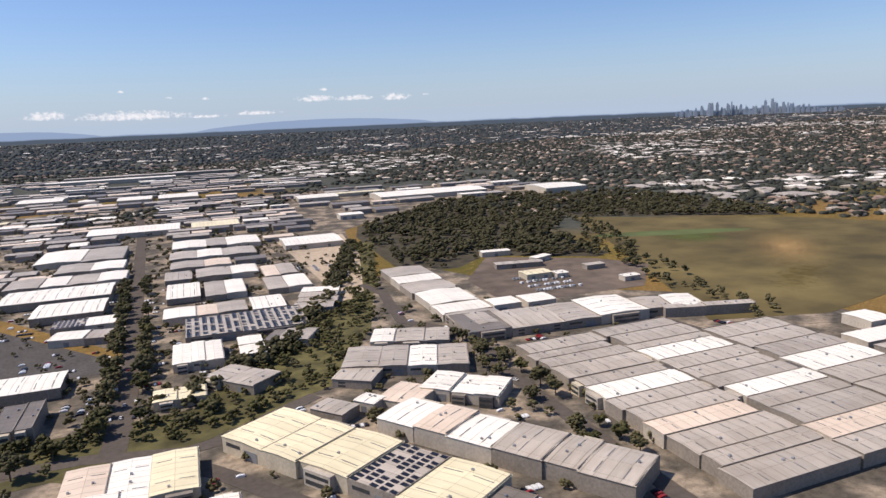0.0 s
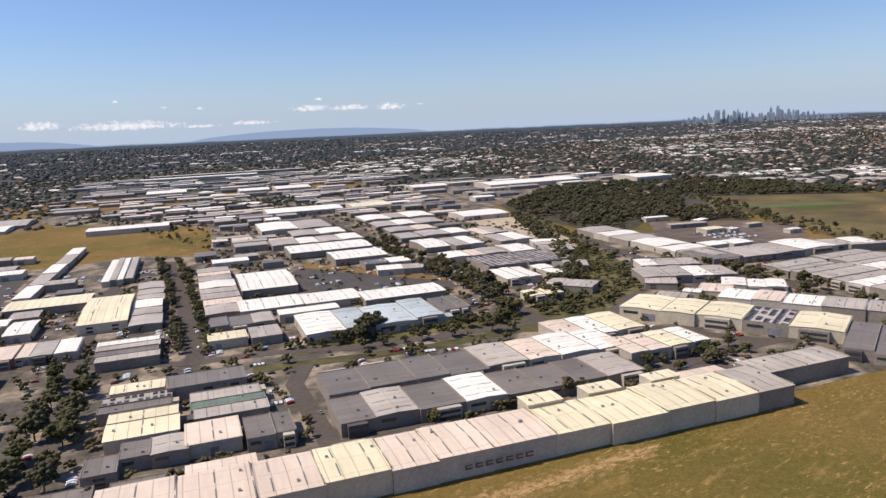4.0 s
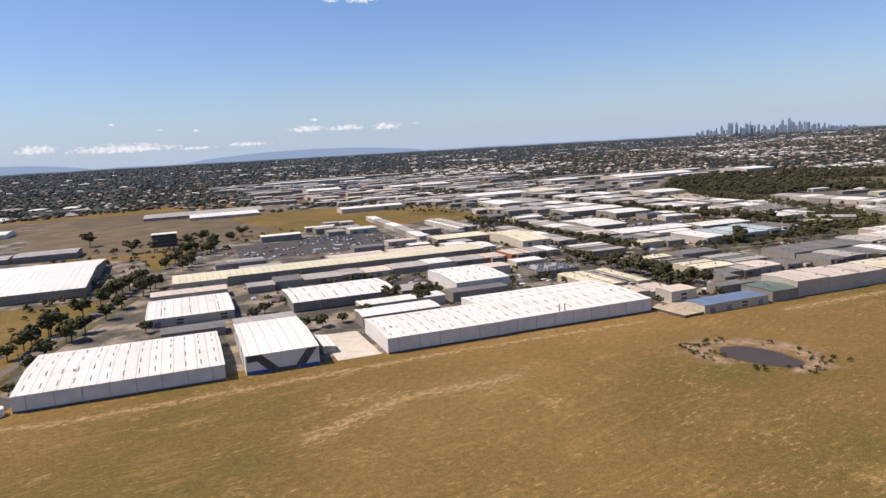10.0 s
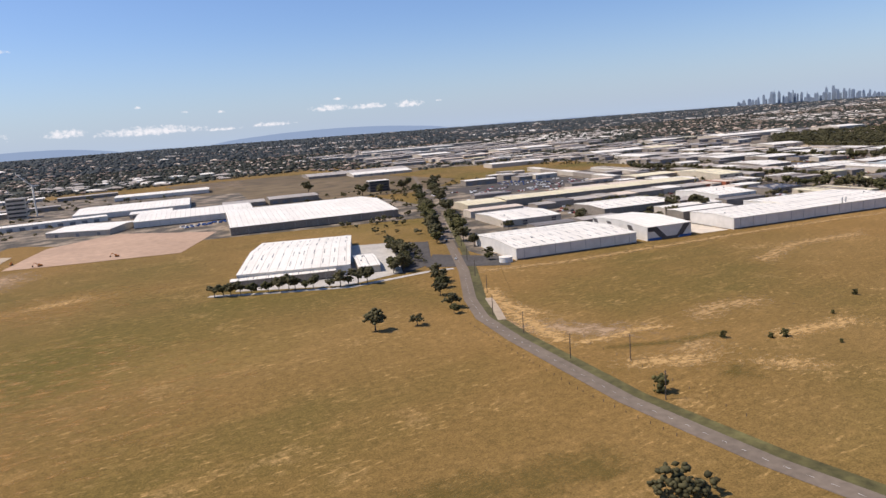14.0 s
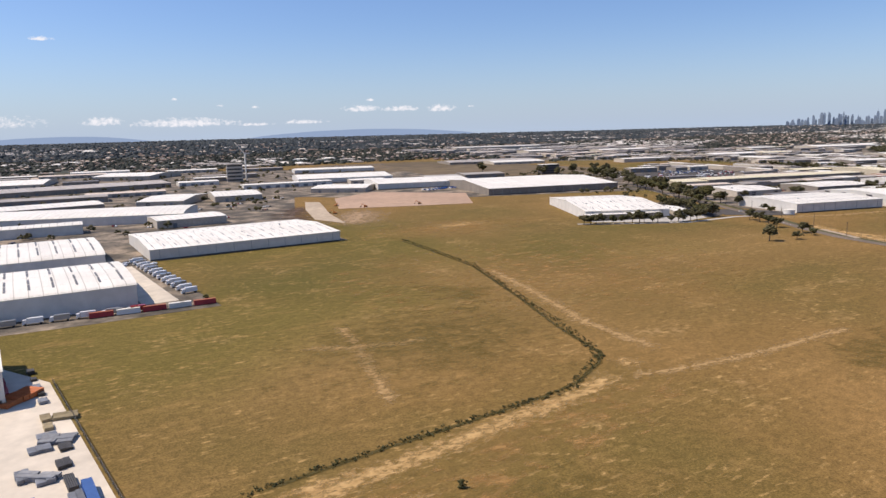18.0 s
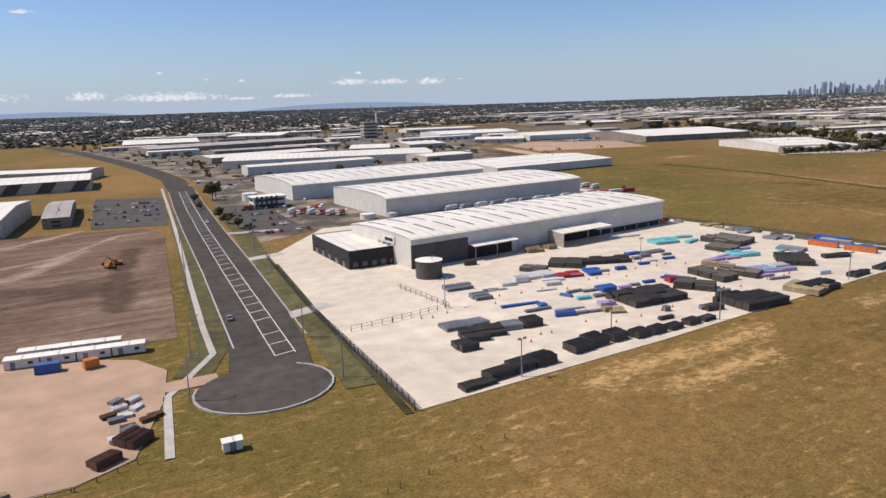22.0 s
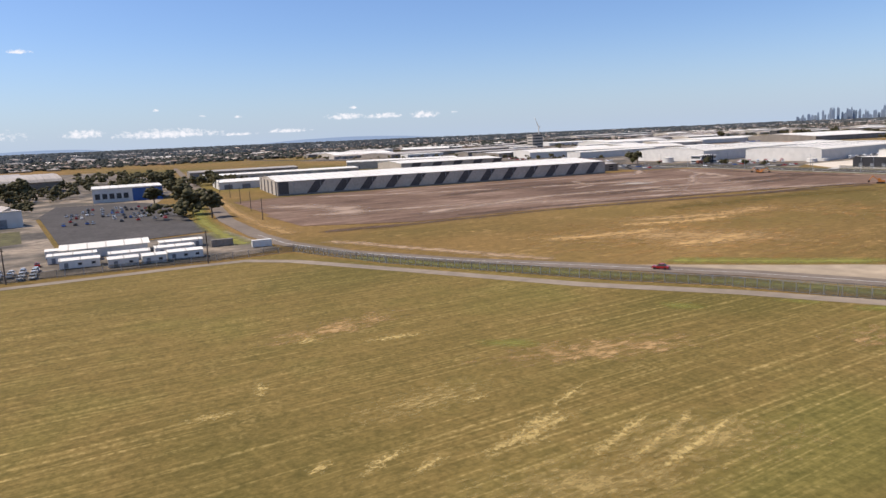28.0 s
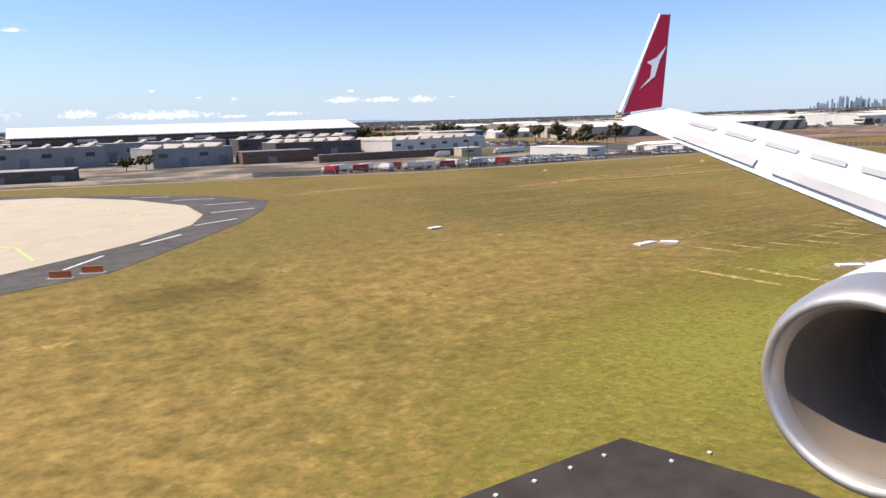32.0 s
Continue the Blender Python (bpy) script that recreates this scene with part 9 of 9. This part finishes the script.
works(-1061, 190, 8, 20, 17, 4.6, "grey", "grey", 4, "grey blank-walled workshop with saw-tooth roof lights")
works(-1040, 180, -6, 18, 10, 3.0, "brick", "dark", 0, "dark brown brick store")
works(-1020, 205, -4, 26, 16, 4.4, "dark", "grey", 6, "dark workshop with saw-tooth roof lights")
works(-984, 203, 14, 42, 22, 3.9, "pale", "grey", 8, "long pale grey workshop with rows of roof lights")
works(-1090, 215, 0, 26, 18, 5.4, "grey", "grey", 5, "grey engine workshop with roof pipes")
works(-1098, 158, -12, 20, 9, 2.2, "dark", "grey", 0, "low dark depot with a flat roof")
works(-1116, 172, -12, 18, 10, 2.6, "grey", "white", 0, "low grey depot with a pale roof")
works(-997, 154, -4, 6, 4, 2.2, "cream", "cream", 0, "small tan brick gatehouse")
works(-981, 134, 3, 6, 20, 2.0, "pale", "white", 0, "small white store with an awning", "store")
works(-1014, 238, -2, 40, 12, 5.2, "dark", "grey", 7, "dark hall in front of a hangar")
works(-1060, 232, -2, 40, 12, 5.6, "grey", "grey", 6, "grey hall in front of a hangar")
t = thing("retaining_wall", at(-1013.5, 162.3, -3), "long dark brown brick wall", "wall")
put("face", Solid().box(-21, 21, -0.3, 0.3, -0.2, 1.9), WALL["brick"], None, t)
put("coping", Solid().box(-21.1, 21.1, -0.4, 0.4, 1.9, 2.05), WALL["pale"], None, t)


def truck(x, y, ang, colour, label, group="depot trucks"):
    t = thing("truck", at(x, y, ang, 0.08), label, "truck", group)
    bar("cargo_box", PAINT[colour], pose(0, -0.5, 0.35), (1.05, 3.0, 1.1), t)
    put("cab", Solid().profile([(1.1, 0.2), (1.9, 0.2), (1.95, 0.6), (1.75, 1.15), (1.1, 1.2)][::-1], -0.5, 0.5), PAINT["white"], None, t)
    bar("windscreen", M_GLASS, pose(0, 1.89, 0.62), (0.9, 0.05, 0.42), t)
    for sx in (-0.45, 0.45):
        for sy in (-1.5, 1.35):
            put("wheel", WHEEL, M_TYRE, pose(sx, sy, -0.03) @ Matrix.Scale(1.5, 4), t)


for i in range(7):
    truck(-1048 + 2.6 * i, 124.5 - 0.7 * i + (i % 2) * 3.5, (20, 95, 60, 110, 5, 80, 40)[i], ("red", "white", "red", "white", "white", "red", "silver")[i], "rigid truck with a box body in a depot yard")
for i in range(6):
    truck(-1030 + 3.4 * i, 121 - (i % 2) * 3, (90, 70, 15, 100, 85, 30)[i], ("white", "red", "white", "silver")[i % 4], "rigid truck with a box body in a depot yard")
for i in range(4):
    truck(-985 + 2.2 * i, 156 + 0.4 * i, 80, "white", "white tanker truck on a lawn edge")
truck(-1003, 157, 70, "white", "white truck beside a brick wall")
for i in range(11):
    truck(-652 + 5.0 * i, 169.5 - 0.35 * i, 88, "red" if i == 10 else ("white", "silver")[i % 2], "long trailer parked in a row", "parked trailers")
for i in range(13):
    truck(-593.6 + 0.45 * i, 234 - 4.6 * i, 100, ("white", "silver", "white")[i % 3], "white tanker parked in a row", "parked tankers")
for i in range(6):
    truck(-690 + 2.0 * i, 196 - 2.5 * i, 130, ("white", "red")[i % 2], "truck trailer in a loading yard", "parked trailers")

# containers along the depot boundary
for i in range(5):
    container(-609 + 5.4 * i, 165.6 - 0.35 * i, -3, (STOCK["red"], PAINT["white"], STOCK["red"], WALL["white"], STOCK["red"])[i], (WALL["red"], ROOF["white"], WALL["red"], ROOF["white"], WALL["red"])[i], 4.8, ("red" if i % 2 == 0 else "white") + " shipping container along the depot boundary")

# ---- airfield marks ----
M_ORANGE = STOCK["orange"]
for x, y in ((-1097.8, 49.9), (-1095.9, 50.4)):
    t = thing("airfield_sign", at(x, y, -30), "low orange airfield guidance board", "sign", "airfield signs")
    bar("board", M_ORANGE, pose(0, 0, 0.12), (1.35, 0.12, 0.42), t)
    bar("base", M_CONCRETE, pose(0, 0, 0), (1.6, 0.5, 0.1), t)
for x, y, a, ln in ((-1062.0, 34.5, 5, 1.8), (-1060.3, 33.8, -50, 1.2), (-1058.8, 21.8, -35, 1.6), (-1057.9, 20.9, -80, 1.2), (-1069.2, 51.4, 5, 1.2)):
    tagged(put("ground_marker", Solid().box(-ln / 2, ln / 2, -0.32, 0.32, 0.0, 0.1), M_PAINT, at(x, y, a, 0.095)), "white slab marker lying in airfield grass", "marker", "airfield markers")
for x, y in ((-1019.9, 95.5), (-986.4, 89.1)):
    t = thing("airfield_light", at(x, y, 0, 0.05), "small yellow light box on a pad in the grass", "light", "airfield lights")
    bar("pad", M_CONCRETE, pose(0, 0, 0), (1.0, 0.8, 0.08), t)
    bar("box", PAINT["yellow"], pose(0, 0, 0.08), (0.5, 0.3, 0.2), t)
for i in range(7):
    tagged(put("edge_marker", Solid().box(-0.05, 0.05, -0.05, 0.05, 0, 0.04), M_PAINT, at(-1092 + 1.2 * i, 12.9 - 0.25 * i * (i > 4), 20, 0.09)), "small white pavement edge marker", "marker", "pavement edge markers")
dashes("marking_apron", [(-1110, 62), (-1098, 66), (-1090, 74), (-1088, 84), (-1091, 96), (-1100, 106)], 0.16, 1.0, 0.8, PAINT["yellow"], 0.106, "yellow dashed apron line")
dashes("marking_taxi", [(-1140, 92), (-1108, 78), (-1100, 66), (-1099, 58)], 0.25, 2, 0, PAINT["yellow"], 0.107, "yellow curved taxi line")


# ---- the aircraft's wing and engine, as they hang over the field edge at the end of the flight ----
M_WING = plain("white_wing_paint", (0.74, 0.74, 0.75), 0.35, vary=0.08, spec=0.5, relief=0.02)
M_WINGGREY = plain("grey_wing_panel", (0.55, 0.53, 0.50), 0.5, vary=0.2, relief=0.02)
M_DUCT = plain("dull_inlet_lining", (0.25, 0.205, 0.165), 0.6, vary=0.3, relief=0)
M_LIP = plain("polished_inlet_lip", (0.60, 0.55, 0.50), 0.42, 0.8, vary=0.08, relief=0)
M_RED = plain("red_winglet_paint", (0.34, 0.012, 0.035), 0.35, vary=0.1, spec=0.5, relief=0)
air = thing("aircraft_wing", pose(-1093, 4, 8.5), "white jet airliner wing with a red winglet and engine, in flight", "aircraft wing")


def rel(p):
    return Vector(p) - Vector((-1093, 4, 8.5))


LE = [rel(p) for p in ((-1094.58, 1.02, 7.66), (-1094.11, 2.87, 8.16), (-1093.54, 6.28, 9.05))]
TE = [rel(p) for p in ((-1091.45, 1.74, 8.22), (-1092.34, 3.78, 8.62), (-1092.94, 6.06, 9.17))]


def chord(k, f, up=0.0):
    p = LE[k].lerp(TE[k], f)
    p.z += up * (TE[k] - LE[k]).length
    return tuple(p)


PROF = [(0.0, 0.0), (0.03, 0.025), (0.15, 0.045), (0.4, 0.05), (0.7, 0.03), (1.0, 0.0), (0.7, -0.03), (0.3, -0.05), (0.05, -0.03)]
n_p = len(PROF)
body = Solid().add([chord(k, f, u) for k in range(3) for f, u in PROF],
                   [(k * n_p + i, k * n_p + (i + 1) % n_p, (k + 1) * n_p + (i + 1) % n_p, (k + 1) * n_p + i) for k in range(2) for i in range(n_p)] + [tuple(range(n_p - 1, -1, -1)), tuple(range(2 * n_p, 3 * n_p))])
put("wing_box", body, M_WING, None, air)


def on_wing(s, f, up):
    k, r = (0, s * 2) if s < 0.5 else (1, s * 2 - 1)
    a, b = Vector(chord(k, f)), Vector(chord(k + 1, f))
    p = a.lerp(b, r)
    c = ((TE[k] - LE[k]).length * (1 - r) + (TE[k + 1] - LE[k + 1]).length * r)
    p.z += c * (0.052 - 0.03 * abs(f - 0.4)) + up
    return tuple(p)


for i in range(9):
    s0, s1 = 0.14 + 0.085 * i, 0.14 + 0.085 * i + 0.06
    put("spoiler_panel", Solid().add([on_wing(s0, 0.42, 0.01), on_wing(s1, 0.42, 0.01), on_wing(s1, 0.52, 0.012), on_wing(s0, 0.52, 0.012)], [(0, 1, 2, 3)]), M_WINGGREY, None, air)
for i in range(4):
    s0, s1 = 0.1 + 0.2 * i, 0.27 + 0.2 * i
    put("slat", Solid().add([on_wing(s0, 0.0, 0.0), on_wing(s1, 0.0, 0.0), on_wing(s1, 0.12, 0.018), on_wing(s0, 0.12, 0.018)], [(0, 1, 2, 3)]), M_WINGGREY, None, air)
b0, b1, t0, t1 = rel((-1093.53, 6.30, 9.12)), rel((-1093.05, 6.10, 9.18)), rel((-1092.74, 6.42, 10.33)), rel((-1092.62, 6.37, 10.33))
off = Vector((0.02, 0.045, 0))
wl_ = Solid().add([tuple(p + s_ * off) for s_ in (-0.5, 0.5) for p in (b0, b1, t1, t0)], [(3, 2, 1, 0), (4, 5, 6, 7), (0, 1, 5, 4), (1, 2, 6, 5), (2, 3, 7, 6), (3, 0, 4, 7)])
winglet = put("winglet", wl_, M_RED, None, air, "red winglet with a pale leading edge")
edge = Solid().limb(tuple(b0), tuple(t0), 0.035, 0.02, 6)
put("winglet_edge", edge, M_WING, None, winglet)
mark = [b0.lerp(b1, f).lerp(t0.lerp(t1, f), h) - 0.6 * off for f, h in ((0.25, 0.22), (0.5, 0.34), (0.45, 0.46), (0.2, 0.5), (0.55, 0.54), (0.95, 0.66), (0.72, 0.5), (0.66, 0.34))]
put("winglet_mark", Solid().add([tuple(p) for p in mark], [(0, 1, 7), (1, 2, 6, 7), (2, 3, 4), (2, 4, 5, 6)]), M_WING, None, winglet, "white plain emblem shape")
# the nacelle lies along the flight, its mouth to the front
axis_c = rel((-1096.67, 1.68, 7.73))
ring_n = 36
lathe = [(1.0, 0.44), (0.55, 0.41), (0.25, 0.42), (0.10, 0.445), (0.03, 0.47), (0.0, 0.495), (0.02, 0.53), (0.10, 0.57), (0.3, 0.61), (0.7, 0.65), (1.4, 0.66), (2.4, 0.57)]


def nacelle(part_, mat, label, squash=0.93):
    v = [(axis_c.x + dx, axis_c.y + r * math.cos(6.28319 * i / ring_n), axis_c.z + squash * r * math.sin(6.28319 * i / ring_n)) for dx, r in part_ for i in range(ring_n)]
    f = [(k * ring_n + i, k * ring_n + (i + 1) % ring_n, (k + 1) * ring_n + (i + 1) % ring_n, (k + 1) * ring_n + i) for k in range(len(part_) - 1) for i in range(ring_n)]
    ob = put(label, Solid().add(v, f), mat, None, air)
    for q in ob.data.polygons:
        q.use_smooth = True


nacelle(lathe[:4], M_DUCT, "inlet_duct")
nacelle(lathe[3:9], M_LIP, "inlet_lip")
nacelle(lathe[8:], M_WING, "engine_cowl")
put("fan", Solid().add([(axis_c.x + 0.9, axis_c.y + 0.43 * math.cos(6.28319 * i / 24), axis_c.z + 0.40 * math.sin(6.28319 * i / 24)) for i in range(24)], [tuple(range(24))]), WALL["dark"], None, air)
